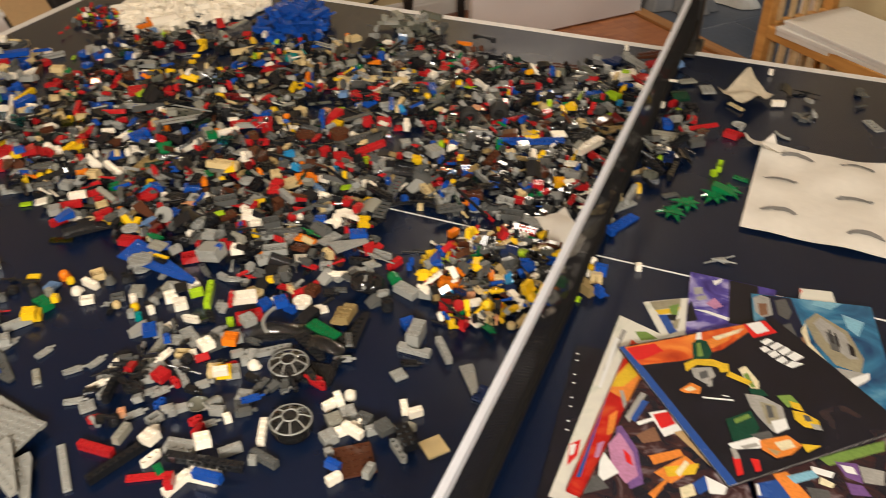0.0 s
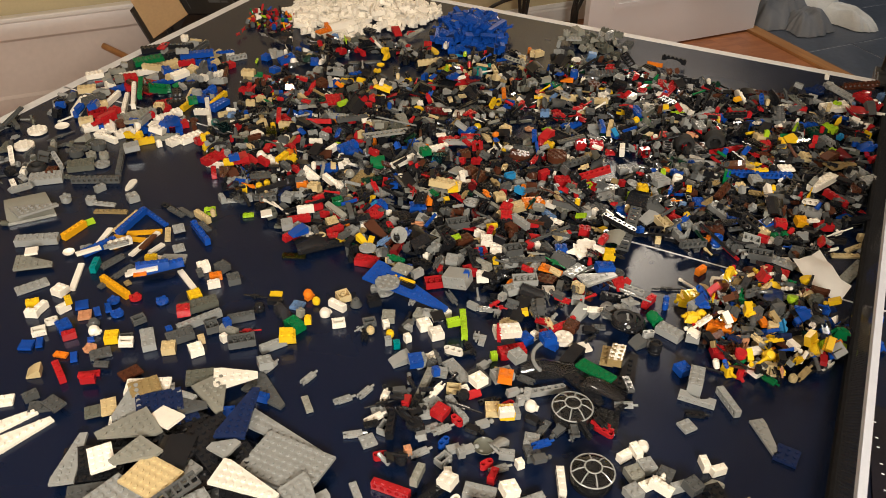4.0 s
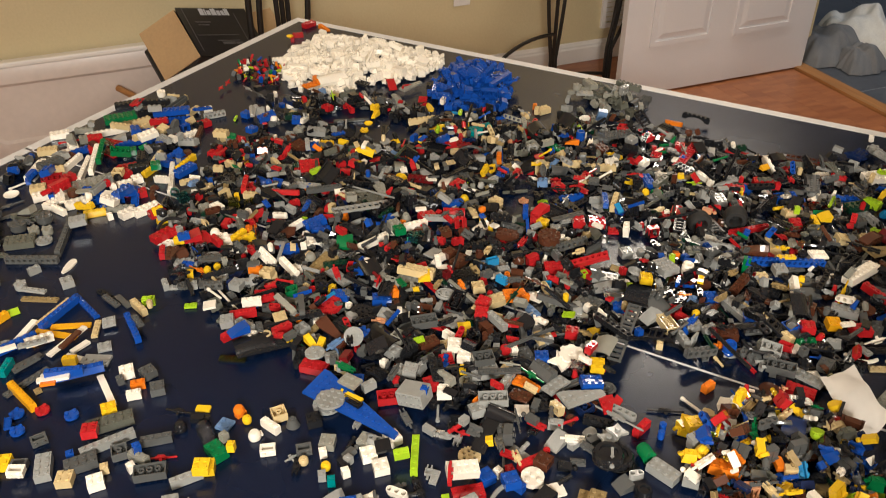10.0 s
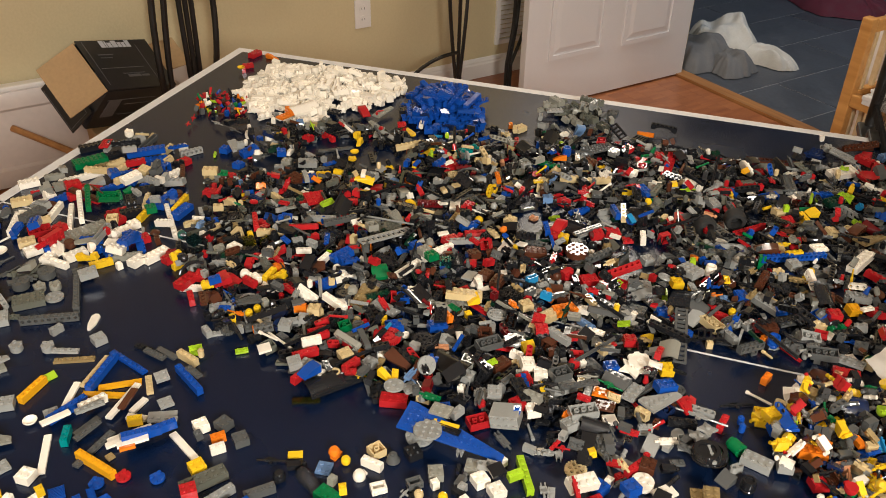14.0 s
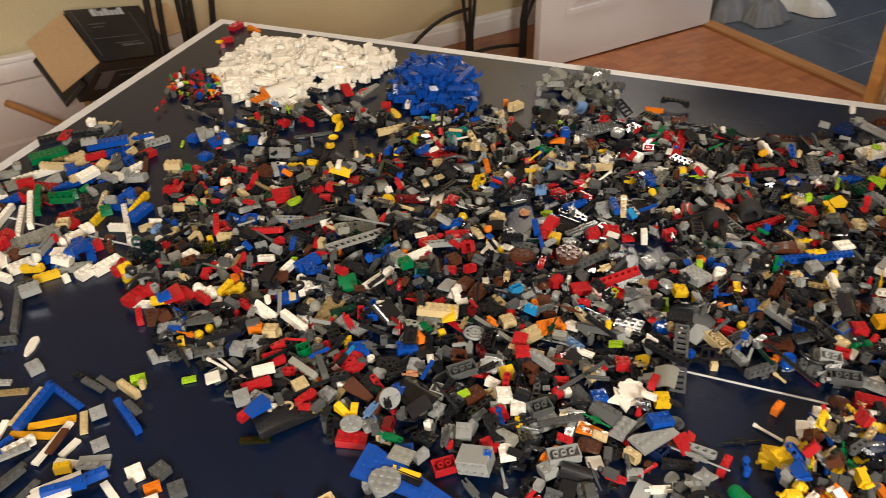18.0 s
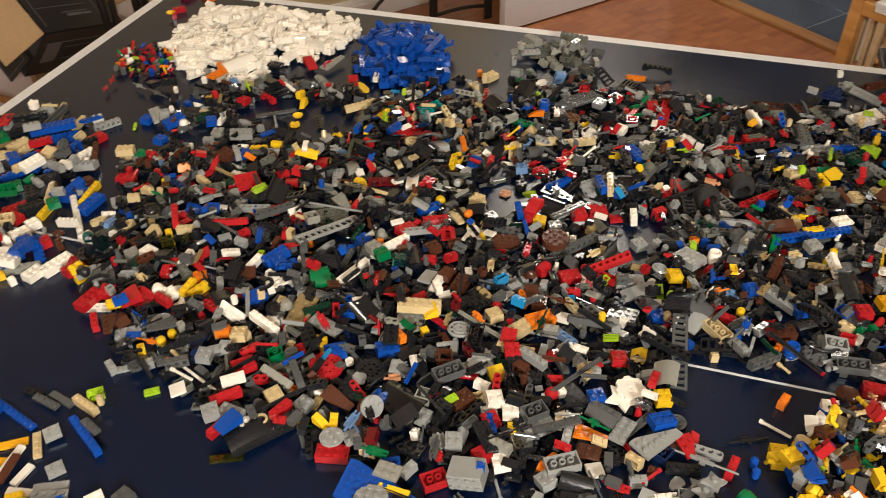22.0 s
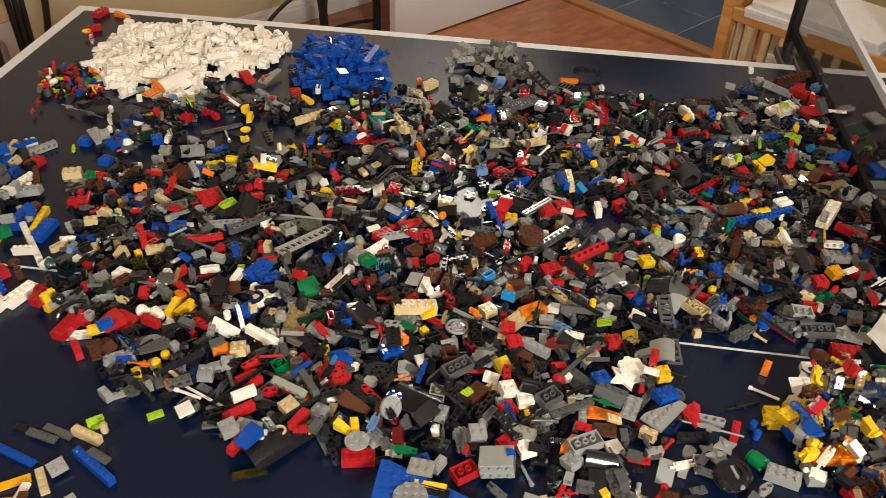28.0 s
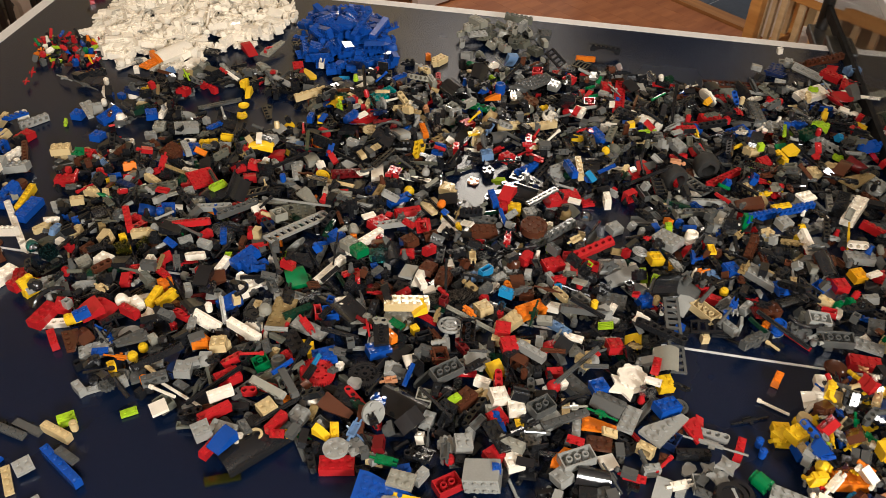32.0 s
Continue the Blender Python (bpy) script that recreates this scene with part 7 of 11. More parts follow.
lay("b 1 1", "lime", -0.298, 0.183, 10, -4, -5)
lay("bl 2", "white", -0.274, 0.164, 23, -1, 6)
lay("la 6", "lgray", -0.097, 0.281, -95, 5, -3)
lay("p 4 3", "lgray", -0.224, 0.249, 62, -6, 6)
lay("cv 2 4", "brown", -0.203, 0.233, -80, 1, 3)
lay("p 3 1", "yellow", -0.164, 0.238, 19, -7, -6)
lay("b 2 2", "lgray", -0.166, 0.201, 33, 3, -1)
lay("cv 2 2", "yellow", -0.137, 0.371, -56, -7, 6)
lay("b 3 2", "lgray", -0.282, 0.371, -54, 2, 4)
lay("b 1 1", "white", -0.308, 0.416, -37, -7, 5)
lay("b 2 2", "tan", -0.184, 0.375, 34, -7, 5)
lay("b 4 2", "red", -0.945, -0.102, 79, -1, -2)
lay("b 3 1", "red", -0.923, -0.126, -49, 1, 6)
lay("b 2 1", "yellow", -0.911, -0.102, 32, -4, -5)
lay("cv 3 3", "red", -0.897, -0.092, -39, 0, -4)
lay("b 2 1", "blue", -0.894, -0.108, 45, -6, -5)
lay("wg 4 2", "brown", -0.893, -0.135, -50, -7, -4)
lay("ds 3", "lgray", -0.844, -0.111, 112, -3, 4)
lay("hm", "white", -0.868, -0.076, 104, 0, -5)
lay("st 5 0.013", "white", -0.834, -0.084, 125, -8, -3)
lay("b 2 2", "orange", -0.839, -0.037, 34, -8, 3)
lay("b 3 1", "yellow", -0.840, -0.060, 85, 1, -4)
lay("b 5 1", "white", -0.730, -0.089, -21, -0, 6)
lay("b 3 1", "dgray", -0.719, -0.107, 37, -6, 4)
lay("p 4 2", "wine", -0.792, -0.041, 21, -1, -0)
lay("p 6 3", "dtan", -0.704, -0.051, 93, 5, -1)
lay("b 3 2", "red", -0.726, -0.146, 45, 0, 3)
lay("la 2", "red", -0.700, -0.157, 15, 8, -2)
lay("b 4 1", "red", -0.720, -0.193, 48, 5, 3)
lay("b 3 1", "white", -0.720, -0.175, 38, 2, -1, 0, 0.008)
lay("t 2 2", "white", -0.776, -0.192, 40, -2, -6)
lay("br 4", "white", -0.775, -0.182, -18, -6, -6, 0, 0.004)
lay("hd", "yellow", -0.828, -0.139, 267, -4, -5)
lay("b 1 1", "yellow", -0.841, -0.157, 41, -7, 5)
lay("p 2 1", "blue", -0.864, -0.137, 20, 6, 2)
lay("wi 2 0.011", "lime", -0.857, -0.217, 39, -3, -4)
lay("p 2 1", "lime", -0.807, -0.195, 36, -3, -1)
lay("bm 3", "dgray", -0.790, -0.167, 34, -5, -1)
lay("ge 12 0.008 0.004 4", "dgray", -0.840, -0.173, 95, 7, 7)
lay("b 2 2", "tan", -0.674, -0.178, 50, 1, -4)
lay("b 3 2", "blue", -0.762, -0.048, 52, 7, -3)
lay("b 4 2", "blue", -0.770, 0.022, 57, -2, -7)
lay("b 2 2", "glow", -0.913, 0.012, 45, -2, -0)
lay("hp 3 3", "green", -0.704, 0.004, 28, 0, -4)
lay("b 3 1", "lgray", -0.967, -0.070, 39, 0, -7)
lay("b 3 1", "red", -0.851, -0.092, -23, -4, -6)
lay("la 3", "red", -0.800, -0.080, -24, -2, -6)
lay("b 2 2", "tan", -0.747, -0.113, 16, -8, -3)
lay("b 2 1", "orange", -0.766, -0.115, 23, -4, 1)
lay("b 2 2", "lgray", -0.772, -0.145, 11, 0, 4)
lay("b 2 2", "brown", -0.952, 0.007, -27, 3, 3)
lay("b 3 1", "white", -0.792, 0.007, 81, 6, -2)
lay("b 2 1", "red", -0.716, 0.010, -15, -3, 7)
lay("wg 4 2", "lgray", -0.706, -0.020, 17, -6, 3)
lay("b 2 2", "ogray", -0.946, -0.015, 48, 2, -6)
lay("b 1 1", "tan", -0.752, -0.052, 37, 5, 5)
lay("p 5 2", "lgray", -0.670, -0.063, -18, 2, 3)
lay("la 2", "yellow", -0.671, -0.086, 3, 5, -5)
lay("b 2 1", "yellow", -0.659, -0.093, -67, 0, 0)
lay("b 4 2", "orange", -0.447, 0.006, 40, 5, 4)
lay("b 4 2", "tan", -0.467, -0.015, 55, 5, 1)
lay("b 2 2", "red", -0.472, -0.035, 3, 6, 3)
lay("b 2 1", "white", -0.424, 0.019, -11, 3, -4)
lay("la 4", "sand", -0.415, -0.013, -35, -8, -5)
lay("s 1 4", "red", -0.430, -0.046, -63, -2, -6)
lay("b 5 1", "tan", -0.462, -0.044, -1, 5, 1)
lay("b 4 1", "lgray", -0.440, -0.061, -27, 2, 2)
lay("b 2 2", "red", -0.463, -0.057, 21, 3, -0)
lay("wg 5 3", "red", -0.511, -0.085, 10, -8, 4)
lay("b 4 2", "dgray", -0.518, -0.101, 43, 4, 0, 1)
lay("ge 9 0.014 0.003 0", "lgray", -0.492, -0.076, 193, 3, -6)
lay("cv 2 2", "yellow", -0.472, -0.083, 36, 4, -3)
lay("b 3 2", "brown", -0.496, -0.128, 54, -7, -3)
lay("p 2 1", "lime", -0.506, -0.136, 48, 4, -4)
lay("b 2 2", "white", -0.465, -0.124, 27, 4, 7)
lay("b 2 2", "white", -0.446, -0.131, 14, -0, -2)
lay("b 4 2", "lgray", -0.418, -0.139, 43, -0, 3)
lay("b 3 2", "dgray", -0.423, -0.131, 43, 4, 2, 1)
lay("b 3 1", "tan", -0.400, -0.120, -86, 2, -6)
lay("wg 4 2", "orange", -0.368, -0.130, 0, -6, -3)
lay("wg 3 2", "orange", -0.400, -0.174, 83, 4, -3)
lay("bm 4", "lgray", -0.389, -0.142, -90, 1, -7)
lay("b 2 2", "blue", -0.370, -0.087, 27, -7, -3)
lay("b 4 2", "dgray", -0.390, -0.084, -41, 3, 3)
lay("b 2 1", "tan", -0.387, -0.055, -40, 3, -3)
lay("t 1 1", "white", -0.577, -0.042, 29, 0, -0)
lay("b 1 1", "yellow", -0.561, -0.046, 41, -1, -5)
lay("rb 4 0.006", "ogray", -0.582, -0.034, 322, -5, 7)
lay("sk 3", "lgray", -0.527, -0.031, 337, -8, -1)
lay("b 1 1", "blue", -0.657, -0.025, -5, 5, 7, 1)
lay("b 2 2", "blue", -0.653, -0.042, 23, -1, -3, 1)
lay("t 3 2", "lgray", -0.587, 0.042, 82, -5, 6)
lay("b 3 2", "brown", -0.546, 0.041, 83, -5, 1)
lay("b 2 2", "green", -0.645, 0.049, 48, -6, 0)
lay("b 1 1", "blue", -0.625, 0.039, 34, 7, -5)
lay("b 10 2", "smoke", -0.543, 0.003, 27, 5, 0)
lay("t 2 2", "white", -0.556, -0.087, 30, 6, 3)
lay("b 3 2", "blue", -0.592, -0.081, 34, -4, 6)
lay("b 3 2", "blue", -0.641, -0.101, 23, -0, -7)
lay("b 2 1", "azure", -0.475, 0.024, -16, -8, -0)
lay("b 4 2", "ogray", -0.400, 0.030, 50, -1, -3)
lay("b 2 2", "tan", -0.496, -0.001, 39, -6, -2)
lay("b 2 1", "white", -0.483, -0.103, -11, -3, 5)
lay("la 3", "red", -0.468, -0.105, -81, -8, 4)
lay("b 3 1", "ogray", -0.619, -0.041, 9, 5, -5)
lay("b 2 1", "lime", -0.597, -0.046, -16, 7, 3)
lay("cv 2 2", "yellow", -0.562, -0.024, -61, 6, -3)
lay("la 3", "ogray", -0.593, -0.052, 0, -2, -1)
lay("b 3 2", "red", -0.430, 0.086, 33, 8, 1)
lay("b 2 2", "brown", -0.566, 0.051, 68, -2, -1)
lay("b 2 2", "ogray", -0.506, 0.075, 47, -4, -6)
lay("b 6 2", "tan", -0.576, -0.022, 16, -6, 5)
lay("b 2 2", "white", -0.641, -0.033, 32, -3, 6)
lay("p 4 3", "dgray", -0.362, 0.042, -7, -4, -3)
lay("b 4 2", "tan", -0.263, 0.043, -48, 0, -4, 1)
lay("ld 12 2", "dgray", -0.299, -0.011, -85, -2, 6, 0, 0.014)
lay("b 2 2", "yellow", -0.309, -0.074, 24, 6, 4, 0, 0.008)
lay("b 2 1", "red", -0.320, -0.069, 81, 2, 6, 0, 0.008)
lay("ge 7 0.015 0.003 0", "white", -0.340, -0.073, 339, 1, 3)
lay("b 2 2", "red", -0.357, -0.029, 18, -7, 3)
lay("cv 2 2", "yellow", -0.338, -0.012, -90, -1, 4)
lay("b 3 2", "brown", -0.195, 0.059, 23, 2, -3)
lay("bm 5", "dgray", -0.214, 0.011, 45, -7, 6)
lay("br 2", "tan", -0.193, 0.015, -42, -6, -0)
lay("la 9", "lgray", -0.166, 0.055, 41, -3, -3)
lay("b 3 2", "lgray", -0.144, 0.053, 6, 4, 7, 1)
lay("br 2", "lgray", -0.141, 0.025, 28, -4, 2)
lay("b 4 2", "red", -0.102, 0.010, -2, -3, 1)
lay("p 5 2", "lgray", -0.099, 0.034, -21, -2, -5)
lay("ds 3", "brown", -0.132, -0.002, 58, -5, 6)
lay("rb 1", "blue", -0.121, -0.018, 179, -4, 6)
lay("b 5 2", "lgray", -0.196, 0.113, -39, 8, -1)
lay("b 2 2", "blue", -0.177, 0.095, 22, -6, -4)
lay("b 4 2", "lgray", -0.080, 0.172, 2, -7, -2)
lay("wg 4 3", "dgray", -0.040, 0.162, -60, -7, -4)
lay("b 3 2", "red", -0.058, 0.142, 24, -4, 1)
lay("b 2 2", "amber", -0.089, 0.139, 27, 6, 3)
lay("b 2 2", "red", -0.114, 0.110, 17, -1, -1)
lay("p 3 1", "lgray", -0.052, 0.111, -34, 0, -2)
lay("b 3 2", "brown", -0.123, 0.154, 0, -3, -6)
lay("b 1 1", "green", -0.106, 0.090, 27, -4, 7)
lay("b 2 1", "tan", -0.132, 0.086, -36, -6, 0)
lay("b 4 2", "lgray", -0.363, 0.100, 17, 2, 5)
lay("b 2 1", "lime", -0.311, 0.083, -18, -5, -3)
lay("b 2 2", "blue", -0.326, 0.049, 27, -4, -1)
lay("cv 2 5", "lgray", -0.350, 0.083, -57, -1, 6)
lay("cv 2 3", "lgray", -0.286, 0.050, -27, 6, 5)
lay("ty 0.009 0.008", "black", -0.219, 0.130, 8, -7, 3)
lay("t 1 1", "sand", -0.192, 0.137, 27, 6, -0)
lay("b 4 3", "lgray", -0.300, 0.155, -38, 1, -7)
lay("b 2 2", "yellow", -0.315, 0.120, 23, -2, 6)
lay("b 2 2", "blue", -0.231, 0.119, 32, 5, 5)
lay("b 3 2", "dgray", -0.133, -0.030, -56, 8, -4)
lay("hp 7 4", "black", -0.552, -0.146, -24, -6, -5)
lay("wg 4 3", "black", -0.604, -0.143, -6, 0, 3)
lay("b 4 2", "red", -0.597, -0.216, 12, 7, 3)
lay("rb 3 0.003", "lgray", -0.599, -0.210, 233, 4, -1, 0, 0.010)
lay("p 2 2", "lgray", -0.585, -0.198, 45, 1, -6)
lay("cv 1 2", "yellow", -0.617, -0.195, 72, 5, -4)
lay("b 3 1", "red", -0.710, -0.228, 73, 7, 2)
lay("cv 2 3", "blue", -0.698, -0.226, -27, -3, -5)
lay("b 3 1", "red", -0.660, -0.193, 69, -4, 2)
lay("b 2 2", "lgray", -0.719, -0.220, 39, 3, -5)
lay("b 3 2", "red", -0.496, -0.218, 39, -7, 0, 1)
lay("b 4 2", "lgray", -0.387, -0.179, 30, 1, -2, 1)
lay("t 2 2", "white", -0.358, -0.167, 27, -4, 1)
lay("wi 2 0.011", "tan", -0.325, -0.150, -27, -8, -3)
lay("wi 2 0.011", "lgray", -0.319, -0.166, 18, -1, 6)
lay("wg 3 2", "red", -0.279, -0.117, -53, 2, 5)
lay("wp 8", "lgray", -0.264, -0.131, -14, -0, -4)
lay("b 3 2", "blue", -0.306, -0.099, 34, -4, 6)
lay("st 5 0.012", "lgray", -0.261, -0.168, 254, -3, -7)
lay("p 4 2", "lgray", -0.340, -0.117, 73, -0, 2)
lay("s 4 2", "dgray", -0.361, -0.105, -24, -1, -3)
lay("wp 4", "green", -0.367, -0.121, -12, 3, 6)
lay("p 3 2", "brown", -0.367, -0.151, -3, -4, -7)
lay("hd", "red", -0.498, -0.196, 122, -1, 3)
lay("ge 12 0.010 0.004 0", "lgray", -0.503, -0.180, 71, 5, 3)
lay("b 2 2", "white", -0.441, -0.188, 27, 0, -4)
lay("b 2 2", "red", -0.460, -0.185, 47, 8, -3)
lay("b 3 1", "ogray", -0.445, -0.177, -18, 5, -4)
lay("b 2 2", "lgray", -0.489, -0.181, -73, -4, 4)
lay("b 2 1", "lgray", -0.562, -0.208, 45, -3, 6)
lay("cp 2", "green", -0.554, -0.214, 178, -5, -4)
lay("b 2 1", "blue", -0.538, -0.216, 27, -1, 2)
lay("p 3 2", "ogray", -0.534, -0.233, -8, 7, -5)
lay("b 2 1", "lgray", -0.520, -0.218, 63, -2, -4)
lay("cv 2 3", "lgray", -0.309, -0.186, -13, 8, -5)
lay("p 2 1", "dgray", -0.280, -0.200, 22, -7, -6)
lay("p 2 1", "dgray", -0.275, -0.188, -11, -2, 6)
lay("p 4 4", "red", -0.873, 0.148, 43, 6, 3, 0, 0.010)
lay("wg 4 2", "ogray", -0.732, 0.141, -31, 8, 6)
lay("b 3 1", "blue", -0.729, 0.324, 65, -3, -4)
lay("b 2 2", "red", -0.645, 0.221, 86, 7, 3)
lay("p 7 1", "tan", -0.950, -0.287, 97, -4, 6)
lay("b 8 1", "blue", -0.939, -0.288, 98, -6, 3)
lay("p 8 1", "blue", -0.924, -0.260, -17, -7, -4)
lay("t 6 1", "amber", -0.908, -0.297, 34, 8, -4)
lay("t 7 1", "amber", -0.912, -0.317, 17, 2, -1)
lay("t 3 1", "amber", -0.917, -0.334, 72, -1, -0)
lay("t 5 1", "white", -0.950, -0.330, 109, -5, 5)
lay("t 7 1", "white", -0.884, -0.322, 90, -7, -4)
lay("t 4 1", "brown", -0.877, -0.322, 97, -8, -3)
lay("t 3 1", "white", -0.867, -0.319, 85, -1, 6)
lay("t 3 1", "white", -0.857, -0.336, 10, -2, -5)
lay("b 4 1", "white", -0.911, -0.340, 68, -4, 7)
lay("p 4 1", "lgray", -0.903, -0.353, 55, -7, 2)
lay("b 6 1", "blue", -0.935, -0.354, 72, -2, 2)
lay("t 4 1", "white", -0.932, -0.375, 63, -3, 3)
lay("t 7 1", "white", -0.915, -0.415, 123, -0, 2)
lay("b 3 1", "teal", -0.909, -0.388, 118, 6, 1)
lay("p 4 1", "dgray", -0.892, -0.374, 73, -6, -6)
lay("p 7 1", "dgray", -0.871, -0.391, 85, 7, -0)
lay("p 2 2", "lgray", -0.950, -0.363, 51, -5, 6)
lay("p 4 1", "tan", -0.876, -0.286, -51, 1, 3)
lay("p 2 2", "lgray", -0.868, -0.272, 48, 6, -3)
lay("p 2 2", "lgray", -0.841, -0.305, 51, -2, 5)
lay("b 7 1", "blue", -0.836, -0.265, -30, -6, 4)
lay("p 3 1", "dgray", -0.833, -0.258, -22, -6, 3)
lay("p 4 1", "lgray", -0.826, -0.332, 25, 3, 6)
lay("t 6 1", "white", -0.849, -0.360, 50, 5, 0)
lay("t 6 1", "white", -0.843, -0.369, 47, -5, -5)
lay("b 7 1", "blue", -0.822, -0.358, 51, 0, 0)
lay("p 4 1", "lgray", -0.830, -0.372, 45, -7, 6)
lay("b 5 1", "blue", -0.817, -0.377, 43, 0, 3)
lay("t 4 1", "white", -0.819, -0.388, 40, -4, -4)
lay("t 2 1", "orange", -0.820, -0.396, 40, -8, -2)
lay("b 2 1", "yellow", -0.851, -0.346, 33, -4, -1)
lay("p 1 1", "dtan", -0.848, -0.395, 68, -2, 5)
lay("b 7 1", "amber", -0.853, -0.411, -13, 6, -5)
lay("t 7 1", "white", -0.781, -0.357, -28, -2, -5)
lay("b 2 2", "yellow", -0.752, -0.379, 55, 3, 7)
lay("rb 2 0.003", "red", -0.818, -0.413, 73, 4, -3)
lay("rb 2 0.003", "blue", -0.838, -0.430, 5, 4, -2)
lay("rb 2 0.003", "blue", -0.784, -0.403, 61, -1, -4)
lay("rb 2 0.003", "blue", -0.816, -0.447, 148, -1, -1)
lay("b 6 2", "odgray", -0.736, -0.392, 53, 1, -3)
lay("b 7 1", "lgray", -0.716, -0.414, 62, -6, -6)
lay("b 2 2", "red", -0.736, -0.417, 42, -6, 0)
lay("b 1 1", "blue", -0.736, -0.445, 56, -2, 4)
lay("b 4 2", "dgray", -0.718, -0.447, 55, 0, 3)
lay("b 4 2", "lgray", -0.747, -0.469, -43, 8, -6)
lay("b 2 2", "tan", -0.716, -0.469, 36, -8, -5)
lay("b 1 1", "tan", -0.692, -0.440, 49, -2, 1)
lay("b 2 2", "white", -0.686, -0.457, 54, 4, -2)
lay("b 2 2", "dgray", -0.694, -0.418, 51, 7, -7, 1)
lay("b 3 1", "ogray", -0.673, -0.413, 4, 5, -4)
lay("b 1 1", "white", -0.670, -0.426, 70, 6, -7)
lay("b 1 1", "blue", -0.677, -0.410, 66, 7, 4)
lay("b 4 2", "dgray", -0.647, -0.422, 41, 8, 1, 1)
lay("b 4 1", "lgray", -0.611, -0.410, 58, -5, 7)
lay("wp 4", "red", -0.655, -0.400, 35, -1, -6)
lay("b 4 1", "dgray", -0.675, -0.386, 44, 2, -0)
lay("b 2 2", "yellow", -0.603, -0.389, 36, -0, -5)
lay("b 2 1", "yellow", -0.919, -0.482, 48, -6, 1)
lay("b 2 1", "white", -0.904, -0.482, 96, -1, -5)
lay("b 2 1", "white", -0.879, -0.471, 73, -1, 3)
lay("b 1 1", "yellow", -0.875, -0.465, 58, 3, -0)
lay("b 2 2", "white", -0.909, -0.448, 3, -2, -2)
lay("gr 2 2", "blue", -0.867, -0.454, 45, -4, -4)
lay("gr 1 2", "blue", -0.841, -0.455, 53, -1, -5)
lay("gr 1 2", "blue", -0.831, -0.446, 49, 4, 3)
lay("b 2 1", "white", -0.905, -0.496, 23, 2, -7)
lay("wi 2 0.011", "white", -0.877, -0.512, 50, -2, -1, 2)
lay("la 2", "white", -0.874, -0.495, 58, -7, 7)
lay("b 2 2", "blue", -0.853, -0.496, 65, 4, 0)
lay("gr 2 2", "blue", -0.869, -0.538, 27, 3, -4)
lay("gr 1 2", "blue", -0.859, -0.528, 41, -4, 0)
lay("b 2 1", "red", -0.835, -0.505, 53, 4, 2)
lay("p 2 2", "nougat", -0.849, -0.467, 42, -8, 2)
lay("wi 2 0.011", "dgray", -0.788, -0.443, 63, 7, 3, 2)
lay("hm", "dgray", -0.826, -0.475, 334, 8, -4)
lay("hm", "white", -0.816, -0.485, 107, 1, 7)
lay("b 2 2", "yellow", -0.788, -0.485, 36, -2, 6)
lay("wi 2 0.011", "dgray", -0.775, -0.474, 35, 6, 0, 2)
lay("wi 2 0.011", "white", -0.764, -0.484, 35, 2, 6, 2)
lay("rb 2 0.003", "nougat", -0.799, -0.509, 282, -3, 5)
lay("gr 1 1", "blue", -0.805, -0.500, 45, -5, -2)
lay("p 2 1", "orange", -0.821, -0.532, 17, 7, 5)
lay("gr 1 2", "blue", -0.805, -0.528, 45, -3, -3)
lay("p 3 2", "dgray", -0.782, -0.510, 51, 2, 5)
lay("ds 2", "white", -0.962, -0.382, 246, 7, 3)
lay("wg 6 4", "ogray", -0.985, -0.419, 40, 5, 1, 0, 0.004)
lay("t 2 2", "white", -0.988, -0.416, 42, -2, -1, 0, 0.009)
lay("p 5 2", "lgray", -0.950, -0.456, 62, -0, 0)
lay("b 7 2", "lgray", -1.021, -0.381, 35, 5, -3)
lay("wg 7 5", "lgray", -1.076, -0.333, 68, -7, 3)
lay("rb 2", "lgray", -1.065, -0.287, 98, -1, -5)
lay("rb 2", "lgray", -1.029, -0.274, 299, -4, -3)
lay("p 6 1", "dtan", -0.987, -0.279, 26, 5, 0)
lay("p 4 1", "lgray", -1.003, -0.274, 24, -4, 5)
lay("b 5 1", "amber", -0.994, -0.341, 90, -1, -2)
lay("ch 2", "lime", -0.993, -0.315, 66, 7, 4)
lay("b 2 2", "lgray", -0.982, -0.239, 62, 4, -4)
lay("p 4 1", "dgray", -0.901, -0.239, -11, 5, 1)
lay("p 3 1", "black", -0.923, -0.231, -8, 5, -2)
lay("b 4 1", "tan", -0.859, -0.232, -17, 4, 4)
lay("rb 1", "tan", -0.841, -0.229, 140, 2, 4)
lay("b 2 2", "white", -0.781, -0.326, 51, 8, 6)
lay("b 2 2", "dgray", -0.759, -0.315, 72, 5, -5)
lay("b 2 1", "orange", -0.754, -0.335, 45, 2, 3)
lay("b 2 1", "white", -0.746, -0.349, 45, -7, -1)
lay("b 2 2", "dgray", -0.730, -0.329, 47, 6, 6)
lay("b 1 1", "dgray", -0.774, -0.341, 56, 7, -6)
lay("bm 9", "dgray", -1.067, -0.226, 29, 2, 5)
lay("cv 2 2", "tan", -0.825, -0.567, -51, 2, -3)
lay("b 4 1", "red", -0.798, -0.556, -30, -7, 6)
lay("b 2 1", "red", -0.758, -0.552, 36, 6, 2)
lay("p 2 1", "dgray", -0.764, -0.526, 30, -2, 5)
lay("wg 4 2", "dgray", -0.775, -0.599, 39, 5, 3)
lay("p 3 2", "dgray", -0.764, -0.595, -8, 2, -3)
lay("t 2 1", "yellow", -0.666, -0.326, 24, -1, -2)
lay("wp 4", "black", -0.686, -0.342, 16, -6, 5)
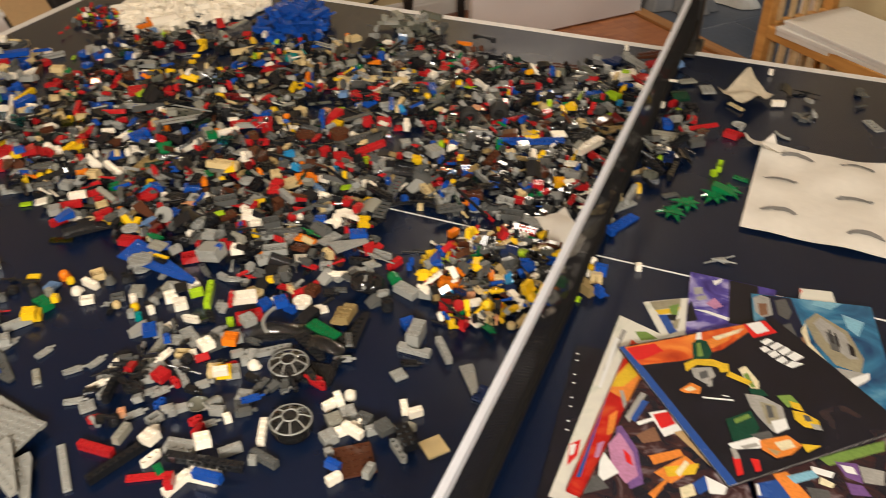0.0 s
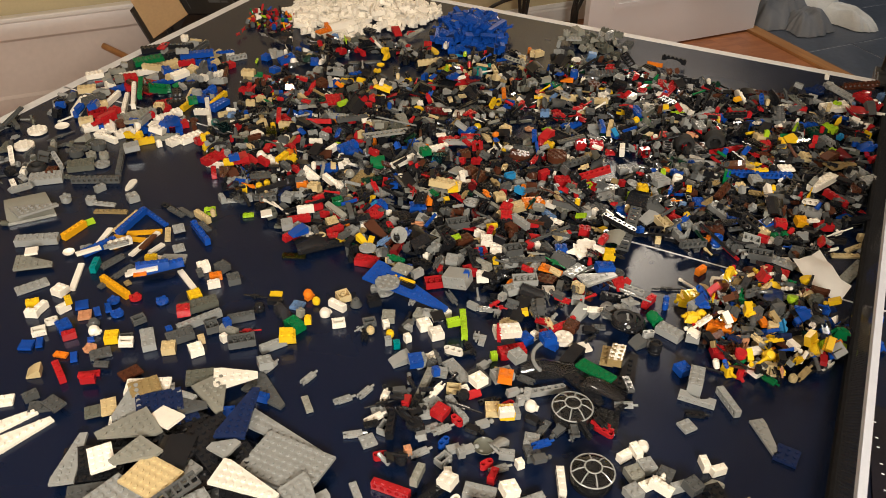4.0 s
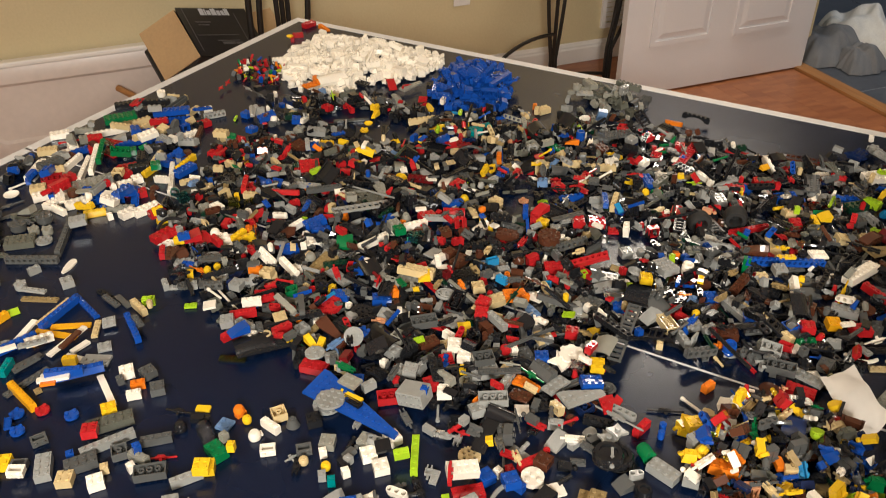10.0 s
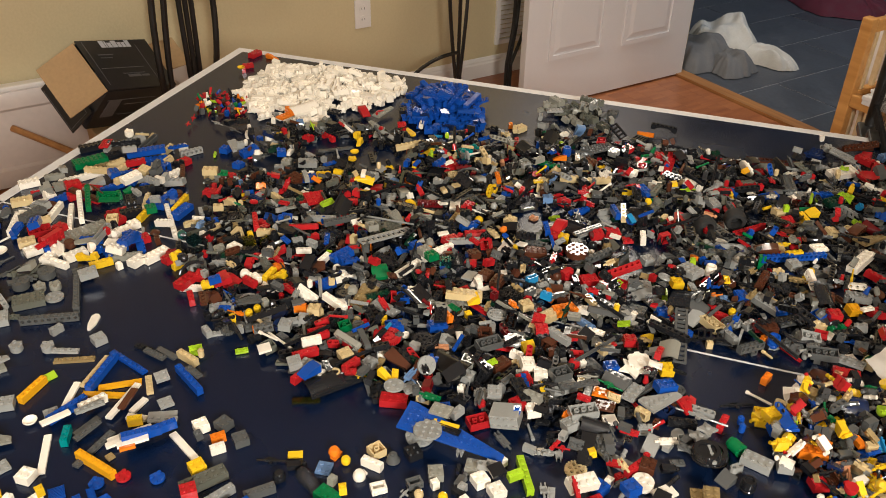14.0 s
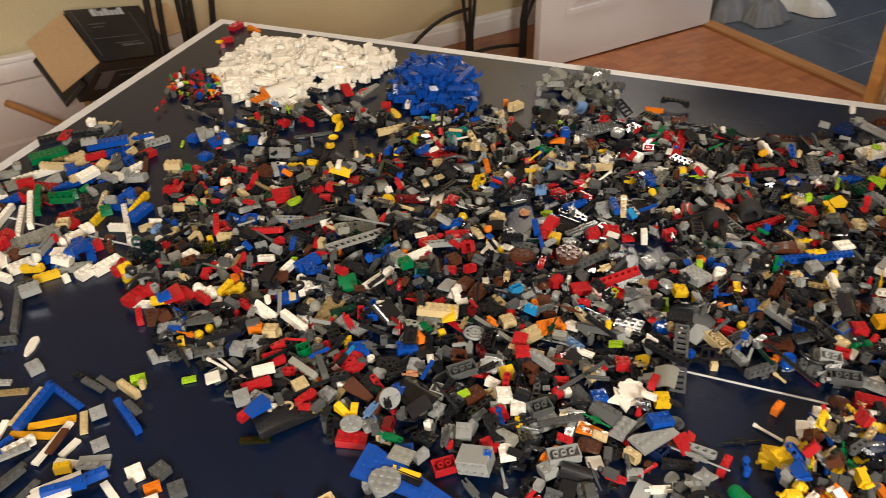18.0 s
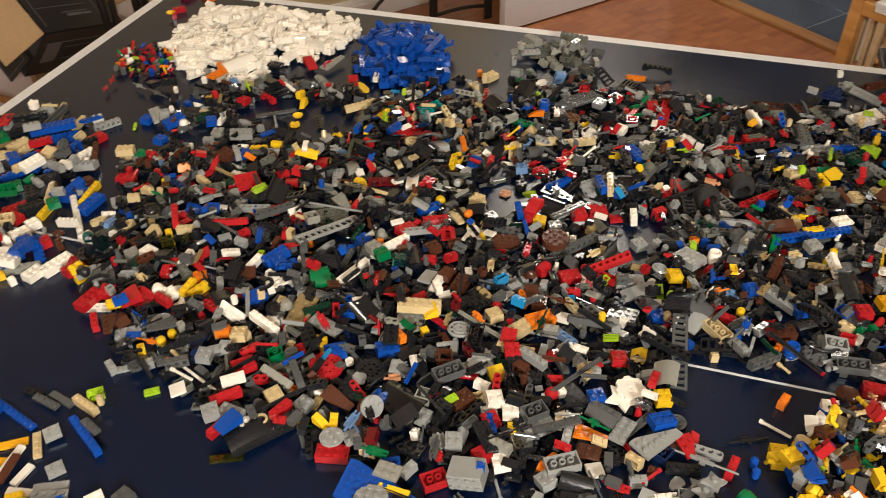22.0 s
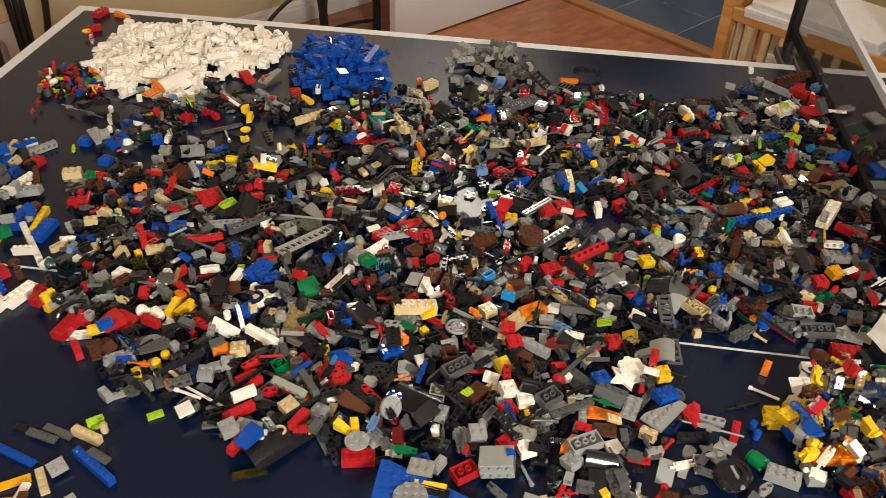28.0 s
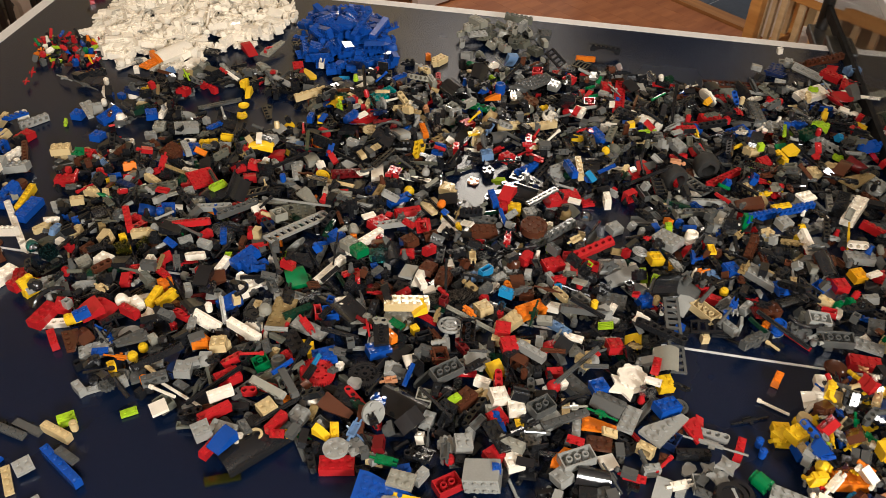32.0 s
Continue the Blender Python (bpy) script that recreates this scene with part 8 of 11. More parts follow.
lay("hm", "black", -0.667, -0.360, 2, 0, 6)
lay("jt 2", "black", -0.659, -0.341, 29, 1, 2)
lay("cy 4 2 0.012", "ice", -0.635, -0.354, -30, -7, -2)
lay("hr", "orange", -0.627, -0.312, 253, -1, 3)
lay("hd", "yellow", -0.611, -0.318, 57, -4, -5)
lay("p 2 2", "sand", -0.629, -0.333, 8, 0, 6)
lay("b 3 2", "green", -0.609, -0.368, -18, 1, 4)
lay("b 1 1", "ogray", -0.609, -0.355, -10, -2, 3)
lay("b 1 1", "yellow", -0.594, -0.361, 27, -6, -3)
lay("b 2 2", "yellow", -0.601, -0.397, 32, 3, 3)
lay("hm", "white", -0.590, -0.331, 152, -7, -3)
lay("b 2 2", "tan", -0.585, -0.296, 54, -5, -3, 1)
lay("b 3 1", "white", -0.583, -0.313, -9, 5, -4)
lay("wi 2 0.011", "white", -0.568, -0.336, 38, 6, 5, 2)
lay("cn 2", "dgray", -0.566, -0.297, 20, -2, -0)
lay("b 2 2", "black", -0.548, -0.284, 47, -8, -1)
lay("wi 2 0.011", "dgray", -0.536, -0.318, 42, 7, -5, 2)
lay("b 2 2", "ogray", -0.516, -0.303, 24, 2, -5)
lay("b 1 1", "white", -0.512, -0.317, 45, 1, 6)
lay("hd", "tan", -0.523, -0.335, 73, -8, -6)
lay("hd", "yellow", -0.499, -0.330, 194, -8, -6)
lay("b 1 1", "lgray", -0.495, -0.342, 37, -0, 6)
lay("b 1 1", "teal", -0.483, -0.343, 37, -1, -1)
lay("b 1 1", "white", -0.477, -0.327, 53, 2, -6)
lay("b 1 1", "lgray", -0.484, -0.312, 77, 1, -5)
lay("b 2 2", "white", -0.470, -0.296, 47, 2, 6)
lay("b 2 2", "white", -0.450, -0.304, 45, -7, 1)
lay("t 2 2", "black", -0.454, -0.292, 42, 2, -5, 0, 0.010)
lay("b 6 1", "lime", -0.428, -0.274, -62, -4, 7)
lay("b 2 1", "lime", -0.436, -0.286, 40, 8, -5)
lay("b 2 2", "white", -0.460, -0.266, 63, 3, 6)
lay("b 2 2", "ogray", -0.482, -0.282, 6, -4, 2)
lay("st 4 0.009", "white", -0.439, -0.339, 15, -2, 2)
lay("cv 2 3", "lgray", -0.468, -0.362, -37, 1, 4)
lay("b 2 2", "lgray", -0.445, -0.355, 55, -7, -2)
lay("b 2 2", "blue", -0.446, -0.366, 39, 6, 1)
lay("p 2 2", "lgray", -0.417, -0.358, 14, -1, -1)
lay("bm 7", "ogray", -0.423, -0.391, 99, 8, 1)
lay("b 1 1", "blue", -0.417, -0.372, 45, -8, 4)
lay("p 5 2", "lgray", -0.402, -0.348, -31, -3, -1)
lay("wi 2 0.011", "tan", -0.394, -0.372, 20, -5, -1, 2)
lay("b 1 1", "white", -0.380, -0.374, 45, -3, -6)
lay("ch 2", "red", -0.369, -0.373, 49, 2, -6)
lay("wi 2 0.011", "tan", -0.356, -0.326, 9, 5, -7, 2)
lay("b 2 2", "lgray", -0.344, -0.312, 61, 4, 4)
lay("b 3 2", "lgray", -0.350, -0.340, 48, -0, 3)
lay("b 2 2", "orange", -0.342, -0.351, 16, -4, 3)
lay("la 7", "lgray", -0.303, -0.336, 40, -1, -4)
lay("b 2 2", "tan", -0.341, -0.387, 28, 7, -1)
lay("la 2", "red", -0.329, -0.373, 52, -2, 5)
lay("b 2 2", "lgray", -0.321, -0.381, 37, -2, 2)
lay("b 1 1", "lgray", -0.319, -0.361, 41, -5, 5)
lay("hm", "white", -0.306, -0.362, 93, -7, 7)
lay("b 2 2", "yellow", -0.323, -0.394, 34, -5, 6)
lay("b 2 1", "white", -0.320, -0.402, 34, 8, 1)
lay("cp 2", "lgray", -0.493, -0.444, 53, -8, -6)
lay("cp 2", "lgray", -0.478, -0.423, 79, -5, -2)
lay("cp 2", "white", -0.457, -0.415, 100, 2, 7)
lay("p 2 2", "lgray", -0.450, -0.443, 45, -2, -5)
lay("cp 2", "lgray", -0.457, -0.482, 37, 1, -5)
lay("wi 2 0.011", "lgray", -0.438, -0.462, 90, -7, 1, 2)
lay("cp 2", "white", -0.447, -0.456, 56, 3, -6)
lay("p 2 2", "lgray", -0.440, -0.484, 51, -1, 3)
lay("la 2", "red", -0.418, -0.497, 39, 4, -2)
lay("bm 5", "lgray", -0.375, -0.405, -37, 6, -5)
lay("b 2 2", "red", -0.387, -0.422, -8, 3, 4)
lay("la 2", "red", -0.366, -0.424, -21, 6, -0)
lay("b 2 2", "lgray", -0.407, -0.424, 36, -6, -6)
lay("b 2 2", "lgray", -0.403, -0.408, 67, 0, -5)
lay("cp 2", "lgray", -0.389, -0.437, 53, 2, -6)
lay("cp 2", "lgray", -0.376, -0.437, 53, 4, -4)
lay("la 2", "blue", -0.368, -0.452, 78, -8, -5)
lay("b 1 1", "nougat", -0.396, -0.479, 41, -1, 1)
lay("cp 2", "lgray", -0.384, -0.472, 55, -2, -5)
lay("wi 2 0.011", "lgray", -0.364, -0.471, 73, -0, 6, 2)
lay("jt 2", "lgray", -0.355, -0.454, 45, 1, 6)
lay("jt 2", "lgray", -0.342, -0.448, 50, -8, 7)
lay("b 1 1", "lgray", -0.344, -0.461, 41, 6, 1)
lay("ds 3", "odgray", -0.328, -0.438, 188, 1, 6)
lay("cv 2 2", "lgray", -0.317, -0.427, -115, -7, 2)
lay("b 2 1", "lgray", -0.303, -0.438, 19, 1, -3)
lay("b 1 1", "white", -0.287, -0.443, 49, 4, 3)
lay("cp 2", "lgray", -0.303, -0.455, 48, -6, 3)
lay("la 2", "red", -0.317, -0.458, 58, -1, -0)
lay("p 3 1", "dgray", -0.283, -0.385, 83, 2, -6)
lay("b 2 2", "lgray", -0.287, -0.410, 13, 2, -2)
lay("b 2 2", "dgray", -0.280, -0.425, 36, 6, -4)
lay("cp 2", "blue", -0.274, -0.413, 49, 5, 3)
lay("jt 2", "dgray", -0.269, -0.434, 45, 2, 5)
lay("bm 4", "black", -0.424, -0.462, 111, -7, 1)
lay("hm", "black", -0.399, -0.448, 221, 3, -1)
lay("wp 5", "black", -0.450, -0.435, 43, -7, -4)
lay("jt 2", "black", -0.409, -0.434, 58, 2, -4)
lay("p 2 1", "black", -0.444, -0.470, 45, -7, -2)
lay("ge 12 0.009 0.005 0", "black", -0.403, -0.452, 169, 1, -7)
lay("hm", "black", -0.375, -0.389, 279, -3, 4)
lay("wp 5", "black", -0.367, -0.405, 8, -8, 6)
lay("jt 2", "black", -0.348, -0.421, 0, 1, 7)
lay("cp 2", "black", -0.350, -0.374, 43, 8, 5)
lay("hm", "black", -0.398, -0.490, 38, -2, -4)
lay("pn 3", "black", -0.401, -0.494, 16, 4, -4)
lay("cp 2", "lgray", -0.595, -0.438, 84, -4, -5)
lay("b 2 2", "lgray", -0.598, -0.444, 48, -6, 6)
lay("cp 2", "lgray", -0.546, -0.433, 81, 8, -2)
lay("p 3 1", "ogray", -0.525, -0.469, -42, 4, -0)
lay("jt 2", "lgray", -0.378, -0.327, 67, 0, -2)
lay("b 3 2", "dgray", -0.373, -0.349, -33, 2, -4)
lay("b 2 2", "white", -0.369, -0.362, 61, -4, 0)
lay("rb 3 0.008", "white", -0.311, -0.243, 71, -1, 6)
lay("t 3 2", "white", -0.288, -0.246, 45, -8, -6)
lay("p 6 2", "green", -0.258, -0.284, -21, 5, -6)
lay("b 4 2", "dtan", -0.243, -0.253, 95, -4, 5)
lay("b 4 2", "lgray", -0.200, -0.173, -17, 2, -4)
lay("rb 2 0.016", "green", -0.229, -0.154, 47, -7, -3, 2)
lay("st 4 0.012", "lgray", -0.255, -0.159, 108, 5, 7)
lay("b 4 2", "red", -0.357, -0.292, 42, 5, 6)
lay("b 4 2", "white", -0.369, -0.283, 39, 7, 5, 0, 0.009)
lay("ge 20 0.012 0.004 6", "tan", -0.380, -0.246, 331, 7, -6)
lay("bm 5", "lgray", -0.114, -0.258, -49, -3, -4)
lay("ar 5", "lgray", -0.146, -0.265, 2, 2, -0, 2)
lay("b 2 2", "blue", -0.171, -0.230, 50, -2, 5)
lay("b 2 2", "blue", -0.352, -0.265, 61, -2, -4)
lay("ho 8 0.9", "lgray", -0.330, -0.295, 99, -1, 2)
lay("b 1 1", "lime", -0.373, -0.309, 37, 1, -1)
lay("b 2 2", "blue", -0.321, -0.273, 45, -5, -1)
lay("p 3 1", "dgray", -0.218, -0.295, -59, -3, -5)
lay("bl 2", "black", -0.208, -0.212, -27, 1, -4)
lay("cv 2 2", "dgray", -0.230, -0.208, -35, 3, 2)
lay("la 2", "lgray", -0.221, -0.197, 40, -6, 2)
lay("b 2 2", "yellow", -0.189, -0.111, 38, -3, -1)
lay("rb 1", "blue", -0.217, -0.126, 218, 4, 5)
lay("wp 5", "black", -0.224, -0.086, 25, 4, -4)
lay("b 2 1", "orange", -0.193, -0.030, 67, 1, -2)
lay("b 8 1", "black", -1.271, 0.209, 53, 1, -4)
lay("b 6 2", "blue", -1.206, 0.197, 38, 6, 1)
lay("b 5 1", "tan", -1.240, 0.147, 85, 3, -1)
lay("b 4 1", "red", -1.203, 0.158, 40, 3, 2)
lay("b 4 2", "tan", -1.315, 0.005, 45, -2, 6)
lay("b 3 1", "white", -1.284, 0.011, 65, -1, -6)
lay("b 4 1", "blue", -1.266, 0.030, 74, 1, 5)
lay("b 4 2", "red", -1.250, 0.054, 63, -5, -4)
lay("b 7 2", "white", -1.274, -0.052, 119, -1, -6)
lay("b 5 2", "dgray", -1.257, -0.035, 85, -0, 4)
lay("b 8 1", "white", -1.243, -0.010, 108, 3, 0)
lay("b 10 1", "white", -1.209, -0.011, 127, 6, -5)
lay("b 11 1", "white", -1.205, 0.009, 131, 1, -2)
lay("b 8 1", "green", -1.195, 0.018, 129, 2, -5)
lay("b 4 2", "red", -1.146, 0.013, -14, 4, -6)
lay("b 4 2", "black", -1.135, 0.036, 48, -5, 4)
lay("b 4 2", "blue", -1.114, 0.071, 7, 7, -1)
lay("b 6 1", "tan", -1.134, 0.075, 118, -1, -4)
lay("b 3 2", "green", -1.192, 0.070, 46, -4, 2)
lay("p 10 4", "ogray", -1.166, -0.041, 59, -5, -5, 0, 0.004)
lay("b 4 1", "yellow", -1.112, 0.037, 97, -1, -5)
lay("b 6 1", "yellow", -1.080, 0.086, 99, 2, 4)
lay("b 5 2", "blue", -1.064, 0.066, 87, 4, -0)
lay("b 2 2", "green", -1.102, 0.043, 47, -2, -1)
lay("b 3 2", "white", -1.112, -0.015, 59, -8, 3)
lay("b 2 2", "white", -1.109, 0.007, 62, -3, -3)
lay("b 3 1", "red", -1.089, -0.031, 59, -7, -1)
lay("b 2 2", "red", -1.071, -0.021, 54, 1, -2)
lay("b 11 1", "white", -1.066, 0.039, -48, 6, 2)
lay("b 3 2", "white", -1.199, -0.104, 60, -4, 0)
lay("b 5 2", "white", -1.167, -0.103, 100, 7, 0)
lay("b 4 1", "white", -1.143, -0.118, -5, 2, -6)
lay("b 4 2", "white", -1.135, -0.092, 61, -0, -1)
lay("b 2 2", "blue", -1.118, -0.070, 63, -2, -1)
lay("b 4 1", "yellow", -1.087, -0.098, 50, 1, 1)
lay("b 1 1", "white", -1.060, -0.094, 63, -0, -5)
lay("b 3 2", "white", -1.044, -0.075, 77, -1, 7)
lay("b 5 2", "white", -1.028, -0.053, 71, -1, -7)
lay("b 3 2", "red", -0.995, -0.062, 68, -8, 0)
lay("b 2 1", "yellow", -0.974, -0.076, 60, -7, -6)
lay("b 2 2", "red", -1.194, -0.050, 79, -6, -1)
lay("b 3 1", "red", -1.199, -0.075, 38, 8, -0)
lay("ds 3", "white", -1.245, -0.121, 165, -1, 0)
lay("br 5", "white", -1.262, -0.091, 80, -1, 3)
lay("rb 4 0.006", "white", -1.270, -0.151, 323, 3, -1)
lay("rb 4 0.006", "white", -1.248, -0.198, 234, 7, -5)
lay("rb 2", "ogray", -1.126, -0.175, 85, 2, 3)
lay("rb 2", "ogray", -1.108, -0.166, 231, 1, 5)
lay("rb 3 0.004", "lgray", -1.096, -0.183, 172, 5, 6)
lay("rb 3 0.012", "dgray", -1.154, -0.179, 157, 6, 3)
lay("rb 3 0.012", "dgray", -1.139, -0.146, 320, -7, 6)
lay("bm 10", "dgray", -1.072, -0.168, 128, 4, 6)
lay("b 3 2", "dgray", -1.097, -0.126, 51, 8, -3)
lay("b 3 2", "lgray", -1.076, -0.136, 47, 3, -5)
lay("b 5 3", "odgray", -1.119, -0.204, 42, 2, 6)
lay("ty 0.014 0.012", "black", -1.171, -0.243, 69, -2, -6)
lay("wp 6", "dgray", -1.225, -0.144, 74, -5, -4)
lay("wp 7", "dgray", -1.199, -0.165, 78, -6, 7)
lay("b 3 2", "tan", -1.223, -0.089, 47, 6, -1)
lay("b 4 1", "black", -1.148, 0.091, 44, 3, 1)
lay("wg 9 4", "navy", -0.572, -0.526, 114, -1, 1, 0, 0.010)
lay("wg 15 3", "lgray", -0.514, -0.520, -2, 7, -0, 0, 0.008)
lay("b 2 1", "blue", -0.573, -0.485, 9, 0, 1)
lay("wg 7 4", "dgray", -0.573, -0.470, -5, -5, 0)
lay("b 4 1", "white", -0.284, -0.534, 77, 2, 4)
lay("b 4 2", "white", -0.265, -0.516, 8, -6, -3)
lay("b 2 1", "red", -0.281, -0.544, 118, -7, 4, 0, 0.006)
lay("b 4 1", "blue", -0.254, -0.522, 2, 3, -6)
lay("bm 9", "black", -0.355, -0.532, 70, 8, 7)
lay("bm 10", "black", -0.268, -0.508, 13, 2, 2)
lay("la 3", "white", -0.328, -0.518, 74, -5, -7)
lay("b 2 2", "white", -0.339, -0.502, -7, 0, -6)
lay("b 4 2", "lgray", -0.308, -0.495, 11, -5, -4)
lay("b 2 2", "white", -0.279, -0.494, -43, -8, -1)
lay("b 3 1", "lgray", -0.259, -0.479, 49, -1, 5)
lay("b 3 1", "ogray", -0.369, -0.509, 97, 0, 2)
lay("hm", "white", -0.182, -0.363, 180, 3, -1)
lay("b 2 1", "white", -0.195, -0.385, 59, -4, 7)
lay("b 2 1", "white", -0.185, -0.380, -45, 8, 5)
lay("b 2 2", "lgray", -0.171, -0.388, 45, 3, -3)
lay("b 2 2", "ogray", -0.180, -0.403, 48, -4, -3)
lay("b 2 2", "dgray", -0.151, -0.391, -4, -7, 4)
lay("b 4 1", "white", -0.160, -0.406, 51, -2, 5)
lay("b 3 1", "white", -0.151, -0.416, -11, -2, 6)
lay("b 2 1", "lgray", -0.136, -0.399, 45, 6, -7)
lay("b 2 2", "dgray", -0.124, -0.399, -30, -5, 6)
lay("b 2 2", "lgray", -0.174, -0.426, -34, -0, 7)
lay("b 1 1", "lgray", -0.164, -0.444, 52, -2, -6)
lay("p 5 5", "brown", -0.137, -0.441, 37, 2, 4)
lay("b 2 1", "white", -0.119, -0.358, -57, -4, -6)
lay("b 2 1", "white", -0.105, -0.360, 45, -3, 6)
lay("cv 2 2", "ogray", -0.106, -0.382, -122, 4, -5)
lay("t 3 3", "tan", -0.069, -0.394, 51, -4, -6)
lay("p 2 2", "lgray", -0.147, -0.312, 52, -7, 4)
lay("la 4", "lgray", -0.100, -0.414, -39, -5, 1)
lay("b 4 2", "black", -0.097, -0.402, -46, -1, -4)
lay("wg 6 2", "lgray", -0.067, -0.288, -51, 4, -5)
lay("b 2 1", "lgray", -0.114, -0.453, -90, 2, -5)
lay("b 2 1", "white", -0.144, -0.471, 60, -1, -4)
lay("b 2 1", "blue", -0.151, -0.460, -4, -4, 7)
lay("p 4 1", "red", -0.637, 0.488, 102, -0, 2)
lay("p 5 2", "teal", -0.708, 0.417, 49, 3, -5)
lay("p 3 1", "blue", -0.695, 0.482, 48, -8, -2)
lay("b 3 1", "navy", -0.675, 0.487, 66, -4, 4)
lay("p 3 2", "black", -0.719, 0.478, 13, 3, 1)
lay("p 2 1", "white", -0.750, 0.458, 40, 1, 2)
lay("b 2 1", "tan", -0.666, 0.517, 27, -6, -1)
lay("b 3 2", "tan", -0.647, 0.553, 60, -5, 6)
lay("b 1 1", "orange", -0.667, 0.560, 21, 5, -6)
lay("p 2 1", "blue", -0.721, 0.538, 27, 3, -2)
lay("b 3 2", "blue", -0.741, 0.522, 47, -2, 5)
lay("b 2 1", "black", -0.692, 0.536, 11, -8, -6)
lay("ty 0.006 0.004", "black", -0.608, 0.538, 329, 0, -6)
lay("b 2 1", "black", -0.597, 0.506, 50, 8, 6)
lay("b 1 1", "black", -0.581, 0.567, 41, -1, -5)
lay("b 3 1", "ogray", -0.640, 0.450, -59, -3, 2)
lay("ch 2", "blue", -0.628, 0.398, 104, -5, 3)
lay("wp 3", "dgray", -0.671, 0.465, 52, -7, -5)
lay("b 2 2", "ogray", -0.598, 0.394, 65, 5, -1, 1)
lay("b 3 1", "ogray", -0.577, 0.404, 56, -1, 1)
lay("b 7 3", "green", -1.306, 0.157, 55, -5, 3)
lay("b 6 2", "black", -1.338, 0.206, 51, 2, -0)
lay("b 7 1", "black", -1.281, 0.219, 41, -5, 4)
lay("b 6 1", "tan", -1.258, 0.261, 110, 5, 0)
lay("b 8 2", "blue", -1.224, 0.205, 34, 0, -4)
lay("wg 5 2", "ogray", -1.223, 0.244, 43, -8, -2)
lay("b 2 2", "white", -1.188, 0.258, 45, 1, -6)
lay("bm 5", "lgray", -1.165, 0.249, 55, 5, -4)
lay("b 4 1", "red", -1.218, 0.167, 33, -4, -6)
lay("b 3 2", "red", -1.156, 0.211, 73, 8, 3)
lay("p 6 1", "dtan", -1.277, 0.167, 55, 6, 2)
lay("b 4 1", "tan", -1.252, 0.158, 71, -7, -2)
lay("b 9 1", "white", -1.281, 0.103, 55, -0, -5)
lay("b 9 1", "blue", -1.207, 0.106, 67, 7, -2)
lay("b 4 1", "blue", -1.222, 0.138, 44, -6, 4)
lay("b 3 1", "lgray", -1.240, 0.181, 51, -6, 6)
lay("bm 7", "white", -1.151, 0.155, 74, -1, 1)
lay("b 1 1", "white", -1.132, 0.153, 37, -3, -0)
lay("b 8 1", "brown", -1.130, 0.169, 122, -5, -6)
lay("b 3 1", "lgray", -1.184, 0.133, 28, 6, -4)
lay("b 3 1", "blue", -1.163, 0.118, 62, 4, -4)
lay("b 3 2", "red", -1.265, 0.064, 55, 8, 6)
lay("b 3 2", "ogray", -1.293, 0.068, 55, 4, 4)
lay("b 4 1", "ogray", -1.323, 0.090, 40, 1, 3)
lay("b 4 2", "white", -1.347, 0.057, 50, -6, -0)
lay("cv 2 3", "lgray", -1.248, 0.100, -40, 5, -4)
lay("b 2 1", "tan", -1.204, 0.101, 77, 7, 5)


# ---- heaps of one kind and the filling between placed pieces ----
FLATTER = {"b 2 1": 6, "b 2 2": 6, "b 3 2": 3, "b 4 2": 4, "b 4 1": 5, "b 6 1": 1.5, "b 1 1": 5, "s 2 2": 5, "s 1 2": 5, "p 4 2": 4, "p 6 2": 1, "p 4 1": 4, "t 4 1": 3, "cv 2 3": 4, "cv 1 3": 5, "wg 4 2": 2, "t 2 2": 2, "t 2 1": 3, "ch 2": 4, "ar 4": 1, "rb 2": 1}


def rim(poly, x, y):
    """Distance to the outline of a heap."""
    best = 1.0
    for (ax, ay), (bx, by) in zip(poly, poly[1:] + poly[:1]):
        dx, dy = bx - ax, by - ay
        q = max(0.0, min(1.0, ((x - ax) * dx + (y - ay) * dy) / (dx * dx + dy * dy)))
        best = min(best, math.hypot(x - ax - q * dx, y - ay - q * dy))
    return best


def mound(poly, layers, sizes, colours, where, peak, reach, tilt):
    """A heap that rises evenly from its outline; layers: how many pieces lie at each level."""
    xs, ys = [p[0] for p in poly], [p[1] for p in poly]
    for level, count in enumerate(layers):
        made = 0
        while made < count:
            x, y = rng.uniform(min(xs), max(xs)), rng.uniform(min(ys), max(ys))
            if not inside(poly, x, y):
                continue
            high = peak * min(1.0, rim(poly, x, y) / reach) ** 0.8
            share = (level + rng.uniform(0.0, 0.6)) / len(layers)
            up = rng.random()
            lean = tilt * (0.4 + 0.6 * share)
            put(pick(sizes), pick(colours), x, y, rng.uniform(0, 360), rng.uniform(-lean, lean), rng.uniform(-lean, lean), 1 if up < 0.2 else 2 if up < 0.4 else 0, True, where, 0.0003 + high * share, level == 0)
            made += 1


mound(WHITE_HEAP, (150, 190, 190), FLATTER, dict(white=1), "in the white heap", 0.021, 0.05, 20)
mound(BLUE_HEAP, (50, 60, 45, 20), BRICKY, dict(blue=6, navy=0.5), "in the blue heap", 0.044, 0.085, 24)
mound(BLUE_HEAP, (0, 4, 8, 8), {"b 6 2": 2, "b 4 2": 2, "s 4 2": 2, "p 6 4": 1, "b 8 1": 1, "b 8 2": 1}, dict(blue=1), "in the blue heap", 0.046, 0.085, 22)
put("hp 8 3", "white", -1.045, 0.450, 68, 3, 4, 0, True, "in the white heap", 0.016)
put("cv 1 3", "orange", -1.060, 0.422, 60, 4, 4, 0, True, "on a white toy panel", 0.024)
put("p 4 2", "orange", -1.063, 0.407, 75, 3, 3, 0, True, "on a white toy panel", 0.022)
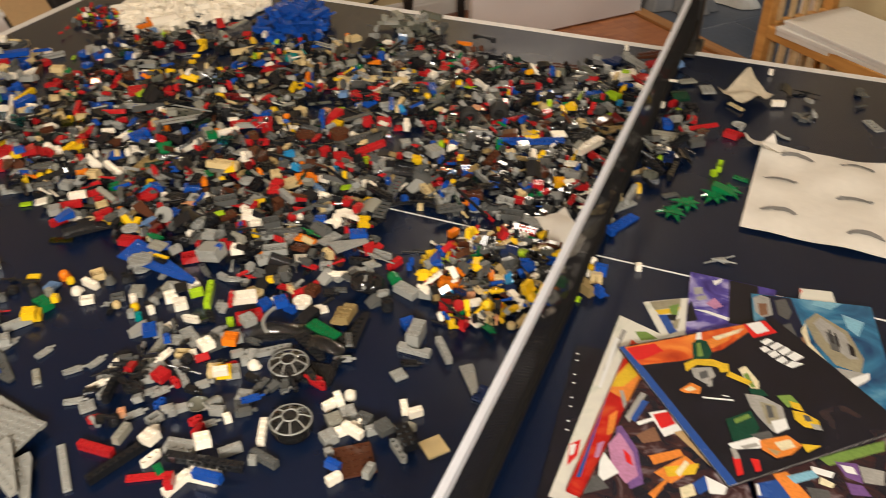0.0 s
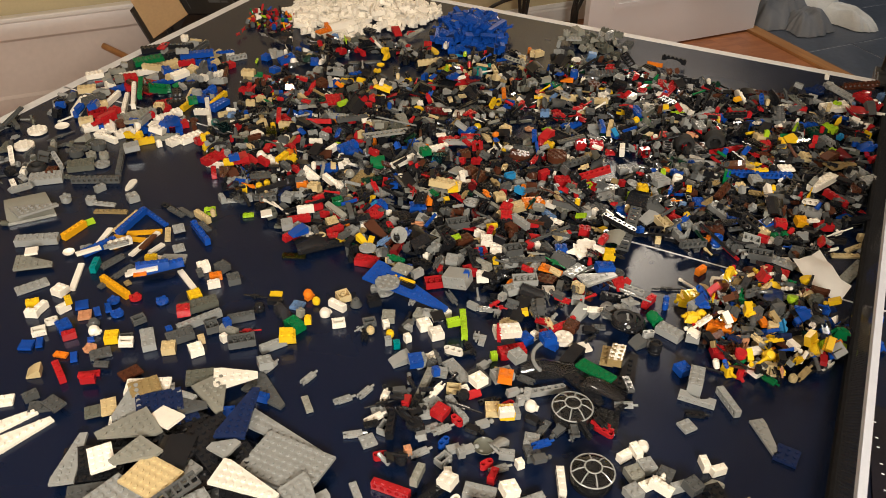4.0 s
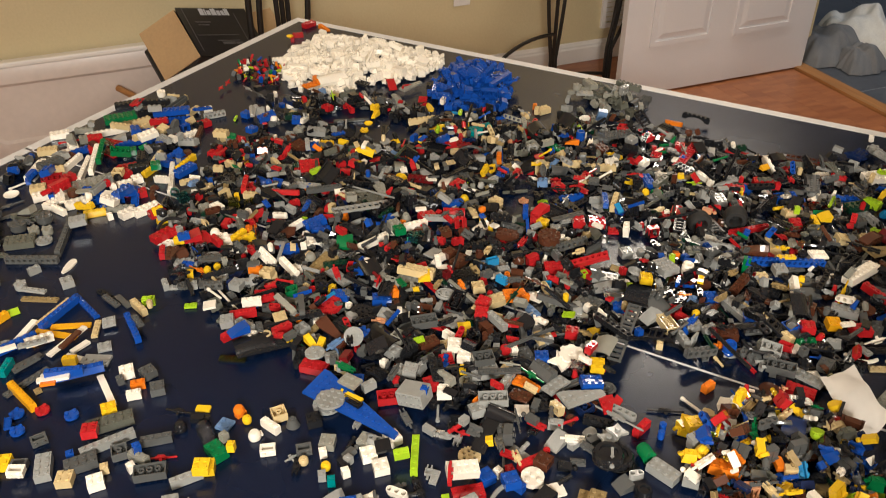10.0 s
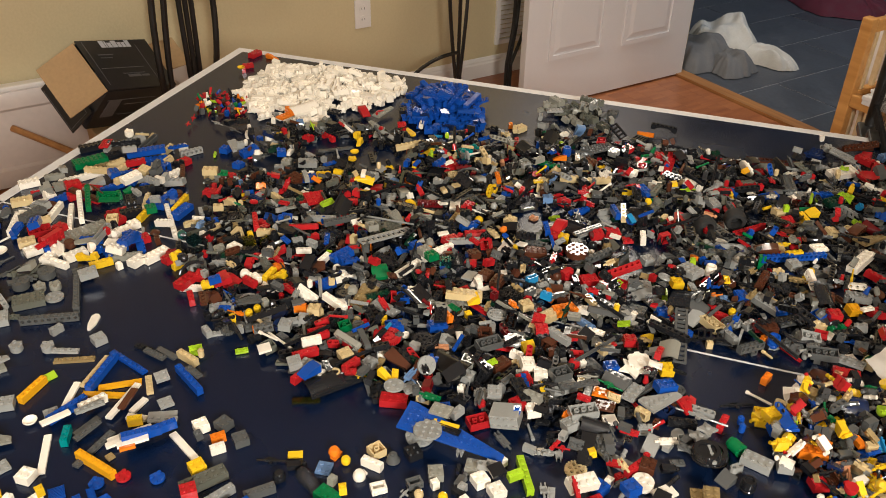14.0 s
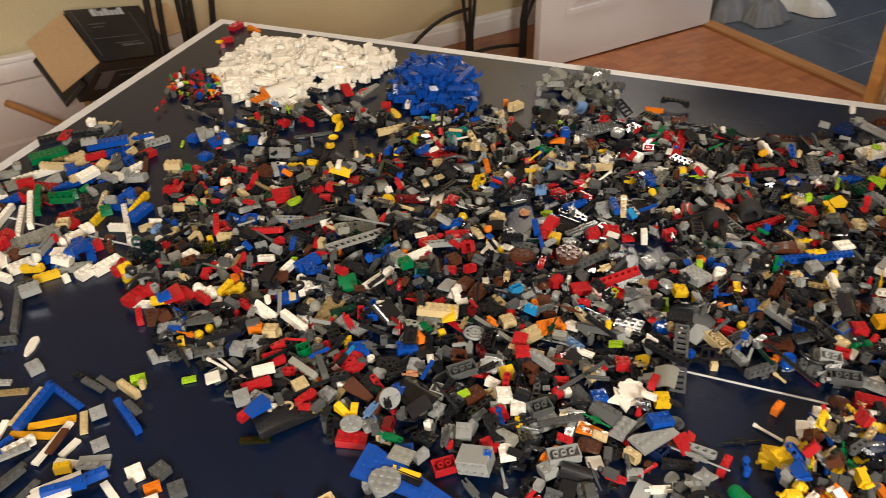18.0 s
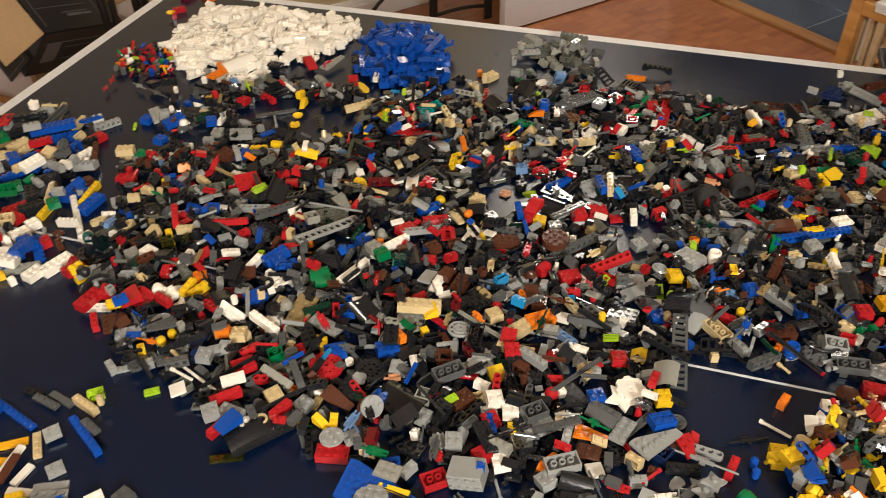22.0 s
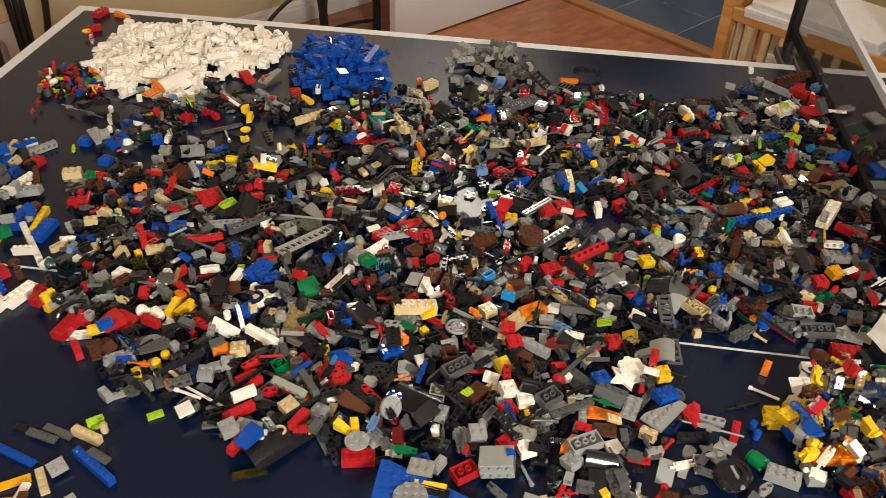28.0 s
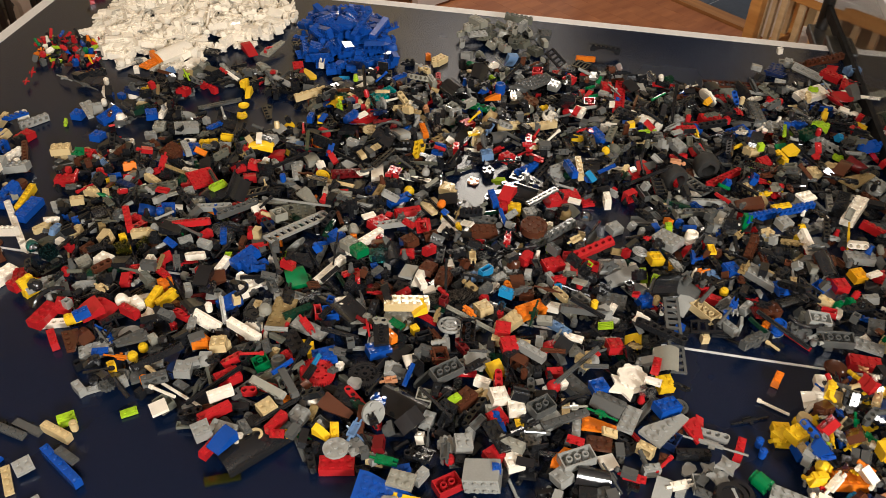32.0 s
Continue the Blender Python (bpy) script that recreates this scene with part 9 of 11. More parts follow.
BITS = {"cp 2": 8, "cp 1": 8, "jt 2": 8, "pn 2": 5, "wp 4": 3, "bk": 4, "la 3": 2, "p 2 1": 2, "b 1 1": 2, "br 3": 2, "wp 2": 3, "ch 1": 2}
TINY = {"hd": 2, "rb 1": 3, "cn 1": 2, "wp 2": 3, "pn 2": 2, "ch 1": 3, "b 1 1": 3, "t 2 1": 1, "hm": 1, "br 2": 1}
scatter(FIGS_FAR, 95, TINY, dict(red=5, yellow=1.5, white=3, blue=1, orange=1.5, green=0.5, black=4, lime=1, brown=2, dgray=2), "in a small heap", 40, False, 8, False, 0.007)
for x, y, t in ((-0.16, -0.075, 20), (-0.12, -0.06, 100), (-0.09, -0.11, 200), (-0.13, -0.13, 310), (-0.06, -0.12, 45), (-0.05, -0.07, 160), (-0.1, -0.17, 260), (-0.04, -0.155, 80)):
    put("to", pick(FIGURE_MIX), x, y, t, 80, 0, 0, True, "in a heap")
scatter(FIGS_NEAR, 150, BITS, FIGURE_MIX, "in a heap", 60, False)
scatter(FIGS_NEAR, 75, FIGURE, FIGURE_MIX, "in a heap", 60, False)
LEFT_MIX = dict(white=5, blue=4, lgray=3, tan=2.5, green=1, red=2.2, dgray=3, black=2, brown=1, yellow=0.3, ogray=2)
scatter(LEFT, 70, BRICKY, LEFT_MIX, "on the table", 16, True, 12)
scatter(LEFT, 40, SMALL, LEFT_MIX, "on the table", 20, True)
scatter(GREY_CORNER, 55, SMALL, dict(dgray=7, odgray=3, black=3, lgray=3, ogray=1, white=0.6, brown=0.6), "in a heap", 18, True)
scatter(GREY_FAR, 26, BRICKY, dict(ogray=4, odgray=6, dgray=2, lgray=1), "in a grey heap", 20, True, 8, False, 0.010)
scatter(BEYOND_NET, 60, SMALL, MIXED, "beyond the net", 25)
scatter(SIDE, 18, SMALL, dict(lgray=5, dgray=5, odgray=3, black=2), "on the table")
scatter(NEAR_MID, 105, BITS, dict(lgray=9, black=7, dgray=5, white=2, red=1, tan=1, ice=1), "on the table", 15)
scatter(MAIN, 560, SMALL, MIXED, "in the heap", 22)
DARK = {"la 5": 3, "la 3": 3, "wp 4": 4, "wp 5": 3, "ax 5": 3, "ax 8": 2, "cp 2": 4, "jt 2": 5, "hp 4 3": 2, "hr": 2, "pn 3": 3, "bk": 3, "cv 2 3": 2, "ld 4 2": 2, "br 5": 2, "hm": 2, "pa 2": 2, "ge 8 0.0045 0.006 0": 2, "ho 5 0.9": 2, "wg 4 2": 2, "sk 2": 1, "ch 2": 2}
scatter(MAIN, 420, DARK, dict(black=82, dgray=9, brown=2, smoke=4, lgray=5), "in the heap", 30, False, 6, False, 0.0135)
CRUMBS = {"b 1 1": 5, "p 2 1": 5, "p 1 1": 4, "t 2 1": 4, "ch 1": 4, "pn 2": 4, "cp 1": 5, "cp 2": 4, "jt 2": 3, "rb 1": 4, "br 3": 3, "wp 3": 4, "la 3": 3, "b 2 1": 4, "cn 1": 2, "bk": 2, "gr 2 1": 2, "hd": 0.6, "ax 3": 3}
CRUMB_MIX = dict(dgray=18, lgray=12, black=24, red=8, white=4, tan=4, blue=4, brown=5, yellow=2, orange=2, green=2, lime=1.5, ogray=4, odgray=4, sand=1, dtan=2, wine=1.5, ice=1.5, nougat=0.7, azure=0.6)
scatter(MAIN, 420, CRUMBS, CRUMB_MIX, "in the heap", 32, True, 14, False, 0.03)
scatter(MAIN, 200, CRUMBS, CRUMB_MIX, "in the heap", 32, False, 6, False, 0.022)
scatter(FIGS_NEAR, 90, {"hd": 0.6, "wp 2": 5, "cp 1": 5, "rb 1": 2, "ch 1": 2, "hr": 2, "pn 2": 4, "hm": 1, "br 2": 3, "lg": 2, "to": 3}, dict(yellow=4, tan=3, orange=1.2, white=2, blue=2, black=4, brown=2, red=1.5, dgray=3, nougat=1.5, lime=0.8, green=0.8), "in a heap", 50, False, 6, False, 0.024)
finish_bulk()


# ---- slate tiles of the hall ----
hall = bpy.data.objects["hall_floor"]
TILES = {}
for i in range(-8, 5):
    for j in range(-1, 5):
        u0 = -2.007 + 0.335 * i
        v0 = 2.367 + 0.90 * j - (0.32 if i % 2 else 0.0)
        a, b = max(v0, VD + 0.032), v0 + 0.894
        if b - a < 0.02 or u0 < -4.5:
            continue
        key = (round(b - a, 3))
        if key not in TILES:
            s = Shape()
            s.soft_box(0, 0, -0.012, 0.329, b - a, 0.0, 0.0015)
            TILES[key] = s.data("tile", [SLATE])
        ob = new("tile", TILES[key])
        ob.parent = hall
        ob.matrix_local = Matrix.Translation((u0, a, -0.002))

# ---- oak floor boards ----
floor = bpy.data.objects["floor"]
BOARDS = {}
brng = random.Random(3)
for r in range(52):
    v0 = 2.012 - 0.072 * (r + 1)
    u = UL + 0.018 - brng.random() * 0.8
    while u < 0.2:
        n = brng.choice((0.7, 0.9, 1.1, 1.4))
        a, b = max(u, UL + 0.018), min(u + n, 0.4)
        if b - a > 0.05:
            key = round(b - a, 3)
            if key not in BOARDS:
                s = Shape()
                s.box(0, 0.00025, -0.010, b - a - 0.0004, 0.07175, 0.0)
                BOARDS[key] = s.data("floor_board", [OAK_FLOOR])
            ob = new("floor_board", BOARDS[key])
            ob.parent = floor
            ob.matrix_local = Matrix.Translation((a, v0, 0.0))
        u += n

# ---- white moulded panel leaning on the west wall ----
def rounded(x0, y0, x1, y1, r, n=5):
    pts = []
    for cx, cy, a0 in ((x1 - r, y1 - r, 0), (x0 + r, y1 - r, 90), (x0 + r, y0 + r, 180), (x1 - r, y0 + r, 270)):
        for i in range(n + 1):
            a = radians(a0 + 90 * i / n)
            pts.append((cx + r * math.cos(a), cy + r * math.sin(a)))
    return pts


tote = thing("folding_table", at_room(UL + 0.06, -0.72, 0.003, 90, 0, 90) @ pose(0, 0, 0, -6, 0, 0), "folded white plastic table leaning against the wall", "folding table")
s = Shape()
L0, L1, L2 = rounded(-0.52, 0, 0.62, 0.335, 0.05), rounded(-0.505, 0.015, 0.605, 0.32, 0.045), rounded(-0.455, 0.06, 0.555, 0.27, 0.03)
k = len(L0)
rings = [[(x, y, 0.0) for x, y in L0], [(x, y, 0.04) for x, y in L0], [(x, y, 0.046) for x, y in L1], [(x, y, 0.046) for x, y in L2], [(x, y, 0.036) for x, y in rounded(-0.445, 0.07, 0.545, 0.26, 0.025)]]
for r0, r1 in zip(rings, rings[1:]):
    for i in range(k):
        j = (i + 1) % k
        s.face([r0[i], r0[j], r1[j], r1[i]])
s.face(rings[-1])
s.face(rings[0][::-1])
part("leaf", s, TOTE, tote, smooth=True)
s = Shape()
s.soft_box(-0.50, 0.325, -0.005, 0.60, 0.345, 0.05, 0.006)
part("rim", s, WHITE_PAINT, tote)

# ---- open printed carton ----
PRINT_DIM = surface("dim_grey_print", (0.12, 0.12, 0.13), 0.4, 30, 0.2)
# the box leans back to the wall on a brown carton; local x along its front edge, y to the back, z out of its lid
BOX_TURN = Matrix(((-0.4481, -0.7887, 0.4209, -2.39), (0.8575, -0.2461, 0.4518, -0.4598), (-0.2527, 0.5633, 0.7866, 0.3832), (0, 0, 0, 1)))
box = thing("cardboard_box", ROOM @ BOX_TURN, "open black printed cardboard box leaning on a carton", "box")
BW, BD, BHH = 0.285, 0.203, 0.18
for name, (x0, y0, z0, x1, y1, z1) in dict(front_wall=(0, 0, -BHH, BW, 0.004, -0.003), back_wall=(0, BD - 0.004, -BHH, BW, BD, -0.003), left_wall=(0, 0.004, -BHH, 0.004, BD - 0.004, -0.003),
                                           right_wall=(BW - 0.004, 0.004, -BHH, BW, BD - 0.004, -0.003), base=(0, 0, -BHH - 0.004, BW, BD, -BHH)).items():
    s = Shape()
    s.box(x0, y0, z0, x1, y1, z1)
    part(name, s, CARD_BLACK, box)


def flap(parent, hinge, width, depth, turn_m, mats, label=""):
    s = Shape()
    s.box(-width / 2, 0, -0.002, width / 2, depth, 0.002)
    return part("flap", s, mats, parent, label, Matrix.Translation(hinge) @ turn_m)


lid = flap(box, (BW / 2, 0.001, 0.002), BW, BD, pose(0, 0, 0, 2, 0, 0), CARD_BLACK, "black printed lid flap")
side = flap(box, (-0.002, BD / 2, 0.001), BD, 0.145, pose(0, 0, 0, -55, 0, 90), CARD, "bare cardboard flap")
under = flap(box, (-0.006, BD / 2, -0.105), BD - 0.01, 0.103, pose(0, 0, 0, -74, 0, 90), CARD_BLACK, "black printed flap")
for x0, y0, x1, y1 in ((-0.085, 0.016, 0.085, 0.0175), (-0.085, 0.098, 0.085, 0.0995), (-0.085, 0.0175, -0.0835, 0.098), (-0.05, 0.045, 0.03, 0.049), (-0.05, 0.062, 0.05, 0.072)):
    s = Shape()
    s.box(x0, y0, 0.002, x1, y1, 0.003)
    part("print_line", s, PRINT_DIM, under, "dim grey printed line")
flap(box, (BW + 0.002, BD * 0.62, 0.0), BD * 0.6, 0.10, pose(0, 0, 0, 20, 0, -90), CARD, "bare cardboard flap")
for x, w, h in ((0.085, 0.018, 0.028), (0.106, 0.006, 0.026), (0.115, 0.015, 0.020), (0.133, 0.020, 0.028), (0.156, 0.014, 0.020), (0.173, 0.013, 0.020), (0.189, 0.017, 0.028)):
    s = Shape()
    s.soft_box(x - BW / 2, 0.172, 0.002, x - BW / 2 + w, 0.172 + h, 0.0032, 0.0004)
    part("print_bar", s, NET_TAPE, lid, "plain white printed mark")
for x, y, w, h in ((0.05, 0.140, 0.060, 0.004), (0.055, 0.128, 0.045, 0.003), (0.03, 0.085, 0.17, 0.002), (0.10, 0.060, 0.09, 0.003), (0.115, 0.046, 0.05, 0.010), (0.17, 0.046, 0.03, 0.008), (0.02, 0.02, 0.002, 0.18), (0.225, 0.02, 0.002, 0.16)):
    s = Shape()
    s.box(x - BW / 2, y, 0.002, x - BW / 2 + w, y + h, 0.003)
    part("print_line", s, PRINT_DIM, lid, "dim grey printed line")
for x0, z0, x1, z1 in ((0.02, -0.05, 0.22, -0.047), (0.03, -0.13, 0.08, -0.05), (0.10, -0.075, 0.20, -0.072), (0.10, -0.125, 0.20, -0.122)):
    s = Shape()
    s.box(x0, -0.001, z0, x1, 0.0005, z1)
    part("print_line", s, PRINT_DIM, box, "dim grey printed line")
stand = thing("brown_carton", at_room(-2.545, -0.45, 0, 0, 0, 2), "closed brown cardboard carton on the floor", "box")
s = Shape()
s.soft_box(-0.19, -0.06, 0, 0.16, 0.22, 0.190, 0.004)
part("carton_body", s, CARD, stand)
pole = thing("wooden_pole", at_room(-1.82, -0.085, 0.0), "brown round wooden pole leaning against the folded table", "pole")
s = Shape()
s.rod([(0, 0, 0.013), (-0.40, -0.3277, 0.1178), (-0.805, -0.6595, 0.2235)], 0.012, 10)
part("shaft", s, OAK_TRIM, pole, smooth=True)
s = Shape()
s.box(-0.17, 0.22, 0.184, 0.15, 0.35, 0.188)
part("flap", s, CARD, stand)

# ---- black metal stools along the wall: legs of rods that meet at the foot ----
def rod_leg(parent, foot, heads, r):
    """One leg: rods that rise together and then spread and bow outward."""
    for k, (dv, du, bow) in enumerate(heads):
        pts = []
        for q in range(15):
            z = 0.735 * q / 14
            w = max(0.0, (z - 0.16) / 0.575)
            spread = w * (2 - w)
            off = (k - (len(heads) - 1) / 2) * 0.011
            pts.append((foot[0] + du * spread, foot[1] + off + dv * spread + bow * math.sin(math.pi * min(1, w * 1.15)), z + 0.004))
        s = Shape()
        s.rod(pts, r, 8)
        part("leg_rod", s, BLACK_METAL, parent, smooth=True)


def stool(u, v, legs, seat_v, seat_z, label):
    st = thing("metal_stool", at_room(u, v, 0), label, "stool", "stools by the wall")
    s = Shape()
    s.turned([(0.15, seat_z), (0.178, seat_z + 0.01), (0.185, seat_z + 0.03), (0.165, seat_z + 0.055), (0.0, seat_z + 0.06)], 28, (-0.04, seat_v, 0))
    part("seat", s, CARD_BLACK, st, "padded black seat", smooth=True)
    s = Shape()
    s.rod([(-0.04 + 0.15 * math.cos(2 * math.pi * i / 32), seat_v + 0.15 * math.sin(2 * math.pi * i / 32), seat_z - 0.008) for i in range(33)], 0.009, 8, cap=False)
    part("seat_ring", s, BLACK_METAL, st, smooth=True)
    for foot, heads, r in legs:
        rod_leg(st, foot, heads, r)
    return st


near = stool(-2.45, 0.90, [((0, 0.0), [(-0.03, -0.02, 0.0), (0.006, 0.0, 0.0), (0.055, -0.03, 0.0)], 0.0075), ((0, 0.255), [(0.0, 0.0, 0.028), (0.02, -0.02, 0.03), (0.06, 0.0, 0.045)], 0.0075)], 0.13, 0.70, "black wrought-metal bar stool standing by the door")
s = Shape()
s.rod([(0.0, 0.255 * q / 8, 0.075 - 0.02 * q / 8 + 0.01 * math.sin(math.pi * q / 8)) for q in range(9)], 0.0075, 8)
part("stretcher", s, BLACK_METAL, near, smooth=True)
s = Shape()
s.rod([(0.0, -0.40 * q / 12, 0.252 * math.cos(math.pi / 2 * (q / 12) ** 1.25) + 0.006) for q in range(13)], 0.0075, 8)
part("scroll_brace", s, BLACK_METAL, near, smooth=True)
stool(-2.45, -0.16, [((0, 0.0), [(-0.012, 0.0, 0.0), (-0.002, 0.0, 0.0), (0.008, 0.0, 0.0)], 0.009), ((0, 0.02), [(0.07, 0.0, 0.012)], 0.0105), ((0, -0.10), [(-0.005, 0.0, -0.012)], 0.0115), ((0, -0.085), [(0.02, 0.0, -0.012)], 0.0105)], 0.06, 0.668, "black wrought-metal stool standing behind the table corner")

# ---- laundry on the hall floor ----
def cloth(name, u, v, w, d, h, material, seed, label, fold=9.0, turn_deg=0.0, run=0.0):
    """A dropped cloth: a low heap with creases that run mostly one way."""
    s = Shape()
    rings, rays = 44, 120
    rows = []
    for i in range(rings + 1):
        row = []
        for j in range(rays):
            a, q = 2 * math.pi * j / rays, i / rings
            edge = 0.84 + 0.34 * noise.noise(Vector((math.cos(a) * 1.4 + seed, math.sin(a) * 1.4, seed))) + 0.12 * noise.noise(Vector((math.cos(a) * 4 + seed, math.sin(a) * 4, 2)))
            x, y = q * edge * math.cos(a), q * edge * math.sin(a)
            warp = 0.55 * noise.noise(Vector((x * 1.6 + seed, y * 1.6, 3.0)))
            lane = (x * math.cos(run) + y * math.sin(run) + warp) * fold
            crease = 0.5 + 0.5 * math.sin(lane)
            low = 0.74 + 0.36 * noise.noise(Vector((x * 1.5 + seed, y * 1.5, 1.0))) + 0.10 * noise.noise(Vector((x * 4 + seed, y * 4, 6.0)))
            z = h * (1 - q ** 3.2) * low * (0.84 + 0.16 * crease) + 0.010 * crease * (1 - q) + 0.006 * (1 - q ** 6)
            row.append((x * w / 2, y * d / 2, 0.002 + max(0.0, z)))
        rows.append(row)
    for r0, r1 in zip(rows, rows[1:]):
        for j in range(rays):
            s.face([r0[j], r0[(j + 1) % rays], r1[(j + 1) % rays], r1[j]])
    ob = part(name, s, material, smooth=False)
    ob.data.polygons.foreach_set("use_smooth", [True] * len(ob.data.polygons))
    ob.matrix_world = at_room(u, v, 0, 0, 0, turn_deg)
    return tagged(ob, label, "laundry")


cloth("crumpled_towel", -2.40, 2.27, 0.36, 0.42, 0.15, CLOTH_GREY, 3.0, "crumpled grey towel on the tiled hall floor", 8, 20, 1.2)
cloth("crumpled_cloth", -2.24, 2.31, 0.26, 0.28, 0.10, CLOTH_GREY, 5.0, "small crumpled grey cloth on the tiled hall floor", 7, 40, 0.7)
cloth("crumpled_shirt", -2.47, 2.50, 0.44, 0.42, 0.21, CLOTH_WHITE, 7.0, "crumpled white shirt lying on the towel", 9, 60, 0.3)
cloth("shirt_sleeve", -2.22, 2.53, 0.44, 0.17, 0.09, CLOTH_WHITE, 13.0, "white shirt sleeve trailing on the tiled hall floor", 6, 22, 1.5)
cloth("dark_clothes", -2.72, 3.68, 0.95, 0.60, 0.12, CLOTH_RED, 11.0, "dark red clothes on the hall floor", 10)

# ---- pine rack with white boxes ----
rack = thing("wooden_rack", at_room(-1.26, 1.84, 0), "honey-coloured pine rack with slatted ends", "rack")
RW, RD = 0.95, 0.34
for x in (0, RW - 0.04):
    for y in (-RD / 2, RD / 2 - 0.035):
        s = Shape()
        s.soft_box(x, y, 0, x + 0.04, y + 0.035, 0.62 if y < 0 else 0.62, 0.004)
        part("post", s, PINE, rack)
for z in (0.06, 0.33, 0.57):
    for x in (0, RW - 0.04):
        s = Shape()
        s.soft_box(x + 0.006, -RD / 2 + 0.0352, z, x + 0.034, RD / 2 - 0.0352, z + 0.04, 0.003)
        part("end_rail", s, PINE, rack)
for y in (-RD / 2, RD / 2 - 0.03):
    s = Shape()
    s.soft_box(0.0402, y, 0.325, RW - 0.0402, y + 0.03, 0.37, 0.004)
    part("long_rail", s, PINE, rack)
for x in (0.012, RW - 0.028):
    for i in range(4):
        y = -RD / 2 + 0.07 + i * 0.06
        for z0, z1 in ((0.10, 0.33), (0.37, 0.57)):
            s = Shape()
            s.soft_box(x, y - 0.009, z0, x + 0.016, y + 0.009, z1, 0.002)
            part("spindle", s, PALE_WOOD, rack)
for i in range(6):
    x = 0.10 + i * 0.06
    s = Shape()
    s.soft_box(x, -RD / 2 + 0.006, 0.02, x + 0.02, -RD / 2 + 0.024, 0.325, 0.002)
    part("slat", s, PALE_WOOD, rack)
s = Shape()
s.soft_box(0.0402, -RD / 2 + 0.03, 0.335, RW - 0.0402, RD / 2 - 0.03, 0.352, 0.002)
part("shelf", s, PALE_WOOD, rack)
WHITE_CARD = surface("white_card", (0.70, 0.68, 0.66), 0.45, 9, 0.05)
RED_CARD = surface("red_printed_card", (0.28, 0.05, 0.04), 0.4, 7, 0.3)
CREAM_CARD = surface("cream_printed_card", (0.55, 0.38, 0.22), 0.4, 7, 0.2)
for i, (w, d, z, t) in enumerate(((0.44, 0.30, 0.353, 0.030), (0.42, 0.29, 0.3835, 0.022))):
    ob = thing("white_game_box", at_room(-0.96 + 0.01 * i, 1.82, z, 0, 0, 2 - 3 * i), "flat white cardboard game box on the rack", "box", "boxes on the rack")
    s = Shape()
    s.soft_box(-w / 2, -d / 2, 0, w / 2, d / 2, t * 0.55, 0.002)
    part("tray", s, WHITE_CARD, ob)
    s = Shape()
    s.soft_box(-w / 2 - 0.002, -d / 2 - 0.002, t * 0.551, w / 2 + 0.002, d / 2 + 0.002, t, 0.002)
    part("lid", s, WHITE_CARD, ob)
for i, (u, w) in enumerate(((-0.63, 0.15), (-0.45, 0.16))):
    ob = thing("printed_box", at_room(u, 1.80, 0.353, 0, 0, -4 + 5 * i), "upright game box printed red and cream", "box", "boxes on the rack")
    s = Shape()
    s.soft_box(-w / 2, -0.10, 0, w / 2, 0.10, 0.24, 0.003)
    part("carton_body", s, CARD_BLACK, ob)
    s = Shape()
    s.box(-w / 2 + 0.01, -0.1022, 0.01, w / 2 - 0.01, -0.1006, 0.23)
    part("front_print", s, CREAM_CARD, ob)
    s = Shape()
    for q in range(5):
        s.turned([(0.012 + 0.006 * (q % 3), -0.1036), (0.012 + 0.006 * (q % 3), -0.1024)], 10, ((q % 2 - 0.5) * 0.05, 0, 0.05 + 0.035 * q), axis="y")
    part("red_motif", s, RED_CARD, ob, "blurred red printed shapes")

# ---- sheets and booklets on the far half of the table ----
def sheet(name, corners, material, label, curl=0.006, thick=0.0005, n=16, seed=0.0, category="paper", lift=0.0):
    """A limp sheet over four corners, a little wavy."""
    c = [Vector((x, y, 0)) for x, y in corners]
    s = Shape()
    top = {}
    for i in range(n + 1):
        for j in range(n + 1):
            a, b = i / n, j / n
            p = c[0].lerp(c[1], a).lerp(c[3].lerp(c[2], a), b)
            z = curl * (0.5 + noise.noise(Vector((p.x * 14 + seed, p.y * 14, seed)))) + curl * 1.6 * max(0, abs(a - 0.5) + abs(b - 0.5) - 0.72)
            top[i, j] = (p.x, p.y, TOP + 0.0012 + max(0.0, z) + lift * max(0.0, 1 - 1.2 * abs(b - 0.4)))
    for i in range(n):
        for j in range(n):
            q = [top[i, j], top[i + 1, j], top[i + 1, j + 1], top[i, j + 1]]
            s.face(q)
            s.face([(x, y, z - thick) for x, y, z in q][::-1])
    ob = part(name, s, material)
    ob.data.polygons.foreach_set("use_smooth", [True] * len(ob.data.polygons))
    return tagged(ob, label, category)


sheet("drawing_sheet", [(0.181, 0.395), (0.392, 0.405), (0.395, 0.132), (0.175, 0.138)], PAPER, "white paper sheet with grey printed curves", 0.008)
PRINT_GREY = surface("grey_print", (0.22, 0.21, 0.20), 0.8, 20, 0.1)


sheet_ob = bpy.data.objects["drawing_sheet"]


def printed_mark(x, y, r):
    s = Shape()
    prev = None
    for i in range(11):
        a = radians(30 + 120 * i / 10)
        w = 0.0052 * math.sin(math.pi * (i + 1) / 12) ** 0.6 + 0.0006
        p = (x + r * math.cos(a), y - r * 0.6 + r * 0.8 * math.sin(a))
        n = (math.cos(a), math.sin(a))
        q = [(p[0] - n[0] * w, p[1] - n[1] * w), (p[0] + n[0] * w, p[1] + n[1] * w)]
        if prev:
            face = []
            for px, py in (prev[0], prev[1], q[1], q[0]):
                hz = sheet_z(px, py) + 0.0005
                face.append((px, py, hz))
            s.face(face)
        prev = q
    part("printed_curve", s, PRINT_GREY, sheet_ob)


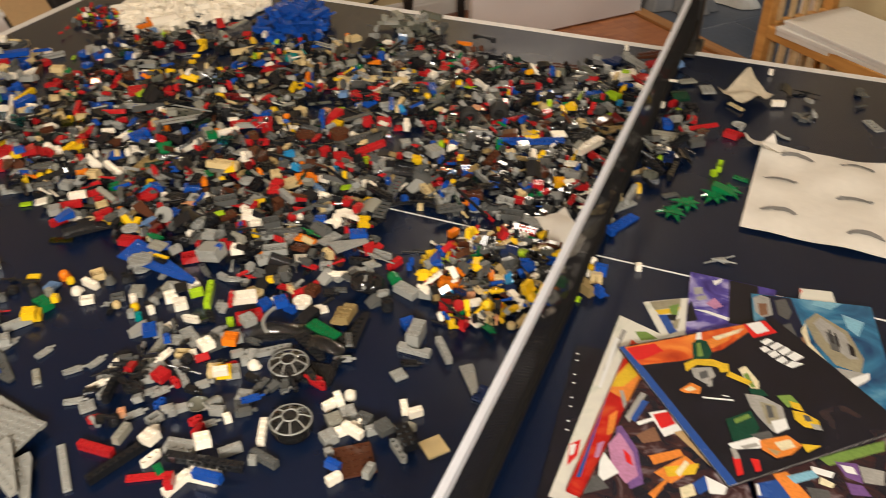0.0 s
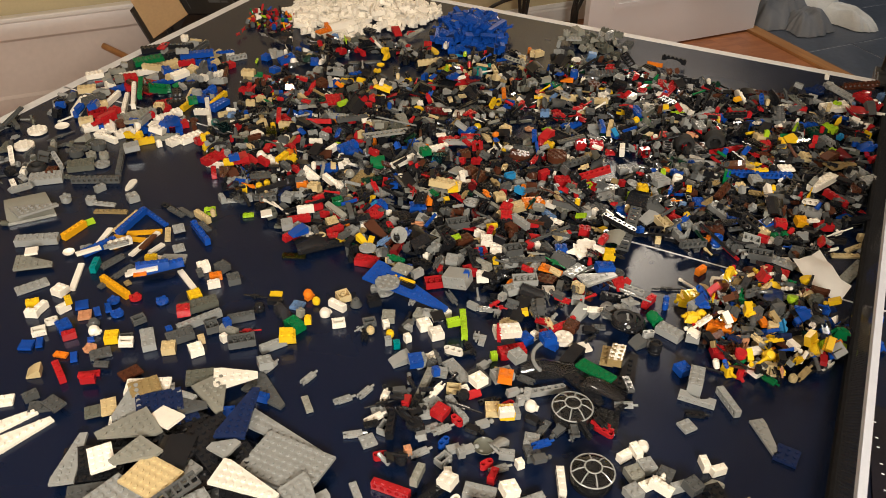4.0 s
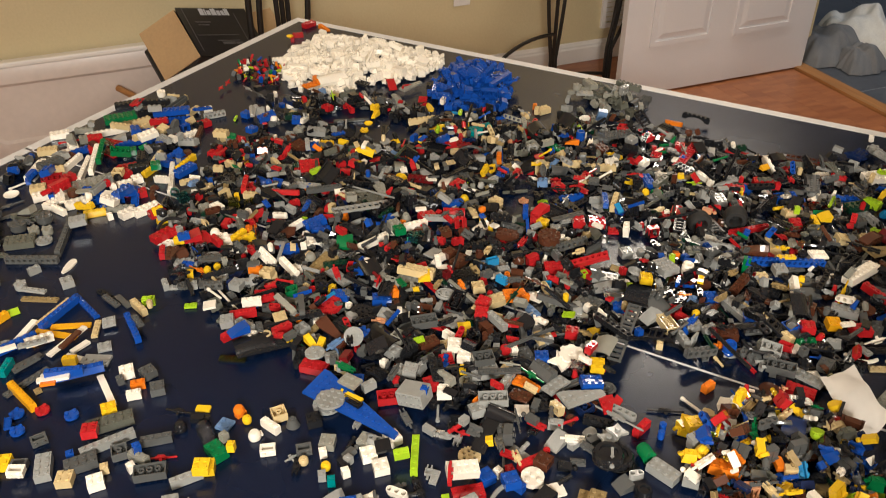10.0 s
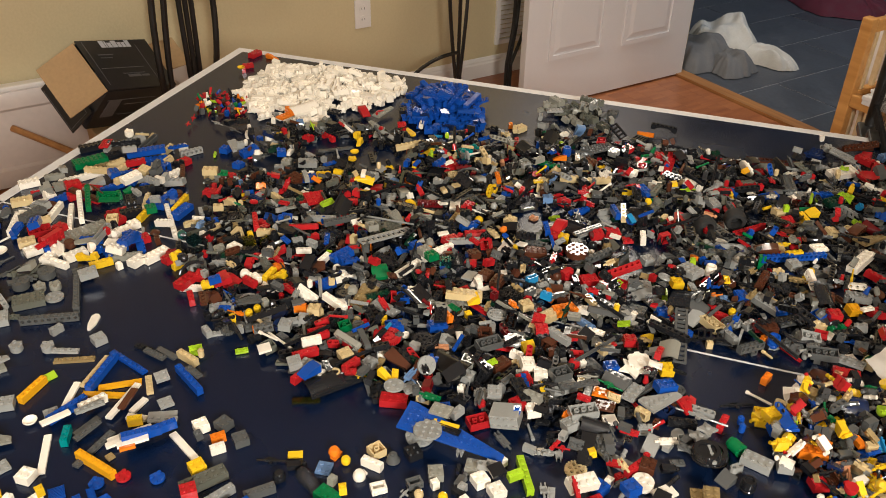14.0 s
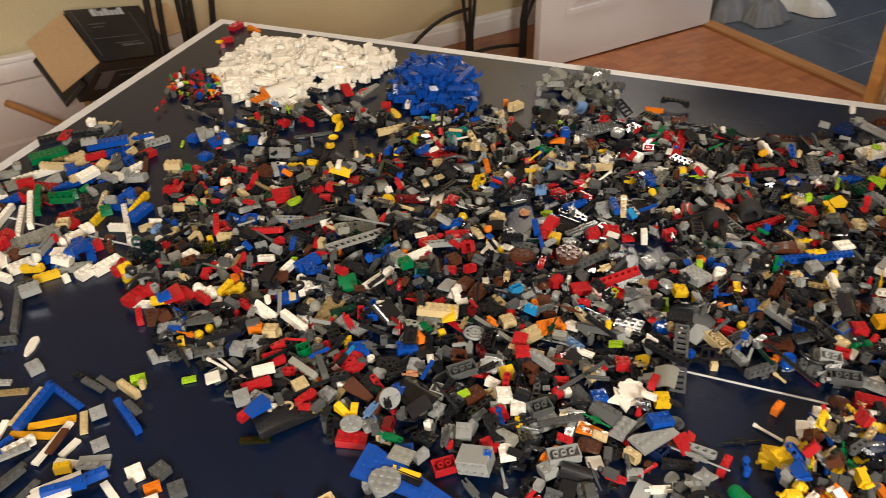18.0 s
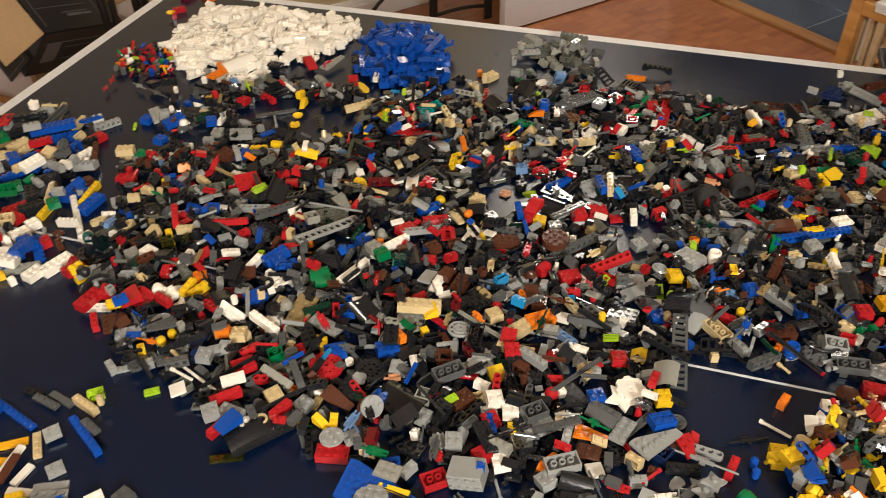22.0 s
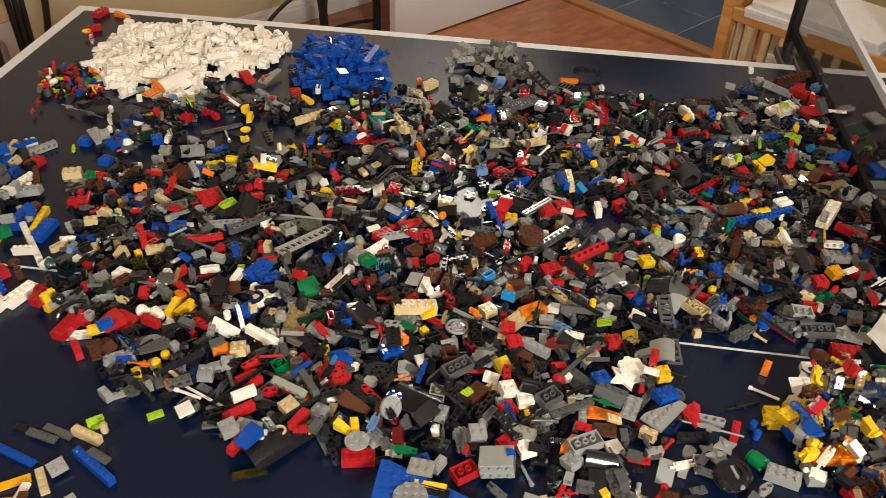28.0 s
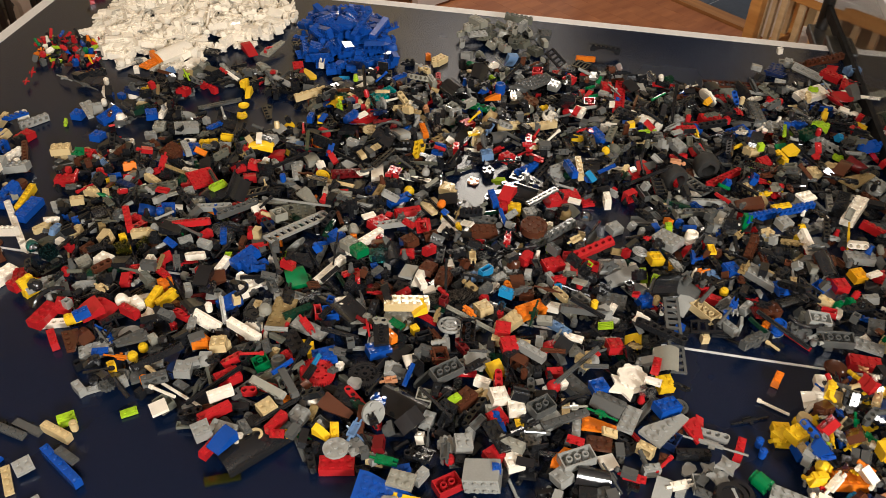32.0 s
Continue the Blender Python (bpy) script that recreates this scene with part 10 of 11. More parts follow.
def sheet_z(x, y):
    near = min(sheet_ob.data.vertices, key=lambda v: (v.co.x - x) ** 2 + (v.co.y - y) ** 2)
    return near.co.z + 0.0012


for x, y in ((0.218, 0.29), (0.222, 0.195), (0.238, 0.372), (0.327, 0.372), (0.324, 0.272), (0.339, 0.172)):
    printed_mark(x, y, 0.027)


def cover_print(name, stops, scale=14.0, rough=0.18, seed=0.0):
    """Glossy printed cover: soft clouds of a few inks."""
    m = bpy.data.materials.new(name)
    m.use_nodes = True
    nt = m.node_tree
    b = nt.nodes["Principled BSDF"]
    b.inputs["Roughness"].default_value = rough
    co, n, mp = nt.nodes.new("ShaderNodeTexCoord"), nt.nodes.new("ShaderNodeTexNoise"), nt.nodes.new("ShaderNodeMapping")
    mp.inputs["Location"].default_value = (seed, seed * 0.7, 0)
    n.inputs["Scale"].default_value, n.inputs["Detail"].default_value = scale, 5
    n.inputs["Distortion"].default_value = 1.2
    nt.links.new(co.outputs["Object"], mp.inputs[0])
    nt.links.new(mp.outputs[0], n.inputs["Vector"])
    ramp = nt.nodes.new("ShaderNodeValToRGB")
    el = ramp.color_ramp.elements
    while len(el) < len(stops):
        el.new(0.5)
    for e, (pos, col) in zip(el, stops):
        e.position, e.color = pos, (*col, 1)
    nt.links.new(n.outputs["Fac"], ramp.inputs[0])
    nt.links.new(ramp.outputs[0], b.inputs["Base Color"])
    return m


INK_BLACK = cover_print("black_cover_print", [(0.3, (0.008, 0.008, 0.012)), (0.62, (0.012, 0.012, 0.02)), (0.75, (0.05, 0.03, 0.03))], 20)
INK_FIRE = cover_print("fire_cover_print", [(0.3, (0.30, 0.02, 0.01)), (0.5, (0.60, 0.09, 0.02)), (0.68, (0.85, 0.32, 0.06))], 16)
INK_SPACE = cover_print("blue_space_print", [(0.35, (0.01, 0.03, 0.10)), (0.5, (0.03, 0.16, 0.30)), (0.7, (0.20, 0.42, 0.55))], 12)
INK_VIOLET = cover_print("violet_cover_print", [(0.3, (0.02, 0.01, 0.08)), (0.5, (0.08, 0.06, 0.30)), (0.7, (0.55, 0.50, 0.75))], 22)
INK_MIXED = cover_print("mixed_cover_print", [(0.42, (0.012, 0.012, 0.02)), (0.56, (0.05, 0.02, 0.02)), (0.66, (0.16, 0.12, 0.13)), (0.80, (0.50, 0.45, 0.45))], 34)
INK_PALE = cover_print("pale_page_print", [(0.35, (0.62, 0.60, 0.55)), (0.55, (0.70, 0.68, 0.60)), (0.7, (0.45, 0.50, 0.42))], 14)
INK_GREEN = surface("green_print", (0.01, 0.09, 0.05), 0.2, 30, 0.3)
INK_RED = surface("red_print", (0.60, 0.02, 0.02), 0.2, 30, 0.05)
INK_WHITE = surface("white_print", (0.75, 0.75, 0.74), 0.2, 30, 0.05)
INK_GREY = surface("grey_ship_print", (0.32, 0.31, 0.29), 0.2, 50, 0.25)
INK_GOLD = surface("yellow_print", (0.65, 0.42, 0.03), 0.2, 50, 0.2)
INK_BLUE = surface("blue_spine_print", (0.02, 0.07, 0.28), 0.25, 30, 0.1)


def booklet(corners, z, thick, cover, label, tilt=0.0):
    """A stapled booklet over four corners (in table metres)."""
    c = [Vector((x, y, 0)) for x, y in corners]
    mid = sum(c, Vector()) / 4
    ob = thing("instruction_booklet", Matrix.Translation((mid.x, mid.y, TOP + z)) @ pose(0, 0, 0, tilt, tilt * 0.6, 0), label, "booklet", "booklets on the table")
    loc = [(p - mid).to_2d() for p in c]
    inner = [p * 0.985 for p in loc]
    s = Shape()
    s.prism([tuple(p) for p in inner], 0.0003, thick - 0.0003)
    part("pages", s, PAPER, ob)
    for z0, z1 in ((0, 0.0003), (thick - 0.0003, thick)):
        s = Shape()
        s.prism([tuple(p) for p in loc], z0, z1)
        part("cover", s, cover, ob)
    return [ob, loc, thick]


def ink(book, material, shape, name="printed_patch"):
    """One printed shape of the cover picture; shape in shares of the cover's sides."""
    ob, loc, high = book
    pts = [tuple(loc[0].lerp(loc[1], a).lerp(loc[3].lerp(loc[2], a), b)) for a, b in shape]
    s = Shape()
    s.prism(pts, high - 0.0001, high + 0.00006)
    part(name, s, material, ob)
    book[2] = high + 0.00003


INK_CRIMSON = cover_print("crimson_cover_print", [(0.3, (0.22, 0.008, 0.008)), (0.5, (0.48, 0.015, 0.012)), (0.7, (0.62, 0.10, 0.03))], 16)
INK = dict(fire=INK_FIRE, green=INK_GREEN, red=INK_RED, white=INK_WHITE, grey=INK_GREY, gold=INK_GOLD, blue=INK_BLUE, black=INK_BLACK)
for word, tone in (("dgreen", (0.006, 0.05, 0.03)), ("leaf", (0.16, 0.26, 0.06)), ("pale", (0.70, 0.62, 0.42)), ("orange", (0.70, 0.22, 0.04)), ("olive", (0.28, 0.25, 0.17)), ("dgrey", (0.09, 0.09, 0.09)), ("brown", (0.20, 0.10, 0.06)),
                   ("tan", (0.42, 0.28, 0.14)), ("pink", (0.45, 0.20, 0.34)), ("purple", (0.16, 0.08, 0.24)), ("azure", (0.20, 0.42, 0.55)), ("dark", (0.008, 0.012, 0.035))):
    INK[word] = surface(word + "_print", tone, 0.2, 45, 0.22)
book = booklet([(0.026, -0.188), (0.105, -0.180), (0.15, -0.42), (0.05, -0.44)], 0.0006, 0.002, INK_BLACK, "black glossy booklet under the others")
ink(book, INK["white"], [(0.028, 0.053), (0.069, 0.053), (0.073, 0.061), (0.032, 0.061)])
ink(book, INK["white"], [(0.043, 0.099), (0.083, 0.099), (0.087, 0.106), (0.047, 0.106)])
ink(book, INK["white"], [(0.058, 0.192), (0.097, 0.192), (0.100, 0.199), (0.062, 0.199)])
ink(book, INK["white"], [(0.070, 0.246), (0.107, 0.246), (0.110, 0.253), (0.073, 0.253)])
ink(book, INK["white"], [(0.091, 0.337), (0.127, 0.337), (0.130, 0.344), (0.094, 0.344)])
ink(book, INK["white"], [(0.102, 0.391), (0.137, 0.392), (0.140, 0.398), (0.105, 0.398)])
ink(book, INK["white"], [(0.115, 0.477), (0.148, 0.478), (0.151, 0.484), (0.117, 0.484)])
ink(book, INK["white"], [(0.125, 0.528), (0.157, 0.529), (0.160, 0.535), (0.127, 0.535)])
book = booklet([(0.062, -0.118), (0.118, -0.135), (0.15, -0.40), (0.058, -0.41)], 0.003, 0.0022, INK_PALE, "pale crumpled booklet page with a red corner")
ink(book, INK["grey"], [(0.152, 0.073), (0.245, 0.080), (0.132, 0.345), (0.072, 0.353)])
ink(book, INK["white"], [(0.072, 0.140), (0.167, 0.143), (0.144, 0.443), (0.096, 0.449)])
ink(book, INK["leaf"], [(0.408, 0.058), (0.634, 0.027), (0.889, 0.041), (0.560, 0.098)])
ink(book, INK["red"], [(0.005, 0.763), (0.116, 0.724), (0.144, 0.804), (0.073, 0.859)])
ink(book, INK["white"], [(0.012, 0.766), (0.082, 0.750), (0.098, 0.798), (0.057, 0.813)])
book = booklet([(0.083, -0.078), (0.140, -0.045), (0.165, -0.12), (0.120, -0.14)], 0.0008, 0.0015, INK_PALE, "small booklet printed with tan scenery")
ink(book, INK["olive"], [(0.115, 0.014), (0.742, 0.005), (0.684, 0.196), (0.142, 0.244)])
ink(book, INK["gold"], [(0.142, 0.244), (0.680, 0.210), (0.580, 0.343), (0.188, 0.367)])
ink(book, INK["black"], [(0.177, 0.395), (0.571, 0.370), (0.466, 0.531), (0.202, 0.542)])
ink(book, INK["leaf"], [(0.458, 0.173), (0.681, 0.124), (0.562, 0.398), (0.421, 0.386)])
ink(book, INK["blue"], [(0.153, 0.364), (0.327, 0.379), (0.412, 0.805), (0.188, 0.865)])
ink(book, INK["olive"], [(0.383, 0.554), (0.594, 0.485), (0.439, 0.738), (0.363, 0.734)])
book = booklet([(0.128, 0.004), (0.235, 0.006), (0.235, -0.12), (0.142, -0.125)], 0.003, 0.002, INK_VIOLET, "violet glossy booklet with a white streak")
ink(book, INK["black"], [(0.460, 0.005), (0.793, 0.005), (0.869, 0.634), (0.505, 0.692)])
ink(book, INK["white"], [(0.066, 0.595), (0.223, 0.569), (0.498, 0.607), (0.502, 0.658), (0.239, 0.609)])
ink(book, INK["grey"], [(0.052, 0.257), (0.151, 0.210), (0.171, 0.315), (0.072, 0.362)])
ink(book, INK["grey"], [(0.088, 0.394), (0.207, 0.332), (0.224, 0.391), (0.112, 0.450)])
ink(book, INK["white"], [(0.271, 0.078), (0.384, 0.005), (0.358, 0.080), (0.296, 0.147)])
ink(book, INK["pink"], [(0.215, 0.465), (0.309, 0.348), (0.418, 0.452), (0.322, 0.524)])
ink(book, INK["black"], [(0.005, 0.550), (0.044, 0.469), (0.132, 0.749), (0.005, 0.802)])
book = booklet([(0.262, 0.018), (0.300, 0.026), (0.33, -0.10), (0.27, -0.10)], 0.0055, 0.0015, INK_PALE, "white booklet corner with a red mark")
ink(book, INK["red"], [(0.005, 0.047), (0.005, 0.005), (0.074, 0.047), (0.005, 0.119)])
book = booklet([(0.206, -0.020), (0.345, 0.008), (0.38, -0.20), (0.24, -0.22)], 0.0075, 0.0025, INK_SPACE, "blue glossy booklet showing a grey ship")
ink(book, INK["dark"], [(0.071, 0.008), (0.334, 0.005), (0.401, 0.306), (0.495, 0.622), (0.872, 0.894), (0.597, 0.920), (0.240, 0.617), (0.100, 0.350)])
ink(book, INK["grey"], [(0.009, 0.044), (0.074, 0.005), (0.150, 0.025), (0.158, 0.187), (0.069, 0.226), (0.019, 0.180)])
ink(book, INK["brown"], [(0.047, 0.094), (0.119, 0.084), (0.120, 0.192), (0.052, 0.212)])
ink(book, INK["dgrey"], [(0.195, 0.047), (0.284, 0.018), (0.323, 0.137), (0.278, 0.222), (0.205, 0.180)])
ink(book, INK["dgrey"], [(0.209, 0.283), (0.297, 0.245), (0.332, 0.366), (0.273, 0.399)])
ink(book, INK["brown"], [(0.360, 0.362), (0.424, 0.353), (0.426, 0.439), (0.369, 0.467)])
ink(book, INK["olive"], [(0.417, 0.213), (0.525, 0.120), (0.747, 0.258), (0.824, 0.482), (0.774, 0.601), (0.593, 0.562), (0.474, 0.394)])
ink(book, INK["grey"], [(0.484, 0.219), (0.550, 0.159), (0.718, 0.286), (0.780, 0.489), (0.713, 0.499), (0.565, 0.381)])
ink(book, INK["dgrey"], [(0.571, 0.282), (0.660, 0.328), (0.650, 0.453), (0.585, 0.435)])
ink(book, INK["black"], [(0.594, 0.259), (0.610, 0.267), (0.622, 0.382), (0.604, 0.385)])
ink(book, INK["black"], [(0.634, 0.283), (0.650, 0.291), (0.661, 0.405), (0.643, 0.407)])
ink(book, INK["black"], [(0.724, 0.358), (0.767, 0.399), (0.767, 0.473), (0.727, 0.460)])
ink(book, INK["pale"], [(0.368, 0.311), (0.418, 0.228), (0.424, 0.401), (0.549, 0.569), (0.717, 0.717), (0.734, 0.764), (0.640, 0.729), (0.452, 0.584)])
ink(book, INK["grey"], [(0.588, 0.585), (0.796, 0.598), (0.800, 0.662), (0.702, 0.728)])
ink(book, INK["white"], [(0.677, 0.659), (0.840, 0.587), (0.827, 0.641), (0.704, 0.719)])
ink(book, INK["white"], [(0.427, 0.868), (0.651, 0.859), (0.793, 0.927), (0.594, 0.932)])
ink(book, INK["blue"], [(0.545, 0.786), (0.700, 0.823), (0.609, 0.866), (0.513, 0.841)])
ink(book, INK["blue"], [(0.585, 0.973), (0.870, 0.902), (0.850, 0.975), (0.674, 0.995)])
ink(book, INK["white"], [(0.673, 0.935), (0.826, 0.948), (0.741, 0.978)])
ink(book, INK["azure"], [(0.528, 0.005), (0.759, 0.005), (0.649, 0.078), (0.492, 0.045)])
ink(book, INK["azure"], [(0.735, 0.108), (0.904, 0.161), (0.827, 0.295), (0.753, 0.232)])
book = booklet([(0.085, -0.160), (0.150, -0.200), (0.150, -0.41), (0.072, -0.40)], 0.006, 0.0022, INK_CRIMSON, "red and yellow glossy booklet")
ink(book, INK["orange"], [(0.005, 0.387), (0.005, 0.257), (0.140, 0.121), (0.437, 0.210), (0.390, 0.385), (0.150, 0.386)])
ink(book, INK["gold"], [(0.005, 0.289), (0.115, 0.149), (0.317, 0.192), (0.175, 0.312), (0.005, 0.356)])
ink(book, INK["blue"], [(0.005, 0.436), (0.005, 0.431), (0.106, 0.909), (0.054, 0.918)])
ink(book, INK["grey"], [(0.142, 0.349), (0.189, 0.337), (0.328, 0.401), (0.304, 0.438)])
ink(book, INK["orange"], [(0.143, 0.522), (0.226, 0.465), (0.288, 0.599), (0.215, 0.633)])
ink(book, INK["pink"], [(0.144, 0.701), (0.215, 0.669), (0.226, 0.770), (0.172, 0.781)])
book = booklet([(0.108, -0.225), (0.20, -0.235), (0.26, -0.40), (0.085, -0.43)], 0.009, 0.002, INK_MIXED, "dark glossy booklet with a pink round picture")
ink(book, INK["purple"], [(0.005, 0.383), (0.036, 0.369), (0.218, 0.502), (0.323, 0.720), (0.253, 0.772), (0.065, 0.537)])
ink(book, INK["pink"], [(0.005, 0.513), (0.043, 0.418), (0.194, 0.528), (0.277, 0.677), (0.217, 0.743), (0.093, 0.649)])
ink(book, INK["white"], [(0.005, 0.638), (0.005, 0.572), (0.154, 0.682), (0.057, 0.779)])
ink(book, INK["grey"], [(0.030, 0.301), (0.070, 0.093), (0.134, 0.096), (0.086, 0.332)])
ink(book, INK["blue"], [(0.081, 0.302), (0.112, 0.147), (0.181, 0.145), (0.131, 0.321)])
ink(book, INK["white"], [(0.215, 0.227), (0.415, 0.148), (0.549, 0.279), (0.396, 0.370)])
ink(book, INK["red"], [(0.259, 0.230), (0.387, 0.177), (0.475, 0.253), (0.357, 0.320)])
ink(book, INK["tan"], [(0.469, 0.319), (0.549, 0.283), (0.874, 0.510), (0.809, 0.545)])
ink(book, INK["orange"], [(0.310, 0.530), (0.526, 0.431), (0.559, 0.472), (0.361, 0.581)])
ink(book, INK["orange"], [(0.371, 0.633), (0.571, 0.469), (0.673, 0.526), (0.488, 0.683)])
ink(book, INK["gold"], [(0.431, 0.581), (0.674, 0.502), (0.640, 0.584), (0.462, 0.643)])
ink(book, INK["pale"], [(0.511, 0.602), (0.572, 0.501), (0.601, 0.515), (0.539, 0.626)])
ink(book, INK["red"], [(0.122, 0.524), (0.188, 0.557), (0.224, 0.620), (0.171, 0.601)])
ink(book, INK["white"], [(0.140, 0.319), (0.275, 0.244), (0.292, 0.266), (0.167, 0.338)])
ink(book, INK["brown"], [(0.176, 0.409), (0.297, 0.317), (0.376, 0.404), (0.246, 0.455)])
ink(book, INK["blue"], [(0.624, 0.653), (0.709, 0.580), (0.746, 0.655), (0.664, 0.718)])
ink(book, INK["white"], [(0.709, 0.580), (0.852, 0.623), (0.823, 0.682), (0.728, 0.696)])
ink(book, INK["pale"], [(0.543, 0.701), (0.624, 0.653), (0.647, 0.722), (0.563, 0.770)])
ink(book, INK["dgrey"], [(0.005, 0.762), (0.031, 0.720), (0.130, 0.792), (0.005, 0.859)])
ink(book, INK["orange"], [(0.363, 0.778), (0.450, 0.665), (0.466, 0.673), (0.401, 0.806)])
book = booklet([(0.235, -0.31), (0.375, -0.195), (0.44, -0.33), (0.27, -0.43)], 0.0092, 0.002, INK_MIXED, "dark booklet with green and red picture")
ink(book, INK["leaf"], [(0.414, 0.049), (0.850, 0.056), (0.815, 0.135), (0.458, 0.144)])
ink(book, INK["white"], [(0.355, 0.105), (0.472, 0.210), (0.443, 0.250), (0.346, 0.164)])
ink(book, INK["purple"], [(0.501, 0.119), (0.622, 0.183), (0.597, 0.351), (0.523, 0.268)])
ink(book, INK["white"], [(0.524, 0.158), (0.588, 0.201), (0.591, 0.271), (0.535, 0.232)])
ink(book, INK["blue"], [(0.007, 0.138), (0.210, 0.154), (0.230, 0.366), (0.005, 0.267)])
ink(book, INK["orange"], [(0.119, 0.092), (0.205, 0.099), (0.290, 0.386), (0.184, 0.350)])
ink(book, INK["red"], [(0.660, 0.005), (0.837, 0.005), (0.834, 0.024), (0.650, 0.008)])
ink(book, INK["grey"], [(0.622, 0.203), (0.749, 0.294), (0.705, 0.404), (0.606, 0.344)])
ink(book, INK["pale"], [(0.383, 0.219), (0.445, 0.301), (0.422, 0.332), (0.359, 0.271)])
ink(book, INK["azure"], [(0.196, 0.139), (0.351, 0.146), (0.374, 0.216), (0.229, 0.224)])
ink(book, INK["purple"], [(0.509, 0.312), (0.591, 0.368), (0.607, 0.463), (0.508, 0.418)])
ink(book, INK["white"], [(0.005, 0.143), (0.023, 0.145), (0.023, 0.251), (0.005, 0.251)])
ink(book, INK["dgrey"], [(0.284, 0.275), (0.399, 0.344), (0.391, 0.419), (0.290, 0.386)])
book = booklet([(0.075, -0.187), (0.236, -0.066), (0.378, -0.196), (0.217, -0.342)], 0.0118, 0.0035, INK_BLACK, "black glossy booklet with a flaming top edge and ship")
ink(book, INK["blue"], [(0.0, 0.0), (0.045, 0.0), (0.045, 1.0), (0.0, 1.0)], "printed_spine")
ink(book, INK["fire"], [(0.029, 0.008), (0.360, 0.012), (0.546, 0.005), (0.820, 0.005), (0.796, 0.066), (0.538, 0.171), (0.277, 0.193), (0.041, 0.163)])
ink(book, INK["red"], [(0.036, 0.019), (0.210, 0.022), (0.219, 0.093), (0.077, 0.126), (0.036, 0.115)])
ink(book, INK["orange"], [(0.419, 0.085), (0.699, 0.048), (0.617, 0.111), (0.491, 0.147)])
ink(book, INK["pale"], [(0.551, 0.060), (0.767, 0.035), (0.716, 0.065), (0.551, 0.092)])
ink(book, INK["red"], [(0.790, 0.005), (0.934, 0.005), (0.921, 0.126), (0.761, 0.133)])
ink(book, INK["white"], [(0.810, 0.008), (0.901, 0.006), (0.890, 0.100), (0.803, 0.107)])
ink(book, INK["white"], [(0.780, 0.171), (0.839, 0.157), (0.848, 0.192), (0.784, 0.210)])
ink(book, INK["white"], [(0.798, 0.220), (0.863, 0.202), (0.874, 0.244), (0.801, 0.263)])
ink(book, INK["white"], [(0.812, 0.272), (0.882, 0.252), (0.884, 0.296), (0.818, 0.316)])
ink(book, INK["white"], [(0.829, 0.325), (0.895, 0.305), (0.911, 0.363), (0.839, 0.380)])
ink(book, INK["white"], [(0.738, 0.222), (0.775, 0.212), (0.784, 0.258), (0.736, 0.263)])
ink(book, INK["white"], [(0.747, 0.277), (0.801, 0.263), (0.804, 0.306), (0.750, 0.319)])
ink(book, INK["white"], [(0.752, 0.335), (0.809, 0.318), (0.808, 0.364), (0.764, 0.375)])
ink(book, INK["white"], [(0.769, 0.387), (0.825, 0.370), (0.871, 0.411), (0.790, 0.424)])
ink(book, INK["dgreen"], [(0.407, 0.081), (0.461, 0.055), (0.497, 0.087), (0.474, 0.172), (0.416, 0.224), (0.330, 0.208)])
ink(book, INK["leaf"], [(0.431, 0.088), (0.455, 0.085), (0.404, 0.191), (0.369, 0.191)])
ink(book, INK["white"], [(0.487, 0.005), (0.515, 0.005), (0.482, 0.061), (0.443, 0.061)])
ink(book, INK["gold"], [(0.267, 0.218), (0.341, 0.202), (0.434, 0.230), (0.486, 0.295), (0.450, 0.322), (0.395, 0.276), (0.328, 0.246), (0.243, 0.277)])
ink(book, INK["grey"], [(0.281, 0.260), (0.389, 0.284), (0.369, 0.353), (0.283, 0.390), (0.257, 0.327)])
ink(book, INK["dgrey"], [(0.300, 0.304), (0.351, 0.300), (0.330, 0.350), (0.281, 0.353)])
ink(book, INK["gold"], [(0.434, 0.259), (0.492, 0.287), (0.458, 0.344), (0.408, 0.337)])
ink(book, INK["grey"], [(0.294, 0.384), (0.337, 0.371), (0.306, 0.415), (0.279, 0.415)])
ink(book, INK["orange"], [(0.129, 0.390), (0.218, 0.361), (0.246, 0.405), (0.211, 0.447), (0.139, 0.415)])
ink(book, INK["pale"], [(0.153, 0.393), (0.204, 0.383), (0.214, 0.413), (0.171, 0.417)])
ink(book, INK["white"], [(0.213, 0.469), (0.349, 0.536), (0.342, 0.546), (0.206, 0.479)])
ink(book, INK["white"], [(0.315, 0.489), (0.343, 0.507), (0.338, 0.514), (0.310, 0.496)])
ink(book, INK["pale"], [(0.515, 0.343), (0.566, 0.330), (0.553, 0.460), (0.498, 0.542), (0.482, 0.491)])
ink(book, INK["leaf"], [(0.509, 0.389), (0.543, 0.380), (0.509, 0.491), (0.487, 0.493)])
ink(book, INK["gold"], [(0.458, 0.344), (0.520, 0.449), (0.484, 0.469), (0.420, 0.369)])
ink(book, INK["dgreen"], [(0.468, 0.487), (0.531, 0.517), (0.530, 0.571), (0.453, 0.553)])
ink(book, INK["grey"], [(0.428, 0.518), (0.498, 0.560), (0.543, 0.660), (0.479, 0.785), (0.389, 0.800), (0.386, 0.693), (0.394, 0.611)])
ink(book, INK["olive"], [(0.462, 0.592), (0.514, 0.645), (0.459, 0.761), (0.398, 0.739)])
ink(book, INK["dgrey"], [(0.472, 0.622), (0.493, 0.638), (0.458, 0.711), (0.427, 0.708)])
ink(book, INK["leaf"], [(0.568, 0.584), (0.637, 0.600), (0.635, 0.671), (0.564, 0.676)])
ink(book, INK["gold"], [(0.601, 0.637), (0.635, 0.671), (0.618, 0.727), (0.582, 0.687)])
